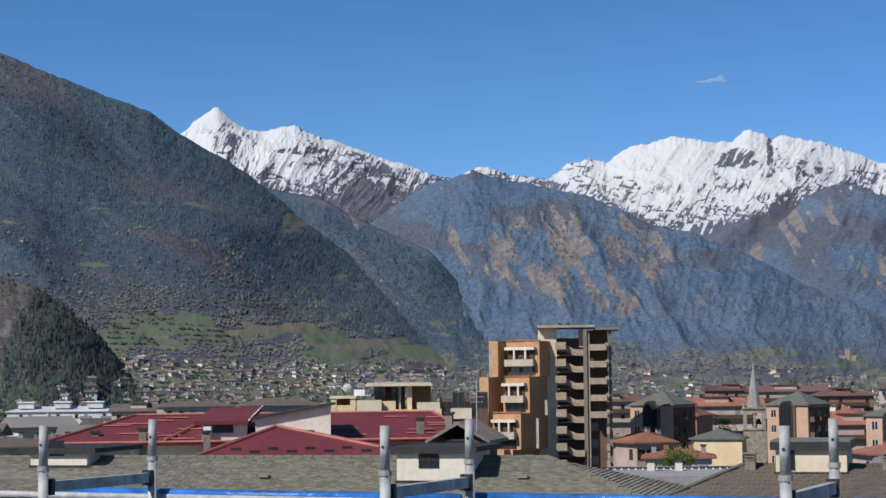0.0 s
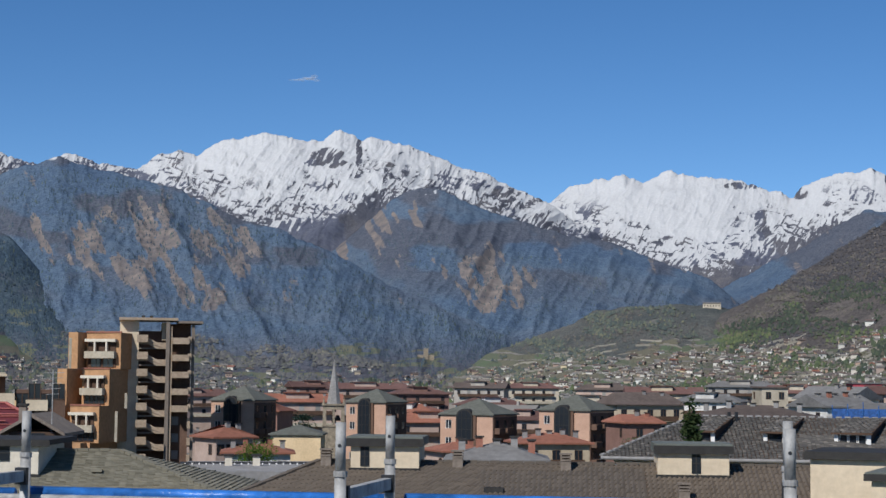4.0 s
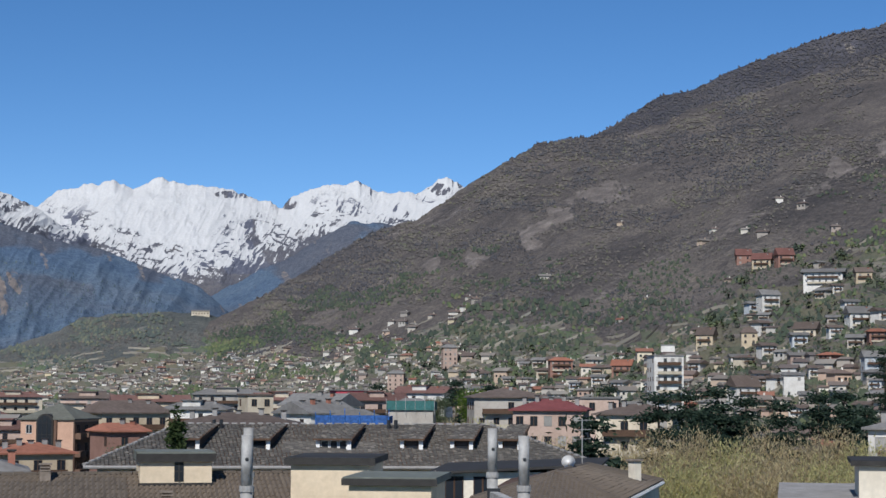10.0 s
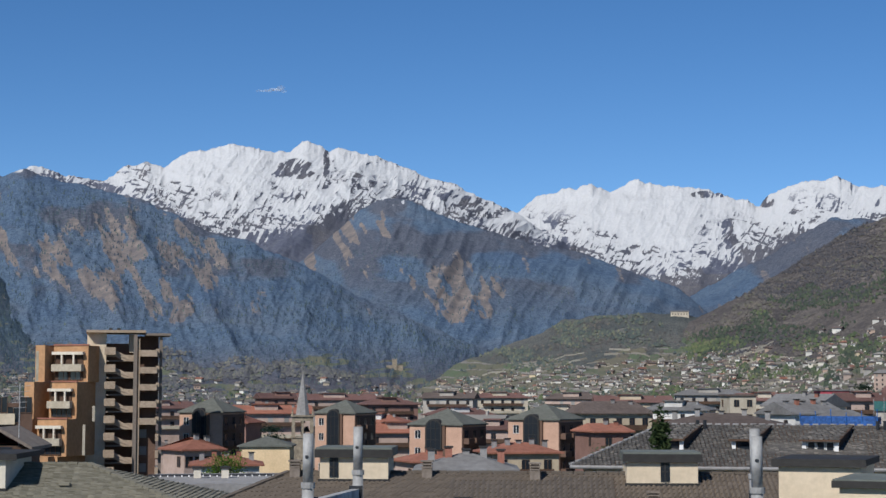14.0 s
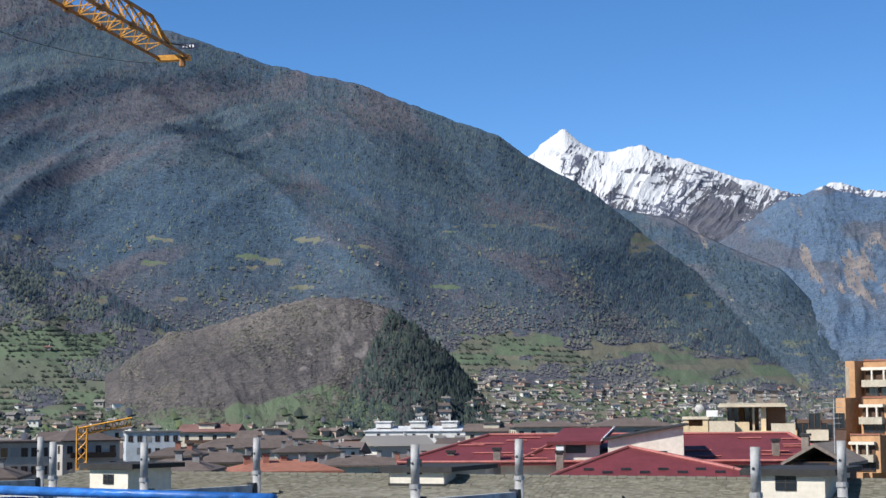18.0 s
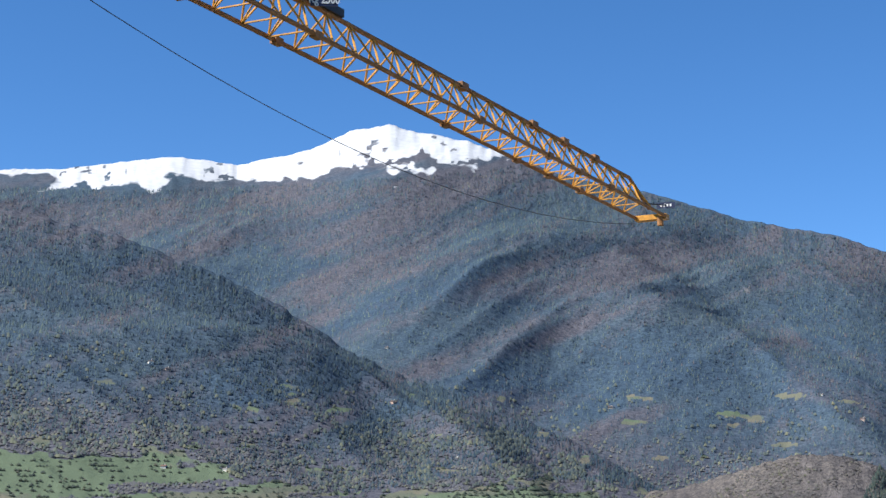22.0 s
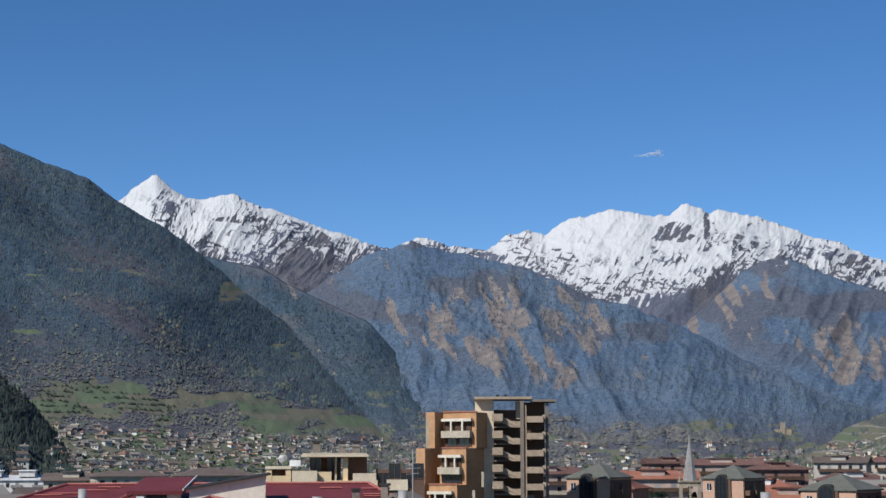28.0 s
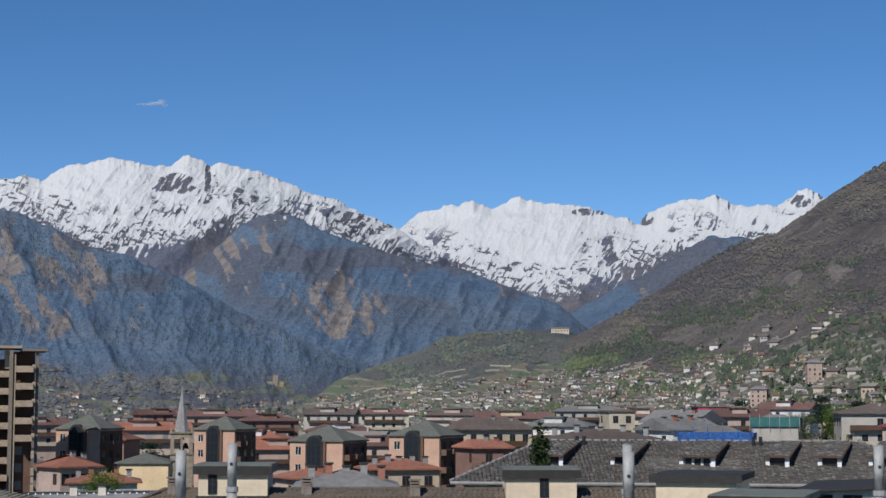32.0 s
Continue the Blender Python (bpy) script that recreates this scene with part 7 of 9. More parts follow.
netted_roof(29.3, 330, 8.5, -0.5, -0.3, weathered("teal_net", (0.04, 0.13, 0.125), 0.8, 0, 4, 1, 0.3, 0.3), "scaffold wrapped in teal netting")


# distant tower cranes
def far_crane(az, d, top_el, jib_az0, jib_az1, jib_el, mast_mat, jib_mat, label, wob=0.0):
    t = thing("tower_crane", label, "tower crane", polar(az, d))
    z = height_at(jib_el, d)
    mast_h = z + 1
    bm = bmesh.new()
    s = 0.75
    for x in (-s, s):
        for y in (-s, s):
            tube((x, y, 0), (x, y, mast_h), 0.16, 4, bm)
    k = 0.0
    while k < mast_h - 1.5:
        tube((-s, -s, k), (s, -s, k + 1.5), 0.1, 4, bm)
        tube((s, -s, k), (s, s, k + 1.5), 0.1, 4, bm)
        k += 1.5
    part("mast", bm, mast_mat, t)
    xa, xb = d * math.tan(radians(jib_az0 - az)), d * math.tan(radians(jib_az1 - az))
    bm = bmesh.new()
    tube((xa, 0, z + wob), (xb, 0, z), 0.16, 4, bm)
    tube((xa, 0.8, z + wob), (xb, 0.8, z), 0.16, 4, bm)
    tube((xa, 0.4, z + 1.0 + wob), (0, 0.4, z + 1.1), 0.16, 4, bm)
    m = int(abs(xa) / 1.2)
    for k in range(m):
        x0, x1 = xa * k / m, xa * (k + 0.5) / m
        x2 = xa * (k + 1) / m
        tube((x0, 0, z), (x1, 0.4, z + 1.05), 0.09, 4, bm)
        tube((x1, 0.4, z + 1.05), (x2, 0, z), 0.09, 4, bm)
    part("jib", bm, jib_mat, t)
    part("apex", tube((0, 0.4, z), (0, 0.4, height_at(top_el, d)), 0.35, 4, None, 0.1), jib_mat, t)
    part("counterweight", box(xb - 0.8, xb + 0.8, -0.8, 1.6, z - 1.8, z + 0.2), grey_concrete, t)
    part("cab", box(-0.9, 0.9, -1.6, -0.8, z - 1.8, z - 0.1), white_paint, t)


far_crane(-27.5, 500, 0.62, -30.1, -26.85, 0.24, crane_yellow, crane_yellow, "yellow tower crane above the far roofs")
far_crane(-38.9, 800, 0.78, -36.0, -40.1, 0.45, weathered("crane_blue", (0.10, 0.20, 0.42), 0.6), crane_rust, "tower crane with a blue mast and rusty jib")
fold = thing("folded_crane", "folded yellow building crane among the roofs", "crane", polar(-23.2, 255))
zf = height_at(-0.45, 255)
bm = bmesh.new()
for x in (-0.7, 0.7):
    for y in (0, 1.4):
        tube((x, y, 0), (x, y, zf), 0.12, 4, bm)
for k in range(int(zf / 1.4)):
    tube((-0.7, 0, k * 1.4), (0.7, 0, k * 1.4 + 1.4), 0.09, 4, bm)
    tube((0.7, 0, k * 1.4), (-0.7, 0, k * 1.4 + 1.4), 0.09, 4, bm)
part("mast", bm, crane_yellow, fold)
bm = bmesh.new()
for k in range(3):
    tube((-0.8, 0.3 * k, zf - 0.4 - 1.0 * (k == 1)), (7.0, 0.3 * k, zf + 1.1 - 1.0 * (k == 1)), 0.13, 4, bm)
for k in range(9):
    x = -0.6 + k * 0.85
    tube((x, 0, zf - 0.4 + 0.19 * (x + 0.8)), (x + 0.43, 0.3, zf - 1.4 + 0.19 * (x + 1.2)), 0.08, 4, bm)
    tube((x + 0.43, 0.3, zf - 1.4 + 0.19 * (x + 1.2)), (x + 0.85, 0, zf - 0.4 + 0.19 * (x + 1.65)), 0.08, 4, bm)
part("jib", bm, crane_yellow, fold)
pole = thing("crane_strut", "thin white leaning strut above tan roofs", "strut", polar(-30.55, 122))
part("strut", tube((-4.2, 0, 24.0), (4.6, 0.5, height_at(0.0, 122)), 0.055, 6), white_paint, pole)
part("upright", tube((-4.2, 0, 0), (-4.2, 0, 25.2), 0.06, 6), galvanised, pole)

# ---------------------------------------------------------------- the town's other houses
rng = random.Random(77)
PROTOS = []
for k, (w, dep, h, rise, hip, wall, roof, fl, bays, flat, balc) in enumerate((
        (11, 10, 9, 2.0, 4.5, W_CREAM, roof_dark, 2, 3, False, True), (14, 11, 12, 2.0, 5, W_GREY, roof_dark, 3, 4, False, True), (12, 10, 9, 2.2, 0.01, W_WHITE, roof_grey, 2, 3, False, True),
        (16, 12, 14, 1.8, 6, W_SALMON, roof_dark, 3, 4, False, False), (10, 9, 8, 2.0, 0.01, W_WHITE, roof_grey, 2, 3, False, False), (18, 11, 12, 1.6, 4, W_CREAM, roof_dark, 3, 5, False, True),
        (13, 12, 15, 0.4, 0, W_WHITE, roof_grey, 3, 4, True, True), (9, 9, 8, 1.8, 4, W_OCHRE, roof_dark, 2, 2, False, False), (12, 11, 10, 2.2, 0.01, W_SALMON, roof_dark, 2, 3, False, True),
        (20, 12, 13, 1.8, 5, W_GREY, roof_grey, 3, 5, False, False), (11, 11, 9, 1.8, 5, W_BRICK, roof_dark, 2, 3, False, False), (15, 11, 11, 2.0, 2, W_OCHRE, roof_rust, 2, 4, False, True))):
    names = {id(W_CREAM): "cream", id(W_GREY): "grey", id(W_WHITE): "white", id(W_SALMON): "salmon", id(W_OCHRE): "ochre", id(W_BRICK): "brick red"}
    rn = {id(roof_dark): "dark brown", id(roof_grey): "grey", id(roof_rust): "terracotta"}
    label = "%s town house with a %s %s roof" % (names[id(wall)], rn[id(roof)], "flat" if flat else "gabled" if hip < 0.1 else "hipped")
    t = plain_house("town_house", label, "house", polar(150 + k * 8, 120, 0, 0), w, dep, h, rise, hip, wall, roof, fl, bays, 1.0, "town houses", balc, seed=k, flat=flat, chim=0 if flat else 1)
    PROTOS.append((t, w, h + rise))
PLACED = [(d * math.sin(radians(a)), d * math.cos(radians(a)), r) for a, d, r in KNOWN]


def free(x, y, r):
    p = np.array(PLACED)
    return bool(((x - p[:, 0]) ** 2 + (y - p[:, 1]) ** 2 > (r + p[:, 2]) ** 2).all())


count = 0
for _ in range(6000):
    if count >= 185:
        break
    az = rng.uniform(-43, 47)
    d = 190 + 900 * rng.random() ** 0.85
    if (az < -24 and d > 700) or (az > 34.5 and d < 430) or (az > 28 and d < 200) or (14 < az < 21 and d < 420) or (-15.5 < az < -8.5 and 300 < d < 620):
        continue
    z = float(ground_height(az, d)[0])
    if z > (45 if az < 27 else 9) or (-23 < az < -9 and d > 900):
        continue
    k = rng.randrange(len(PROTOS))
    t, w, h = PROTOS[k]
    x, y = d * math.sin(radians(az)), d * math.cos(radians(az))
    lift = (rng.uniform(0, 5) if d < 420 else rng.uniform(0, 7)) if z < 1 else 0
    top_el = math.degrees(math.atan((z + h + lift - EYE_Z) / d))
    if z < 1 and top_el > -0.35 - 180 / d:
        continue
    if not free(x, y, w * 0.62):
        continue
    PLACED.append((x, y, w * 0.62))
    m = polar(az, d, z + lift - 0.7, rng.choice((-62, -25, -12, 5, 14, 24, 32, 60)))
    c = copy_thing(t, m)
    if lift > 0.5:
        # taller ones stand on a plain lower storey
        shared("ground_storey", t.children[0].data, c, pose(0, 0, -lift - 2) @ Matrix.Diagonal((1.002, 1.0, 0.75, 1)))
    count += 1
for t, w, h in PROTOS:
    for o in (*t.children_recursive, t):
        bpy.data.objects.remove(o)


# ---------------------------------------------------------------- hillside and village houses
def villages(name, label, spots, seed):
    """Small far houses, too many to count: walls, roofs and window openings in one mesh."""
    rg = random.Random(seed)
    verts, faces, mats = [], [], []
    for x, y, z, w, dep, h, turn in spots:
        c, s = math.cos(turn), math.sin(turn)

        def add(pts, fs, mi):
            n = len(verts)
            verts.extend((x + px * c - py * s, y + px * s + py * c, z + pz) for px, py, pz in pts)
            faces.extend(tuple(n + i for i in f) for f in fs)
            mats.extend([mi] * len(fs))
        a, b = w / 2, dep / 2
        add([(-a, -b, -3), (a, -b, -3), (a, b, -3), (-a, b, -3), (-a, -b, h), (a, -b, h), (a, b, h), (-a, b, h)], [(0, 1, 5, 4), (1, 2, 6, 5), (2, 3, 7, 6), (3, 0, 4, 7)], 0)
        o, r = 0.11 * w, dep * rg.uniform(0.22, 0.34)
        hip = rg.choice((0.0, 0.0, b * 0.8))
        add([(-a - o, -b - o, h - 0.1), (a + o, -b - o, h - 0.1), (a + o, b + o, h - 0.1), (-a - o, b + o, h - 0.1), (-a - o + hip, 0, h + r), (a + o - hip, 0, h + r)],
            [(0, 1, 5, 4), (2, 3, 4, 5), (1, 2, 5), (3, 0, 4), (3, 2, 1, 0)], 1 if rg.random() < 0.93 else 2)
        for k in range(int(w / 3)):
            for f in range(int(h / 2.9)):
                u, zz = -a + 1.3 + k * 2.9, 0.9 + f * 2.9
                for q in (-b - 0.06,):
                    add([(u, q, zz), (u + 1.2, q, zz), (u + 1.2, q, zz + 1.3), (u, q, zz + 1.3), (u, q + 0.2, zz), (u + 1.2, q + 0.2, zz), (u + 1.2, q + 0.2, zz + 1.3), (u, q + 0.2, zz + 1.3)],
                        [(0, 1, 2, 3), (1, 5, 6, 2), (4, 0, 3, 7), (3, 2, 6, 7)], 3)
        add([(a * 0.3, -0.3, h), (a * 0.3 + 0.6, -0.3, h), (a * 0.3 + 0.6, 0.3, h), (a * 0.3, 0.3, h), (a * 0.3, -0.3, h + r + 0.9), (a * 0.3 + 0.6, -0.3, h + r + 0.9), (a * 0.3 + 0.6, 0.3, h + r + 0.9), (a * 0.3, 0.3, h + r + 0.9)],
            [(0, 1, 5, 4), (1, 2, 6, 5), (2, 3, 7, 6), (3, 0, 4, 7), (4, 5, 6, 7)], 0)
    me = bpy.data.meshes.new(name)
    me.from_pydata(verts, [], faces)
    for m in (village_wall, village_roof, village_roof_red, glass):
        me.materials.append(m)
    me.polygons.foreach_set("material_index", mats)
    return tagged(new(name, me), label, "houses", kind="stuff")


village_wall = island_material("village_walls", ((0.0, (0.66, 0.64, 0.60)), (0.3, (0.50, 0.47, 0.43)), (0.55, (0.30, 0.27, 0.25)), (0.7, (0.44, 0.31, 0.25)), (0.82, (0.42, 0.34, 0.27)), (0.9, (0.55, 0.47, 0.33)), (0.94, (0.68, 0.67, 0.64)), (1.0, (0.76, 0.75, 0.72))))
village_roof = island_material("village_roofs", ((0.0, (0.085, 0.068, 0.064)), (0.4, (0.13, 0.10, 0.092)), (0.7, (0.16, 0.145, 0.135)), (1.0, (0.25, 0.235, 0.22))))
village_roof_red = island_material("village_red_roofs", ((0.0, (0.19, 0.078, 0.055)), (0.5, (0.23, 0.115, 0.085)), (1.0, (0.15, 0.088, 0.072))))


def village_spots(n, azs, els, size, seed, accept=None, spread=1.0):
    """Scatter houses by heading and height on the slopes that face the town."""
    rg = random.Random(seed)
    out, tries = [], 0
    d_grid = np.linspace(380, 2600, 560)
    while len(out) < n and tries < n * 12:
        tries += 1
        az, el = rg.uniform(*azs), els[0] + (els[1] - els[0]) * rg.random() ** spread
        if accept and not accept(az, el, rg):
            continue
        zz = ground_height(np.full_like(d_grid, az), d_grid)
        hit = np.nonzero(zz >= EYE_Z + d_grid * math.tan(radians(el)))[0]
        if not len(hit):
            d, z = EYE_Z / max(0.006, math.tan(radians(max(0.35, -el)))), 0.0
            d = min(d, 2300)
            z = float(ground_height(az, d)[0])
        else:
            d, z = float(d_grid[hit[0]]), float(zz[hit[0]])
        x, y = d * math.sin(radians(az)), d * math.cos(radians(az))
        w = size * rg.uniform(0.7, 1.4) * min(1.0, 0.35 + d / 2400)
        if not free(x, y, w * 0.55):
            continue
        PLACED.append((x, y, w * 0.5))
        out.append((x, y, z, w, w * rg.uniform(0.7, 0.95), rg.choice((2.6, 3.4, 4, 5.5)) * w / 11, -radians(az) + radians(rg.uniform(-45, 45))))
    return out


# houses near enough to tell apart stand singly up the right-hand slope
HILL = []
for k, (w, dep, h, rise, hip, wall, roof, fl, bays, balc) in enumerate(((11, 9, 6.5, 2.0, 0.01, W_WHITE, roof_grey, 2, 3, True), (12, 9, 6.5, 1.8, 4, W_CREAM, roof_dark, 2, 3, True), (10, 9, 7, 2.0, 0.01, W_WHITE, roof_dark, 2, 3, True),
                                                                     (13, 9, 6.2, 1.6, 4, W_GREY, roof_grey, 2, 3, False), (9, 8, 6.5, 1.9, 0.01, W_WHITE, roof_dark, 2, 2, True), (11, 9, 6.5, 1.8, 3, W_BRICK, roof_rust, 2, 3, True),
                                                                     (10, 8, 6.0, 2.2, 0.01, W_GREY, roof_grey, 2, 3, True), (9, 8, 7, 1.6, 0.01, W_BLUE, roof_grey, 2, 2, True))):
    label = "hillside house with %s walls and a %s roof" % ({id(W_WHITE): "white", id(W_CREAM): "cream", id(W_GREY): "grey", id(W_OCHRE): "ochre", id(W_BRICK): "brick red", id(W_SALMON): "salmon", id(W_BLUE): "pale blue"}[id(wall)],
                                                          {id(roof_grey): "grey slate", id(roof_dark): "dark brown", id(roof_rust): "terracotta"}[id(roof)])
    HILL.append(plain_house("hillside_house", label, "house", polar(150 + k * 8, 200), w, dep, h, rise, hip, wall, roof, fl, bays, 1.3, "hillside houses", balc, seed=k + 30, chim=1))


roof_wine = weathered("red_brown_tile_roof", (0.135, 0.062, 0.052), 0.85, 0, 1.5, 0.2, 0.22, 0.3)
white_tall = window_mesh(1.1, 1.5, white_paint, glass)
for az, el, wide, high, rise, hip, wall, roof, turn, balc, label in (
        (42.7, 3.45, 1.45, 0.50, 0.14, 0.01, W_WHITE, roof_grey, -6, True, "long white guest house with rows of dark balconies"),
        (44.0, 3.55, 0.60, 0.36, 0.16, 0.01, W_OCHRE, roof_dark, 12, True, "orange chalet with a broad eave"),
        (41.05, 2.65, 0.72, 0.60, 0.18, 0.01, W_WHITE, roof_grey, 25, True, "white three-storey house with a dark gable roof"),
        (40.75, 4.0, 0.70, 0.36, 0.22, 0.01, W_OCHRE, roof_wine, -10, True, "yellow chalet under a wide red-brown roof"),
        (41.55, 4.15, 0.62, 0.34, 0.24, 0.01, W_BRICK, roof_wine, 20, True, "dark timber chalet with a red-brown roof"),
        (40.2, 4.2, 0.55, 0.30, 0.22, 0.01, W_BRICK, roof_wine, 8, False, "timber chalet with a red-brown roof"),
        (42.1, 1.75, 0.85, 0.36, 0.24, 0.01, W_CREAM, roof_dark, -18, True, "brown chalet with a wide dark roof"),
        (40.35, 1.5, 0.60, 0.52, 0.18, 2.0, W_OCHRE, roof_dark, 6, False, "apricot villa with a hipped roof"),
        (38.9, 1.45, 0.66, 0.48, 0.26, 0.01, W_OCHRE, roof_dark, -20, True, "tan chalet with timber balconies"),
        (41.75, -0.15, 0.76, 0.80, 0.10, 0.01, W_WHITE, roof_grey, 4, False, "tall white house with a shallow roof"),
        (44.3, 0.45, 0.78, 0.80, 0.20, 0.01, W_BLUE, roof_grey, 15, True, "pale blue house with a grey gable roof"),
        (40.3, -0.3, 1.0, 0.55, 0.36, 0.01, W_WHITE, roof_dark, 30, True, "large white house under a steep brown gable"),
        (45.3, 1.2, 1.0, 0.50, 0.26, 0.01, W_WHITE, roof_grey, -14, True, "white villa with a broad grey roof"),
        (43.9, 2.2, 0.9, 0.40, 0.24, 0.01, W_WHITE, roof_grey, 18, True, "white chalet with a grey roof"),
        (34.25, 0.55, 0.86, 0.55, 0.10, 1.5, W_BRICK, roof_rust, 8, True, "brick red apartment house with balconies"),
        (30.6, 0.75, 0.55, 0.80, 0.10, 1.5, W_SALMON, roof_grey, 12, False, "tall salmon house on the slope"),
        (28.8, 0.05, 0.62, 0.60, 0.10, 1.5, W_SALMON, roof_grey, -8, False, "pink house with a shallow roof"),
        (36.2, 0.6, 0.75, 0.30, 0.20, 0.01, W_BRICK, roof_rust, -12, True, "low red-roofed house with a terrace")):
    d, z = spot(az, el)
    w, h = d * radians(wide) * 0.86, d * radians(high) * 0.86
    n = max(1, round(h / 2.9))
    plain_house("hillside_house", label, "house", polar(az, d, z, turn), w, w * 0.75, h, d * radians(rise), hip if hip < 1 else w * 0.3, wall, roof, n, max(2, int(w / 3.2)), w * 0.07, "", balc, white_tall if wall is W_WHITE else None, 1, int(az * 10))
    KNOWN.append((az, d, w * 0.6))
    PLACED.append((d * math.sin(radians(az)), d * math.cos(radians(az)), w * 0.6))


def hill_zone(az, el, rg):
    lim = 0.9 + 3.3 * max(0.0, min(1.0, (az - 38) / 3.0)) + 1.6 * max(0.0, min(1.0, (az - 44) / 2))
    return el < lim and rg.random() < (1.0 if el < 1.2 else 0.75)


for x, y, z, w, dep, h, turn in village_spots(84, (29.5, 46.5), (-0.9, 5.6), 8.5, 501, hill_zone, 1.5):
    k = rng.randrange(len(HILL))
    copy_thing(HILL[k], Matrix.Translation((x, y, z - 0.6)) @ Matrix.Rotation(turn, 4, "Z") @ Matrix.Scale(rng.uniform(0.5, 0.82), 4))
for t in HILL:
    for o in (*t.children_recursive, t):
        bpy.data.objects.remove(o)

villages("village_valley_west", "village of small pale houses at the mountain's foot", village_spots(400, (-10.5, 2.5), (-0.75, 0.95), 5.6, 502, lambda a, e, r: e < 0.95 - 0.04 * (a + 10) and r.random() < 0.9), 1)
villages("village_valley_north", "scattered houses along the valley floor", village_spots(260, (2.0, 16.0), (-0.75, 0.45), 6.0, 503, lambda a, e, r: r.random() < (0.9 if e < -0.2 else 0.3)), 2)
villages("village_terraced_hill", "dense small houses below the terraced hill", village_spots(640, (14.5, 31.0), (-0.7, 1.7), 4.7, 504, lambda a, e, r: e < 0.25 + 0.10 * (a - 14) and r.random() < 1.05 - 0.35 * max(e, 0)), 3)
villages("village_left_slope", "houses at the foot of the wooded slope", village_spots(200, (-42, -10.5), (-0.9, 0.2), 6.5, 505, lambda a, e, r: not (-22 < a < -12.5 and e > -0.5) and r.random() < (0.95 if e < -0.45 else 0.35)), 4)
villages("hamlet_high", "hamlets high on the scrubby hillside", village_spots(34, (26, 46), (1.2, 6.5), 6.5, 506, lambda a, e, r: abs(e - (1.9 + 0.27 * (a - 28))) < 0.35 or r.random() < 0.06), 5)
villages("hamlet_forest", "scattered farmsteads on the wooded mountain", village_spots(16, (-42, 0), (0.8, 8), 3.6, 507, lambda a, e, r: e < 12 + (a + 20) * -0.3 and not (-23 < a < -9 and e < 4.2)), 6)

villages("village_lower_hill", "close-set houses with brown roofs at the hillside's foot", village_spots(150, (28, 46.5), (-0.75, 1.1), 8.5, 508, None, 1.4), 7)


# crowded apartment blocks of the town's middle distance
def town_blocks(n, az0, az1, d0, d1, seed):
    rg = random.Random(seed)
    out = []
    for _ in range(n * 14):
        if len(out) >= n:
            break
        az, d, w = rg.uniform(az0, az1), rg.uniform(d0, d1), rg.uniform(10, 19)
        x, y = d * math.sin(radians(az)), d * math.cos(radians(az))
        if not free(x, y, w * 0.6):
            continue
        PLACED.append((x, y, w * 0.6))
        out.append((x, y, 0.0, w, w * rg.uniform(0.6, 0.8), EYE_Z - 2.5 + d * math.tan(radians(rg.uniform(-1.25, -0.72))), -radians(az) + radians(rg.uniform(-35, 35))))
    return out


villages("town_quarter", "crowded apartment blocks with low brown roofs", town_blocks(80, 4.5, 27, 430, 820, 91) + town_blocks(50, -31, -7, 430, 800, 92) + town_blocks(30, 27, 36, 400, 620, 93), 8)

# castle keep on the valley's far side, and the long house on the terraced hill
dk, zk = spot(13.05, 0.70)
keep = thing("castle", "small ruined castle keep on a hillock", "castle", polar(13.05, dk, zk))
part("keep", box(-3.2, 3.2, 0, 6, -4, 13), stone_wall, keep)
part("wall", box(-11, 11, 2, 9, -4, 5.5), stone_wall, keep)
for k in range(4):
    part("merlon", box(-3.2 + k * 1.75, -2.1 + k * 1.75, 0, 0.9, 13.003, 14.2), stone_wall, keep)
dd, zz = spot(22.4, 2.42)
lh = thing("long_house", "long pale house on top of the terraced hill", "house", polar(22.4, dd, zz))
part("wall", box(-10, 10, 0, 8, -3, 5.5), W_CREAM, lh)
part("roof", hip_roof(20, 8, 5.7, 1.4, 0.5, 0.01), roof_grey, lh)
for k in range(6):
    shared("window", WIN_DARK, lh, pose(-8 + k * 3.2, 0, 2.2))

# ---------------------------------------------------------------- woods, scrub and garden trees
def template_conifer(n=4):
    """A slender closed spire."""
    v = [(0, 0, 1)] + [(math.cos(k * math.tau / n) * 0.24, math.sin(k * math.tau / n) * 0.24, 0.05) for k in range(n)]
    return np.array(v), [(0, 1 + k, 1 + (k + 1) % n) for k in range(n)]


def template_dome(seed, n=5):
    """A rounded, uneven crown."""
    rg = random.Random(seed)
    v = [(rg.uniform(-0.08, 0.08), rg.uniform(-0.08, 0.08), 1)]
    for r, z, o in ((0.36, 0.72, 0.0), (0.46, 0.2, 0.5)):
        v += [(math.cos((k + o) * math.tau / n) * r * rg.uniform(0.8, 1.2), math.sin((k + o) * math.tau / n) * r * rg.uniform(0.8, 1.2), z * rg.uniform(0.85, 1.1)) for k in range(n)]
    f = [(0, 1 + k, 1 + (k + 1) % n) for k in range(n)]
    for k in range(n):
        f += [(1 + k, 1 + n + k, 1 + (k + 1) % n), (1 + (k + 1) % n, 1 + n + k, 1 + n + (k + 1) % n)]
    return np.array(v), f


def template_bush(n=5):
    """A low rounded bush."""
    v = [(0.06, 0, 1)] + [(math.cos(k * math.tau / n) * 0.5, math.sin(k * math.tau / n) * 0.5, 0.22 + 0.1 * (k % 2)) for k in range(n)]
    return np.array(v), [(0, 1 + k, 1 + (k + 1) % n) for k in range(n)]


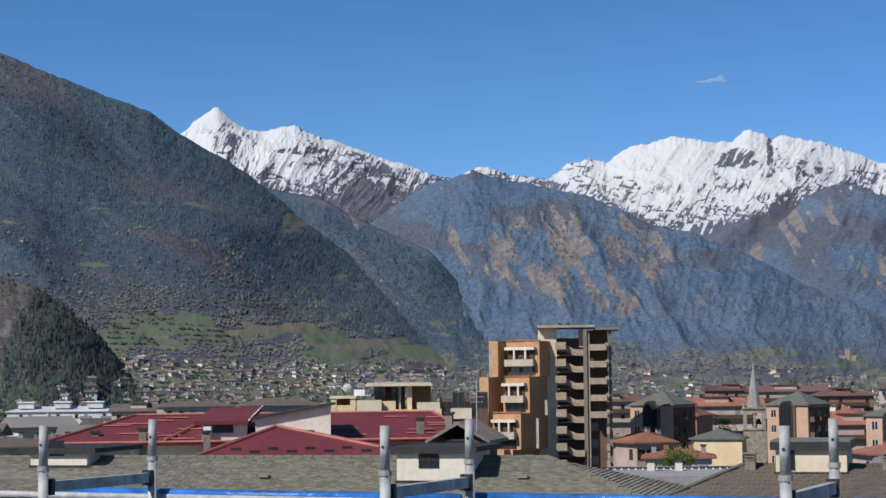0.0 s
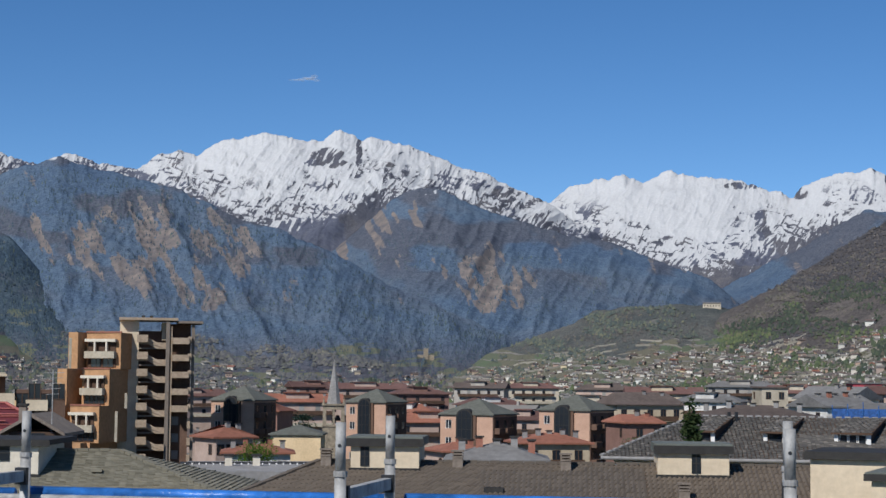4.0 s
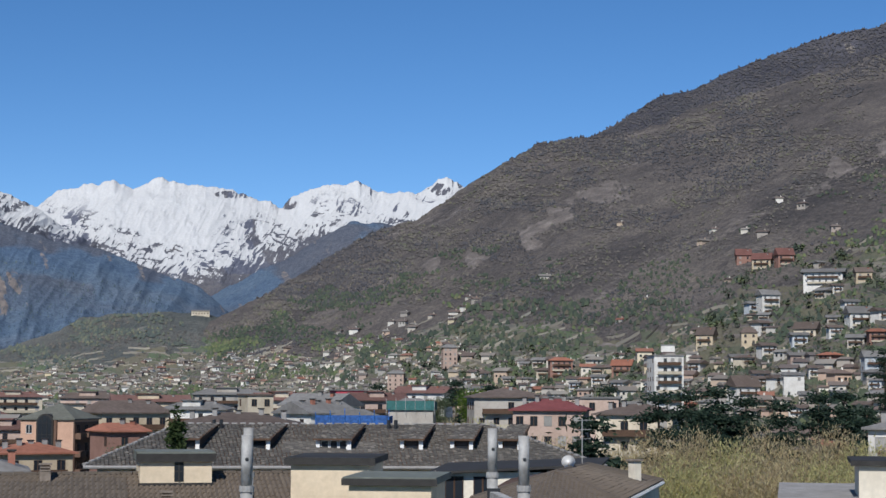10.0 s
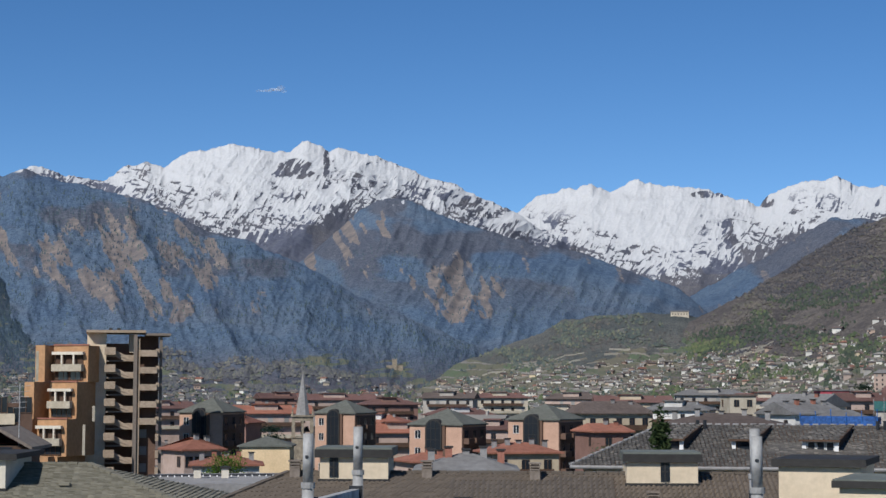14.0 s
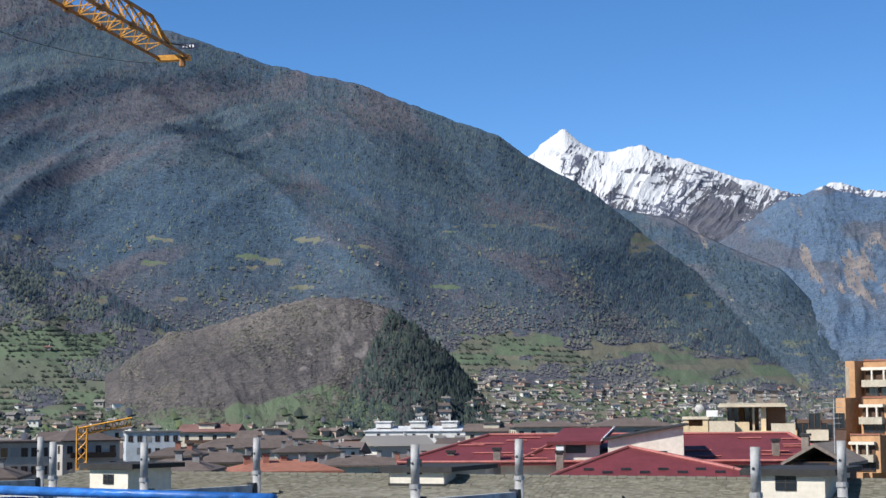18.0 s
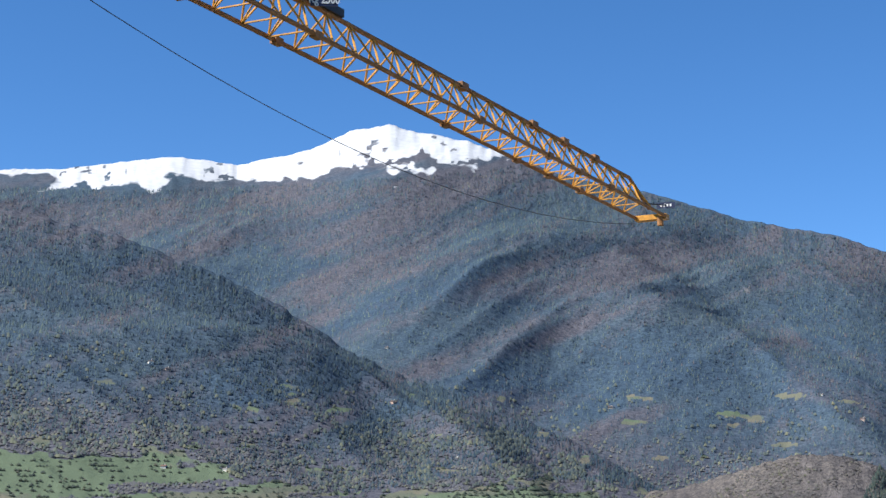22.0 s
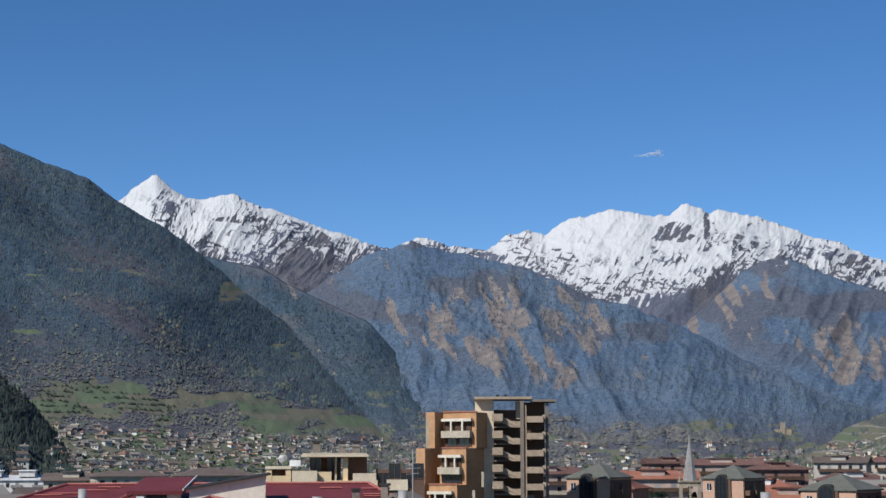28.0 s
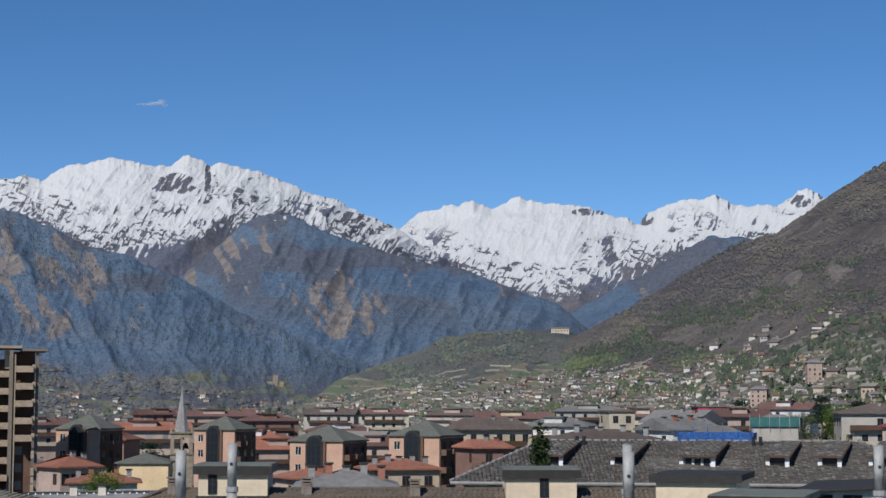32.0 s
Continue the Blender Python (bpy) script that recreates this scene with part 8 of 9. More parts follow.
def template_crown(seed, n=46):
    """A broadleaf crown of many small leaf tufts round a rounded, uneven shape."""
    rg = random.Random(seed)
    lobes = [(Vector((rg.gauss(0, 0.2), rg.gauss(0, 0.2), rg.uniform(0.4, 0.78))), rg.uniform(0.16, 0.28)) for _ in range(6)]
    v, f = [], []
    for k in range(n):
        c, r = lobes[k % 6]
        o = Vector((rg.gauss(0, 1), rg.gauss(0, 1), rg.gauss(0.3, 0.9))).normalized()
        p = c + o * r
        a = o.orthogonal().normalized()
        b = o.cross(a)
        q = len(v)
        for j in range(3):
            an = rg.uniform(0, 0.8) + j * 2.1
            v.append(tuple(p + (a * math.cos(an) + b * math.sin(an)) * rg.uniform(0.10, 0.17) + o * rg.uniform(-0.05, 0.05)))
        f.append((q, q + 1, q + 2))
    return np.array(v), f


def scatter(name, label, template, places, material, seed=0):
    """Many small plants as one mesh: places are x, y, z, width, height."""
    rg = np.random.RandomState(seed)
    tv, tf = template
    P = np.array(places, float)
    n, m = len(P), len(tv)
    ang = rg.uniform(0, math.tau, n)
    c, s = np.cos(ang)[:, None], np.sin(ang)[:, None]
    jit = rg.uniform(0.85, 1.15, (n, m))
    x = (tv[:, 0] * c - tv[:, 1] * s) * P[:, 3:4] * jit + P[:, 0:1]
    y = (tv[:, 0] * s + tv[:, 1] * c) * P[:, 3:4] * jit + P[:, 1:2]
    z = tv[:, 2] * P[:, 4:5] + P[:, 2:3]
    co = np.stack((x, y, z), -1).reshape(-1, 3)
    F = np.array(tf)
    F = (F[None] + (np.arange(n) * m)[:, None, None]).reshape(-1, 3)
    me = bpy.data.meshes.new(name)
    me.vertices.add(len(co))
    me.vertices.foreach_set("co", co.astype(np.float32).ravel())
    me.loops.add(F.size)
    me.loops.foreach_set("vertex_index", F.astype(np.int32).ravel())
    me.polygons.add(len(F))
    me.polygons.foreach_set("loop_start", np.arange(0, F.size, 3, dtype=np.int32))
    me.update(calc_edges=True)
    if P.shape[1] > 5:
        # the crown's own roundness, and the slope that it grows on
        rx, ry = tv[:, 0] * c - tv[:, 1] * s, tv[:, 0] * s + tv[:, 1] * c
        rad = np.stack((rx, ry, np.broadcast_to((tv[:, 2] - 0.25) * 0.5, rx.shape)), -1)
        rad = rad / np.maximum(np.linalg.norm(rad, axis=-1, keepdims=True), 1e-6)
        nn = rad * 0.55 + P[:, None, 5:8]
        nn = nn / np.linalg.norm(nn, axis=-1, keepdims=True)
        me.polygons.foreach_set("use_smooth", np.ones(len(F), bool))
        me.normals_split_custom_set_from_vertices(nn.reshape(-1, 3).astype(np.float32))
    me.materials.append(material)
    return tagged(new(name, me), label, "woods", kind="stuff")


def plant_land(land, n, s0, s1, seed, size, cond, ratio=0.75, a_range=None, power=0.8):
    rg = np.random.RandomState(seed)
    a = rg.uniform(*(a_range or (max(land.a0, -46), min(land.a1, 49))), n)
    s = s0 + (s1 - s0) * rg.uniform(0, 1, n) ** power
    z, d, _ = land.height(a, s)
    x, y = d * np.sin(np.radians(a)), d * np.cos(np.radians(a))
    el = np.degrees(np.arctan2(z - EYE_Z, d))
    keep = cond(a, el, x, y, rg.uniform(0, 1, n))
    h = d * size * rg.uniform(0.6, 1.35, n)
    a, s, x, y, z, h = a[keep], s[keep], x[keep], y[keep], z[keep], h[keep]
    return np.concatenate((np.stack((x, y, z - h * 0.08, h * ratio, h), -1), land.normals(a, s)), 1)


# Firs and larches: the blue of distance haze is painted into their colours.
fir_hazed = island_material("hazed_fir_trees", ((0.0, (0.032, 0.056, 0.092)), (0.5, (0.044, 0.074, 0.104)), (0.85, (0.062, 0.094, 0.104)), (1.0, (0.096, 0.124, 0.104))))
larch_hazed = island_material("hazed_bare_larches", ((0.0, (0.050, 0.057, 0.080)), (0.45, (0.068, 0.070, 0.090)), (0.8, (0.090, 0.085, 0.096)), (1.0, (0.116, 0.112, 0.102))))
# The budding trees' blue is raised to put haze into their colour.
slope_green = island_material("hazed_budding_trees", ((0.0, (0.058, 0.078, 0.080)), (0.5, (0.082, 0.100, 0.090)), (0.85, (0.114, 0.126, 0.096)), (1.0, (0.152, 0.154, 0.104))))
bush_grey = island_material("grey_scrub", ((0.0, (0.072, 0.068, 0.066)), (0.4, (0.098, 0.090, 0.087)), (0.8, (0.134, 0.121, 0.112)), (1.0, (0.100, 0.108, 0.062))))
# Haze over the lower slopes is added to these woods as blue.
bare_grey = island_material("hazed_grey_woods", ((0.0, (0.080, 0.083, 0.098)), (0.5, (0.106, 0.106, 0.115)), (0.85, (0.134, 0.134, 0.124)), (1.0, (0.160, 0.165, 0.126))))
knoll_fir = island_material("dark_green_firs", ((0.0, (0.026, 0.040, 0.044)), (0.5, (0.036, 0.054, 0.052)), (0.9, (0.054, 0.074, 0.060)), (1.0, (0.080, 0.094, 0.062))))
mauve_wood = island_material("bare_mauve_woods", ((0.0, (0.046, 0.047, 0.058)), (0.5, (0.062, 0.061, 0.070)), (1.0, (0.084, 0.079, 0.083))))
dark_leaf = island_material("dark_garden_trees", ((0.0, (0.030, 0.042, 0.034)), (0.5, (0.042, 0.056, 0.042)), (0.9, (0.062, 0.080, 0.050)), (1.0, (0.085, 0.078, 0.060))))
leaf_green = island_material("fresh_leaves", ((0.0, (0.050, 0.070, 0.040)), (0.5, (0.070, 0.092, 0.048)), (0.85, (0.100, 0.124, 0.058)), (1.0, (0.120, 0.118, 0.072))))
CONE, DOME, BUSH, CROWN, CROWN2 = template_conifer(), template_dome(5), template_bush(), template_crown(7), template_crown(8)


def wood_patch(x, y, seed, scale=170.0):
    return fbm(x / scale, y / scale, 4, seed)


top_f = curve([-62, 11.9, -38, 12.2, -32, 12.6, -26, 13.1, -20, 13.8, 3, 20])


def on_mountain(a, el):
    return (meadow(a, el)[0] < 0.4) & (el < top_f(a))


def seen(a, el, x, y):
    d = np.hypot(x, y)
    front = (d < 1500) & (EYE_Z + d * np.tan(np.radians(el)) > ground_height(a, d) - 4)
    return (a > -18) | (el > spur_forest.sky(a) - 0.4) | front


def fir_here(a, el, x, y, r):
    return on_mountain(a, el) & (el > meadow_top(a) - 0.2) & (r < 1.0 - 0.85 * larches(a, el))


def larch_here(a, el, x, y, r):
    return on_mountain(a, el) & (r < 0.12 + 0.8 * larches(a, el))


def budding_here(a, el, x, y, r):
    low = soft(meadow_top(a) + 3.2 - el, 0, 3.0)
    return on_mountain(a, el) & (r < 1.0 * low * soft(fbm(a / 1.0, el / 0.45, 4, 60), 0.50, 0.62) + 0.10 * low)


def bare_here(a, el, x, y, r):
    low = soft(meadow_top(a) + 1.5 - el, 0, 1.4)
    return on_mountain(a, el) & (r < 1.0 * low * soft(fbm(a / 1.1, el / 0.4, 4, 66), 0.42, 0.52))


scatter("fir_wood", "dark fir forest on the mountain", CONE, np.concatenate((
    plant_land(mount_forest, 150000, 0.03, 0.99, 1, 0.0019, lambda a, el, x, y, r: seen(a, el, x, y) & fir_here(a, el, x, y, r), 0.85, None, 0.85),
    plant_land(spur_forest, 70000, 0.04, 0.99, 2, 0.0023, fir_here, 0.85, None, 0.85), plant_land(mount_side, 18000, 0.05, 0.97, 13, 0.0018, lambda a, el, x, y, r: r < 0.8, 0.9))), fir_hazed, 1)
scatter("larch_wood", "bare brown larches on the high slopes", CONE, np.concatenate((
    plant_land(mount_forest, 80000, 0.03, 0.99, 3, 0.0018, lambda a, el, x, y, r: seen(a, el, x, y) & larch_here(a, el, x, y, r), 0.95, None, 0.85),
    plant_land(spur_forest, 24000, 0.02, 0.99, 4, 0.0021, larch_here, 0.95, None, 0.85))), larch_hazed, 2)
scatter("bare_wood", "bare grey-mauve broadleaf woods at the mountain's foot", BUSH, np.concatenate((
    plant_land(mount_forest, 80000, 0.0, 0.5, 36, 0.0013, lambda a, el, x, y, r: seen(a, el, x, y) & bare_here(a, el, x, y, r), 1.3, None, 1.0),
    plant_land(spur_forest, 80000, 0.0, 0.75, 37, 0.0015, bare_here, 1.3, None, 1.0))), bare_grey, 36)
scatter("budding_wood", "budding broadleaf woods on the lower slopes", DOME, np.concatenate((
    plant_land(mount_forest, 26000, 0.0, 0.6, 16, 0.0019, lambda a, el, x, y, r: seen(a, el, x, y) & budding_here(a, el, x, y, r), 0.95, None, 1.0),
    plant_land(spur_forest, 40000, 0.0, 0.9, 17, 0.0022, budding_here, 0.95, None, 1.0))), slope_green, 16)
c3 = lambda a, el, x, y, r: (el > -0.4) & (r < 0.35 + 1.5 * (wood_patch(x, y, 61, 150) - 0.25))
scatter("cliff_wood", "thin dark woods on the cliff mountain", CONE, np.concatenate((plant_land(mount_cliffs, 12000, 0.03, 0.96, 5, 0.0016, c3, 0.9), plant_land(mount_brown, 5000, 0.05, 0.8, 6, 0.0014, c3, 0.9))), fir_hazed, 3)
c4 = lambda a, el, x, y, r: (crags(a, el) < 0.4) & ~terraces(a, el)[2] & (r < 1.0 - 0.72 * terraces(a, el)[0]) & (r < 0.08 + 3.0 * (fbm((a - 1.1 * el) / 1.2, el / 0.8, 5, 62) - 0.42))
foot = lambda a, el, x, y, r: (el < 1.5) & (r < soft(1.6 - el, 0, 0.8) * soft(fbm(a / 1.0, el / 0.25, 4, 78), 0.46, 0.56))
scatter("foot_woods", "green and grey woods at the far mountains' foot", BUSH, np.concatenate((plant_land(mount_cliffs, 26000, 0.0, 0.3, 79, 0.0016, foot, 1.3, None, 1.0), plant_land(mount_side, 8000, 0.0, 0.35, 80, 0.0016, foot, 1.3, None, 1.0))), bare_grey, 79)
scatter("hill_scrub", "grey-brown scrub and small trees on the hillside", BUSH, np.concatenate((plant_land(hill_right, 60000, 0.0, 0.995, 7, 0.0013, c4, 1.2), plant_land(hill_terraced, 8000, 0.0, 0.97, 8, 0.0012, c4, 1.1))), bush_grey, 4)
scatter("terrace_trees", "small dark trees on the terraced hill", BUSH, plant_land(hill_terraced, 16000, 0.0, 0.98, 81, 0.0019, lambda a, el, x, y, r: r < 2.6 * (fbm(a / 0.9, el / 0.3, 4, 82) - 0.46), 1.0), slope_green, 81)
c7 = lambda a, el, x, y, r: (fbm((a - 0.8 * el) / 1.8, el / 0.8, 5, 65) > 0.55) & (crags(a, el) < 0.3) & (el > terrace_top(a) - 0.5) & (r < 0.75)
scatter("ridge_woods", "bare mauve woods under the ridge", BUSH, np.concatenate((plant_land(hill_right, 50000, 0.1, 1.0, 12, 0.0014, c7, 1.0), plant_land(ridge_back, 12000, 0.2, 1.0, 18, 0.0014, lambda a, el, x, y, r: r < 0.9, 0.9))), mauve_wood, 12)
c5 = lambda a, el, x, y, r: (el < 6.5) & ~terraces(a, el)[2] & (r < 3.5 * (fbm(a / 1.4, el / 0.5, 4, 63) - 0.53) * soft(terrace_top(a) + 1.6 - el, 0, 1.2) + 0.04 * terraces(a, el)[0] + 0.8 * soft(a, 43, 45) * soft(np.abs(el - 3.4), 2.2, 1.2) * soft(fbm(a / 0.8, el / 0.5, 3, 67), 0.42, 0.5))
scatter("hill_trees", "fresh green trees between the hillside houses", DOME, plant_land(hill_right, 30000, 0.0, 0.75, 9, 0.0022, c5, 0.95), leaf_green, 5)
c6 = lambda a, el, x, y, r: r < np.where(a > -13.9 + 0.5 * (el - 2), 0.95, 0.0)
scatter("knoll_wood", "dark trees on the knoll's shaded flank", CONE, plant_land(knoll, 11000, 0.0, 1.0, 10, 0.0029, c6, 0.9, (-21, -9.8)), knoll_fir, 6)
scatter("knoll_scrub", "dry scrub on the knoll", BUSH, plant_land(knoll, 14000, 0.0, 0.99, 11, 0.0012, lambda a, el, x, y, r: r < 3.0 * (fbm(a / 0.7, el / 0.4, 5, 68) - 0.47) + 0.05, 1.2, (-22, -13.0)), bush_grey, 7)


villa = lambda a, el, x, y, r: (el < 1.3 + 3.4 * soft(a, 38, 41)) & (r < 0.25 + 2.6 * (fbm(a / 0.8, el / 0.35, 4, 74) - 0.45)) & np.array([free(px, py, 1.5) for px, py in zip(x, y)])
scatter("villa_trees", "green garden trees between the hillside villas", CROWN, plant_land(hill_right, 3400, 0.0, 0.5, 75, 0.0042, villa, 0.95, (29, 47)), leaf_green, 75)
scatter("villa_dark_trees", "dark evergreens between the hillside villas", CROWN2, plant_land(hill_right, 2600, 0.0, 0.5, 76, 0.0046, villa, 0.7, (29, 47)), dark_leaf, 76)


def floor_places(n, a0, a1, d0, d1, seed, hmin, hmax):
    rg = np.random.RandomState(seed)
    a, d = rg.uniform(a0, a1, n), np.sqrt(rg.uniform(d0 * d0, d1 * d1, n))
    x, y, z = d * np.sin(np.radians(a)), d * np.cos(np.radians(a)), ground_height(a, d)
    h = rg.uniform(hmin, hmax, n)
    ok = np.array([free(px, py, 1.0) for px, py in zip(x, y)])
    keep = ok & (fbm(x / 80, y / 80, 4, seed) > 0.50) & (z < 25)
    up = np.zeros_like(x)
    return np.stack((x, y, z - 0.3, h * 0.85, h, up, up, up + 1), -1)[keep]


scatter("town_trees", "green garden trees between the houses", DOME, np.concatenate((floor_places(1300, -43, 47, 260, 1000, 21, 4, 8), floor_places(8000, -43, 30, 900, 2100, 22, 3, 6))), leaf_green, 8)
scatter("dark_garden_trees", "dark evergreen trees among the houses", DOME, np.concatenate((floor_places(9000, -43, 31, 700, 2200, 31, 3, 7.5), floor_places(700, 16, 47, 260, 700, 32, 4, 9),
        plant_land(hill_right, 14000, 0.0, 0.35, 33, 0.0030, lambda a, el, x, y, r: (el < 3) & (r < 1.8 * (fbm(a / 0.9, el / 0.4, 3, 69) - 0.42)), 0.8, (27, 47)))), dark_leaf, 14)
scatter("hill_woods", "dark woods in patches on the hillside", DOME, plant_land(hill_right, 30000, 0.0, 0.8, 35, 0.0018, lambda a, el, x, y, r: (el < terrace_top(a) + 2.2) & (crags(a, el) < 0.3) & (fbm((a - 1.2 * el) / 1.3, el / 0.6, 4, 70) > 0.565) & (r < 0.8), 0.9), dark_leaf, 15)
scatter("town_bare_trees", "bare brown trees among the houses", DOME, floor_places(3000, -43, 30, 500, 2000, 23, 3, 6.5), larch_hazed, 9)
hedge = lambda a, el, x, y, r: (el < 4) & (meadow(a, el)[0] > 0.4) & (((meadow(a, el)[2] < 0.08) & (r < 0.85) & (fbm(a / 0.7, el / 0.3, 3, 77) > 0.43)) | (r < 0.03))
scatter("meadow_hedges", "dark hedges between the meadows", BUSH, np.concatenate((plant_land(spur_forest, 110000, 0.0, 0.80, 24, 0.0015, hedge, 1.5), plant_land(mount_forest, 44000, 0.0, 0.3, 25, 0.0013, hedge, 1.5, (-23, 2)))), dark_leaf, 10)


def vine_rows(rg, rows):
    """Rows of trellised vines that climb the slope: heading at the foot, lean, elevations, count along the row."""
    out = []
    for az, lean, e0, e1, n in rows:
        for k in range(n):
            e = e0 + (e1 - e0) * k / (n - 1)
            a = az + lean * (e - e0) + rg.uniform(-0.01, 0.01)
            d, z = spot(a, e)
            h = d * 0.00075 * rg.uniform(0.8, 1.25)
            out.append((d * math.sin(radians(a)), d * math.cos(radians(a)), z - 0.1, h * 1.5, h))
    return out


scatter("vineyard", "rows of green vines on the lower slope", BUSH, vine_rows(random.Random(91), [(-35.95 + 0.16 * k, -0.3, 0.16, 1.32, 34) for k in range(13)] + [(-33.75 + 0.13 * k, -0.05, 0.18, 1.2, 34) for k in range(8)]), leaf_green, 92)


# dry-stone walls along the terraces of the hillside
def terrace_walls(land, n, seed, a_range, top):
    rg = np.random.RandomState(seed)
    a, s = rg.uniform(*a_range, n), rg.uniform(0.0, 0.6, n)
    half = rg.uniform(0.12, 0.5, n)
    h = rg.uniform(0.8, 2.0, n)
    tilt = rg.uniform(-0.012, 0.012, n)
    z, d, _ = land.height(a, s)
    el = np.degrees(np.arctan2(z - EYE_Z, d))
    keep = (el < top(a) + rg.uniform(-0.4, 0.25, n)) & (fbm(a / 1.2, el / 0.5, 3, seed) > 0.42)
    verts, faces = [], []
    for k in np.nonzero(keep)[0]:
        m = 5
        aa = a[k] + half[k] * np.linspace(-1, 1, m)
        zz, dd, _ = land.height(aa, s[k] + tilt[k] * np.linspace(-1, 1, m))
        q = len(verts)
        for i in range(m):
            x, y = math.sin(radians(aa[i])), math.cos(radians(aa[i]))
            verts += [(x * dd[i], y * dd[i], zz[i] - 1.0), (x * dd[i], y * dd[i], zz[i] + h[k]), (x * (dd[i] + 3), y * (dd[i] + 3), zz[i] + h[k] + 0.1)]
        for i in range(m - 1):
            b = q + 3 * i
            faces += [(b, b + 3, b + 4, b + 1), (b + 1, b + 4, b + 5, b + 2)]
    return verts, faces


wall_v, wall_f = [], []
for land, n, seed, rng_a, top in ((hill_right, 1900, 71, (24, 47), terrace_top), (hill_terraced, 260, 72, (15, 28), terrace_top)):
    v, f = terrace_walls(land, n, seed, rng_a, top)
    wall_f += [tuple(i + len(wall_v) for i in q) for q in f]
    wall_v += v
me = bpy.data.meshes.new("terrace_walls")
me.from_pydata(wall_v, [], wall_f)
me.materials.append(island_material("dry_stone", ((0.0, (0.15, 0.14, 0.12)), (0.6, (0.22, 0.205, 0.18)), (1.0, (0.30, 0.28, 0.24)))))
tagged(new("terrace_walls", me), "grey dry-stone walls along the hillside terraces", "walls", kind="stuff")


# ---------------------------------------------------------------- trees that stand by themselves
bark = weathered("grey_brown_bark", (0.13, 0.10, 0.075), 0.95, 0, 6, 1, 0.3, 0.4)
cedar_leaf = island_material("cedar_needles", ((0.0, (0.022, 0.041, 0.031)), (0.6, (0.038, 0.062, 0.046)), (1.0, (0.062, 0.090, 0.060))), through_light=0.45)
spruce_leaf = island_material("spruce_needles", ((0.0, (0.03, 0.05, 0.022)), (0.6, (0.055, 0.085, 0.035)), (1.0, (0.09, 0.12, 0.05))), through_light=0.45)
willow_twig = island_material("bare_willow_twigs", ((0.0, (0.390, 0.315, 0.210)), (0.5, (0.510, 0.420, 0.265)), (0.8, (0.570, 0.490, 0.285)), (1.0, (0.640, 0.560, 0.350))), through_light=0.6)
willow_bud = island_material("budding_willow_twigs", ((0.0, (0.380, 0.350, 0.180)), (0.5, (0.500, 0.470, 0.220)), (1.0, (0.610, 0.580, 0.300))), through_light=0.6)
bright_leaf = island_material("bright_spring_leaves", ((0.0, (0.07, 0.13, 0.025)), (0.6, (0.12, 0.20, 0.035)), (1.0, (0.20, 0.27, 0.06))), through_light=0.45)


def limbs(bm, rg, h, r, n, z0=0.3, up=0.35):
    tube((0, 0, -0.5), (0, 0, h * 0.55), r, 7, bm, r * 0.6)
    tube((0, 0, h * 0.55), (0, 0, h * 0.96), r * 0.6, 6, bm, r * 0.12)
    ends = []
    for k in range(n):
        a, z = rg.uniform(0, math.tau), h * rg.uniform(z0, 0.85)
        ln = h * rg.uniform(0.16, 0.32) * (1.15 - z / h)
        e = (math.cos(a) * ln, math.sin(a) * ln, z + ln * up)
        tube((0, 0, z), e, r * 0.3, 5, bm, r * 0.08)
        ends.append(e)
    return ends + [(0, 0, h * 0.88), (0, 0, h * 0.95)]


def leaf_cloud(pts, n, spread, size, seed, flat=0.6, droop=0.0):
    """Small pointed leaves or needle tufts round the limbs' ends."""
    rg = random.Random(seed)
    verts, faces = [], []
    for k in range(n):
        p = rg.choice(pts)
        c = Vector((rg.gauss(p[0], spread), rg.gauss(p[1], spread), rg.gauss(p[2], spread * flat) - droop * rg.random()))
        u = Vector((rg.uniform(-1, 1), rg.uniform(-1, 1), rg.uniform(-0.5, 0.5))).normalized() * size * rg.uniform(0.6, 1.4)
        w = u.cross(Vector((rg.uniform(-1, 1), rg.uniform(-1, 1), rg.uniform(-1, 1)))).normalized() * size * 0.4
        s = len(verts)
        t = w.cross(u).normalized() * size * 0.2
        verts += [tuple(c - u), tuple(c + w), tuple(c + u + t), tuple(c - w)]
        faces += [(s, s + 1, s + 2), (s, s + 2, s + 3)]
    return verts, faces


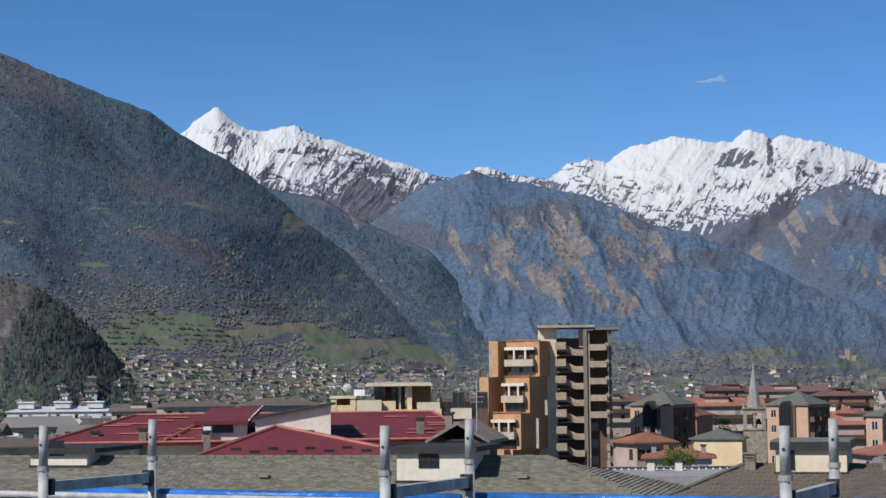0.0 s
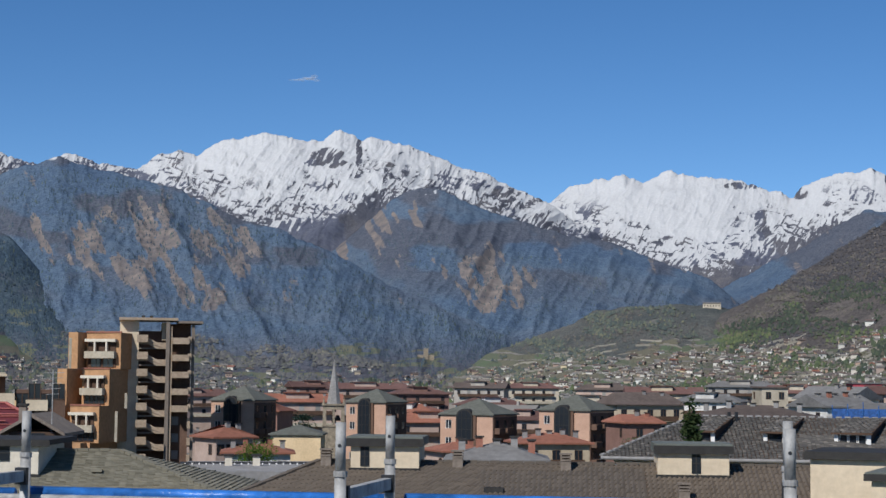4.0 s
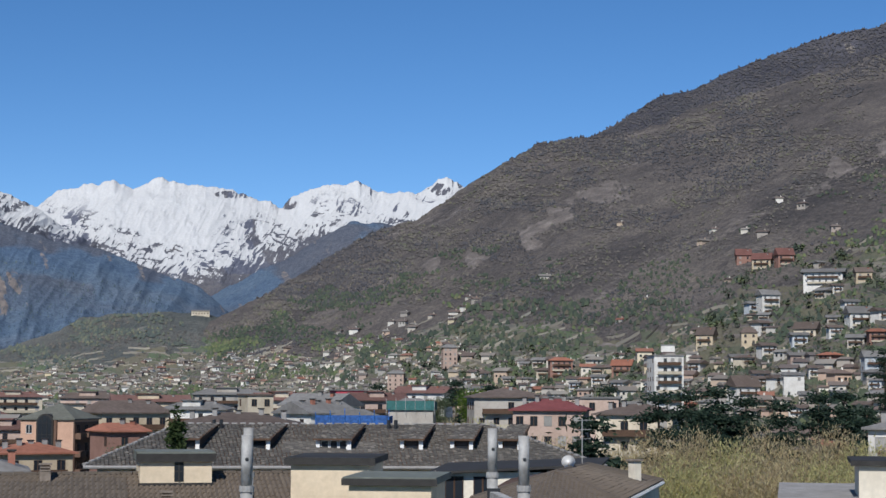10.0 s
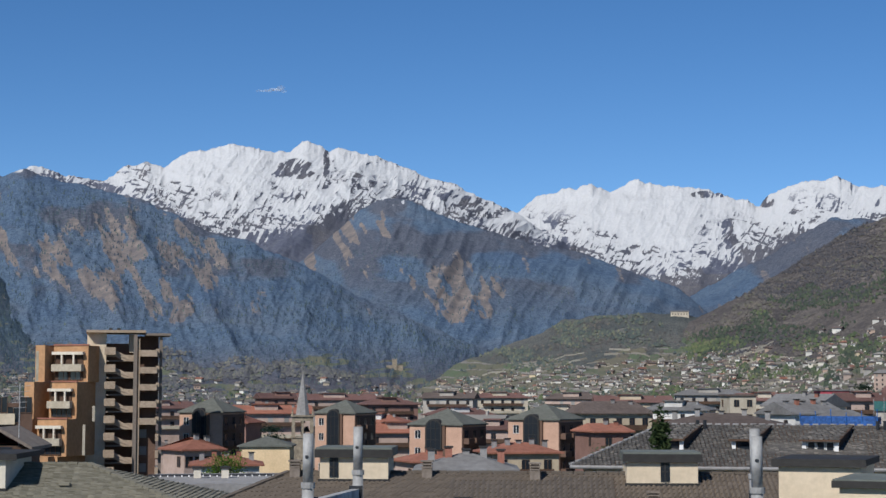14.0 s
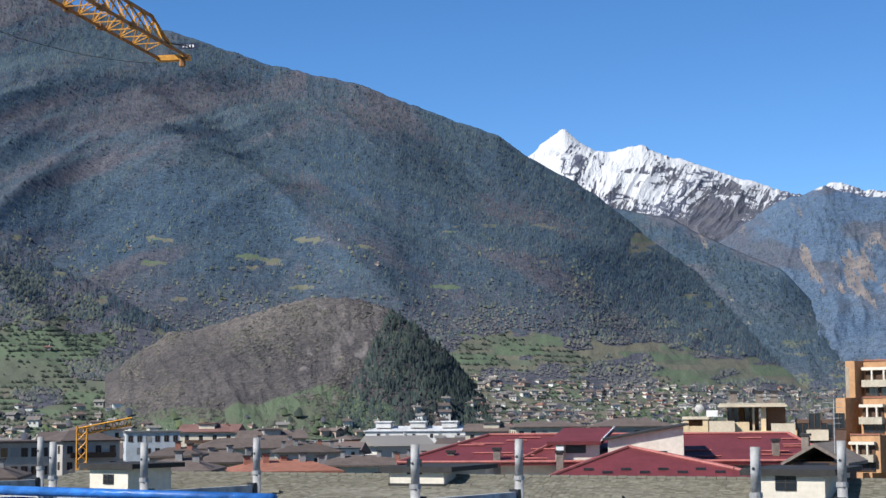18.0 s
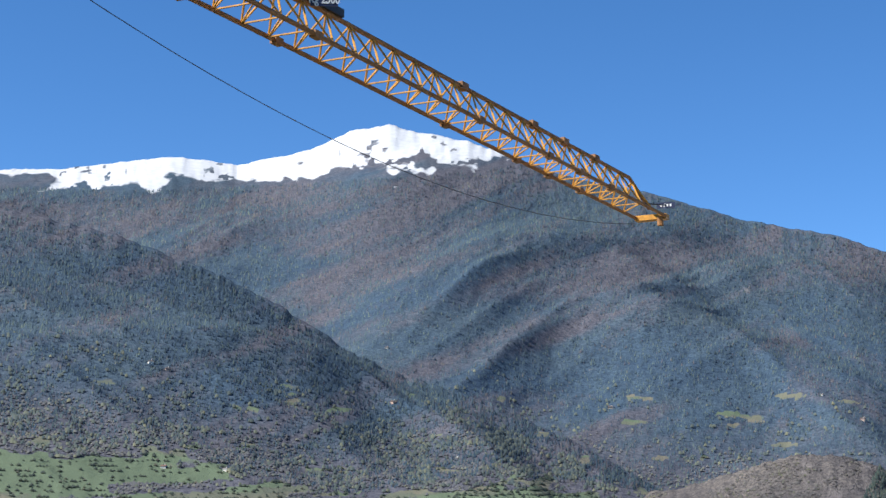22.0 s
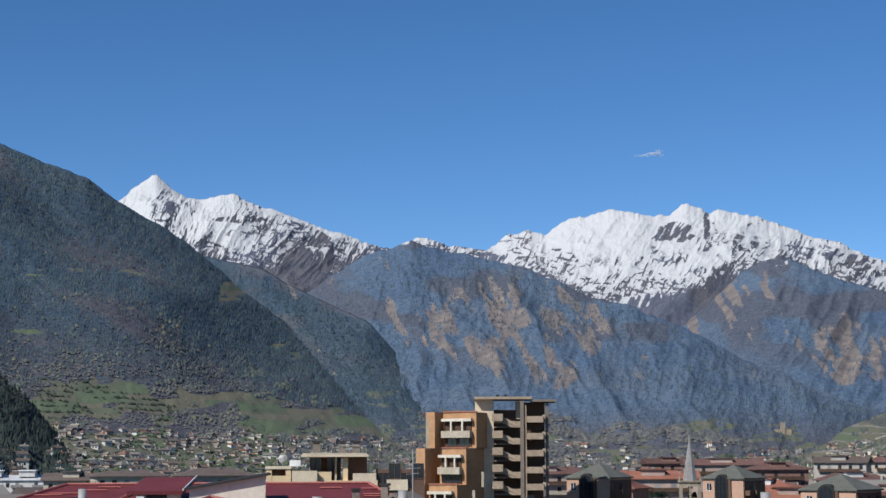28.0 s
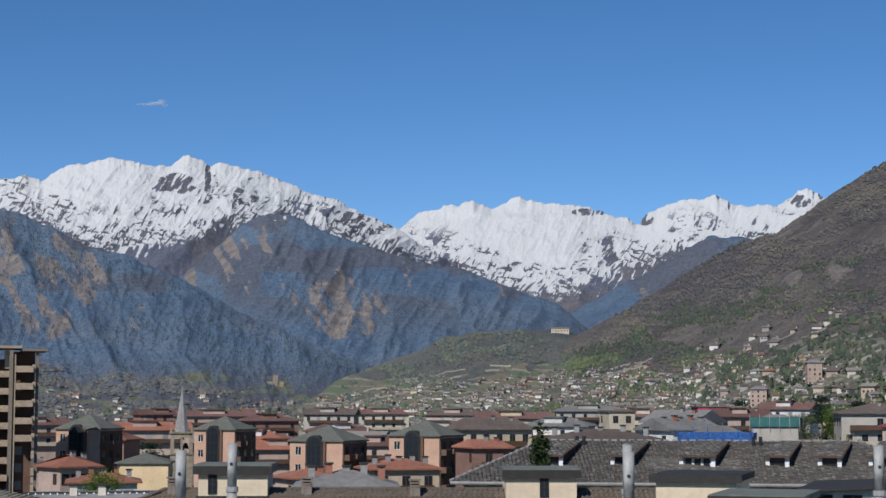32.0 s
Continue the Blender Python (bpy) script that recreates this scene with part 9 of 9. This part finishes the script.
def tree(name, label, m, h, kind, seed):
    rg = random.Random(seed)
    t = thing(name, label, "tree", m)
    bm = bmesh.new()
    if kind == "cedar":
        ends = limbs(bm, rg, h, h * 0.022, 26, 0.25, 0.1)
        pts = [(e[0] * f, e[1] * f, e[2]) for e in ends for f in (0.5, 0.8, 1.1)]
        pts += [(0, 0, h * k) for k in (0.8, 0.86, 0.9, 0.94, 0.97)]
        v, f = leaf_cloud(pts, 5000, h * 0.036, h * 0.0128, seed, 0.25)
        mat = cedar_leaf
    elif kind == "spruce":
        tube((0, 0, -0.5), (0, 0, h * 0.97), h * 0.018, 7, bm, h * 0.003)
        pts = []
        for k in range(34):
            z = h * (0.12 + 0.86 * k / 34)
            r = h * 0.13 * (1.02 - z / h)
            for j in range(7):
                a = rg.uniform(0, math.tau)
                e = (math.cos(a) * r, math.sin(a) * r, z - r * 0.35)
                tube((0, 0, z), e, h * 0.004, 4, bm, h * 0.001)
                pts += [e, (e[0] * 0.55, e[1] * 0.55, z - r * 0.18)]
        v, f = leaf_cloud(pts + [(0, 0, h * 0.99), (0, 0, h * 0.975)], 9000, h * 0.007, h * 0.009, seed, 0.7, h * 0.012)
        mat = spruce_leaf
    elif kind == "willow":
        ends = limbs(bm, rg, h * 0.72, h * 0.02, 40, 0.25, 1.1)
        v, f = [], []
        for k in range(19000):
            # fine bare twigs, rising and spreading through a rounded crown
            a, q, p = rg.uniform(0, math.tau), rg.uniform(-1, 1), rg.random() ** 0.4
            c = Vector((math.cos(a) * math.sqrt(1 - q * q) * h * 0.19, math.sin(a) * math.sqrt(1 - q * q) * h * 0.19, q * h * 0.36)) * p * rg.uniform(0.85, 1.06) + Vector((0, 0, h * 0.62))
            u = Vector((c.x * 0.10 + rg.gauss(0, 0.7), c.y * 0.10 + rg.gauss(0, 0.7), 1)).normalized() * h * rg.uniform(0.008, 0.024)
            w = Vector((rg.uniform(-1, 1), rg.uniform(-1, 1), 0)).normalized() * h * 0.0023
            s = len(v)
            v += [tuple(c - w), tuple(c + w), tuple(c + u)]
            f.append((s, s + 1, s + 2))
        mat = willow_bud if seed % 4 == 1 else willow_twig
    else:
        ends = limbs(bm, rg, h, h * 0.02, 26, 0.45, 1.2)
        pts = [(math.cos(k * 2.4) * h * 0.085 * q, math.sin(k * 2.4) * h * 0.085 * q, h * (0.78 + 0.13 * p)) for k in range(40) for q, p in ((rg.random() ** 0.5, rg.uniform(-1, 1)),)]
        v, f = leaf_cloud(pts, 7000, h * 0.028, h * 0.0070, seed, 1.0)
        mat = bright_leaf if kind == "bright" else leaf_green
    part("trunk", bm, bark, t)
    me = bpy.data.meshes.new("crown")
    me.from_pydata(v, [], f)
    me.materials.append(mat)
    ob = new("crown", me)
    ob.parent = t
    return t


def tree_at(name, label, az, d, top_el, kind, seed):
    z = float(ground_height(az, d)[0])
    return tree(name, label, polar(az, d, z), height_at(top_el, d) - z, kind, seed)


tree_at("spruce", "slender green spruce before the slate roof", 21.7, 112, -0.42, "spruce", 1)
tree_at("cedar", "dark cedar at the end of the slate roof", 35.15, 150, -0.55, "cedar", 2)
for k, (az, el, d) in enumerate(((37.4, 0.15, 235), (38.3, 0.2, 245), (39.3, 0.35, 240), (40.2, 0.0, 250), (41.3, -0.1, 240), (42.5, 0.15, 250), (43.3, 0.2, 255), (38.8, -0.4, 225), (44.0, -0.3, 260))):
    tree_at("cedar", "tall dark cedar among the villas", az, d, el, "cedar", 20 + k)
for k, (az, el, d) in enumerate(((36.2, -1.45, 165), (37.3, -1.05, 160), (38.6, -0.95, 172), (39.7, -1.3, 160), (40.6, -0.9, 176), (41.9, -1.15, 158), (43.0, -0.85, 175), (44.0, -1.25, 160), (45.2, -1.0, 168),
                                 (46.4, -1.15, 165), (36.6, -2.0, 140), (38.1, -1.75, 138), (39.2, -2.1, 142), (40.4, -1.7, 140), (41.3, -2.05, 136), (42.6, -1.75, 138), (43.7, -2.1, 141), (44.8, -1.75, 142))):
    tree_at("willow", "rounded bare willow with ochre twigs", az, d, el, "willow", 50 + k)
for k, (az, el, d) in enumerate(((30.6, -0.75, 210), (31.6, -0.75, 215), (32.3, -1.1, 190), (33.4, -1.3, 180), (34.2, -1.3, 185))):
    tree_at("willow", "bare pale tree between the roofs", az, d, el, "willow", 80 + k)
tree_at("garden_tree", "bright green garden tree among terracotta roofs", 7.45, 205, -1.75, "bright", 101)
tree_at("cedar", "dark cedar beside the church", 9.05, 300, -1.05, "cedar", 102)
for k, (az, el, d) in enumerate(((25.9, -0.55, 420), (27.9, -0.5, 380), (30.2, 0.0, 420), (31.3, 0.35, 430), (19.9, -1.6, 200))):
    tree_at("garden_tree", "fresh green garden tree", az, d, el, "bright" if k % 3 == 0 else "green", 110 + k)
for k, (az, el, d) in enumerate(((30.8, 0.45, 480), (34.4, -0.2, 300), (35.8, 0.3, 420), (28.2, 0.3, 520), (31.9, 0.3, 470), (45.9, 0.1, 330), (44.6, 1.5, 600), (45.5, 4.3, 900), (46.2, 4.0, 880))):
    tree_at("conifer", "dark conifer between the villas", az, d, el, "cedar", 130 + k)

# ---------------------------------------------------------------- one wisp of cloud
cloud_mat, cn, cl, cbs = node_material("cloud_wisp", 1.0)
cbs.inputs["Base Color"].default_value = (0.95, 0.96, 0.97, 1)
veil, haze_mix, whole = cn.new("ShaderNodeBsdfTransparent"), cn.new("ShaderNodeMixShader"), cn.new("ShaderNodeMixShader")
glow = cn.new("ShaderNodeBsdfTranslucent")
glow.inputs["Color"].default_value = (0.95, 0.96, 0.97, 1)
haze_mix.inputs[0].default_value, whole.inputs[0].default_value = 0.6, 0.15
cl.new(cbs.outputs[0], haze_mix.inputs[1])
cl.new(glow.outputs[0], haze_mix.inputs[2])
cl.new(veil.outputs[0], whole.inputs[1])
cl.new(haze_mix.outputs[0], whole.inputs[2])
cl.new(whole.outputs[0], [q for q in cn if q.type == "OUTPUT_MATERIAL"][0].inputs["Surface"])
bm = bmesh.new()
rg = random.Random(3)
for k in range(14):
    f = (k / 13) ** 0.8
    a, el = radians(8.45 + 0.85 * f), radians(9.80 + 0.12 * f * f + 0.05 * rg.gauss(0, 1) * f)
    d = 4800
    c = Vector((d * math.sin(a), d * math.cos(a), EYE_Z + d * math.tan(el)))
    r = 3.5 + 4.5 * f
    s = bmesh.ops.create_icosphere(bm, subdivisions=2, radius=r)
    for q in s["verts"]:
        q.co = Vector((q.co.x * 1.5, q.co.y, q.co.z * (0.35 + 0.3 * rg.random()))) + c
cloud = tagged(link_mesh("cloud", bm, cloud_mat, smooth=True), "single thin wisp of white cloud", "cloud", kind="structure")
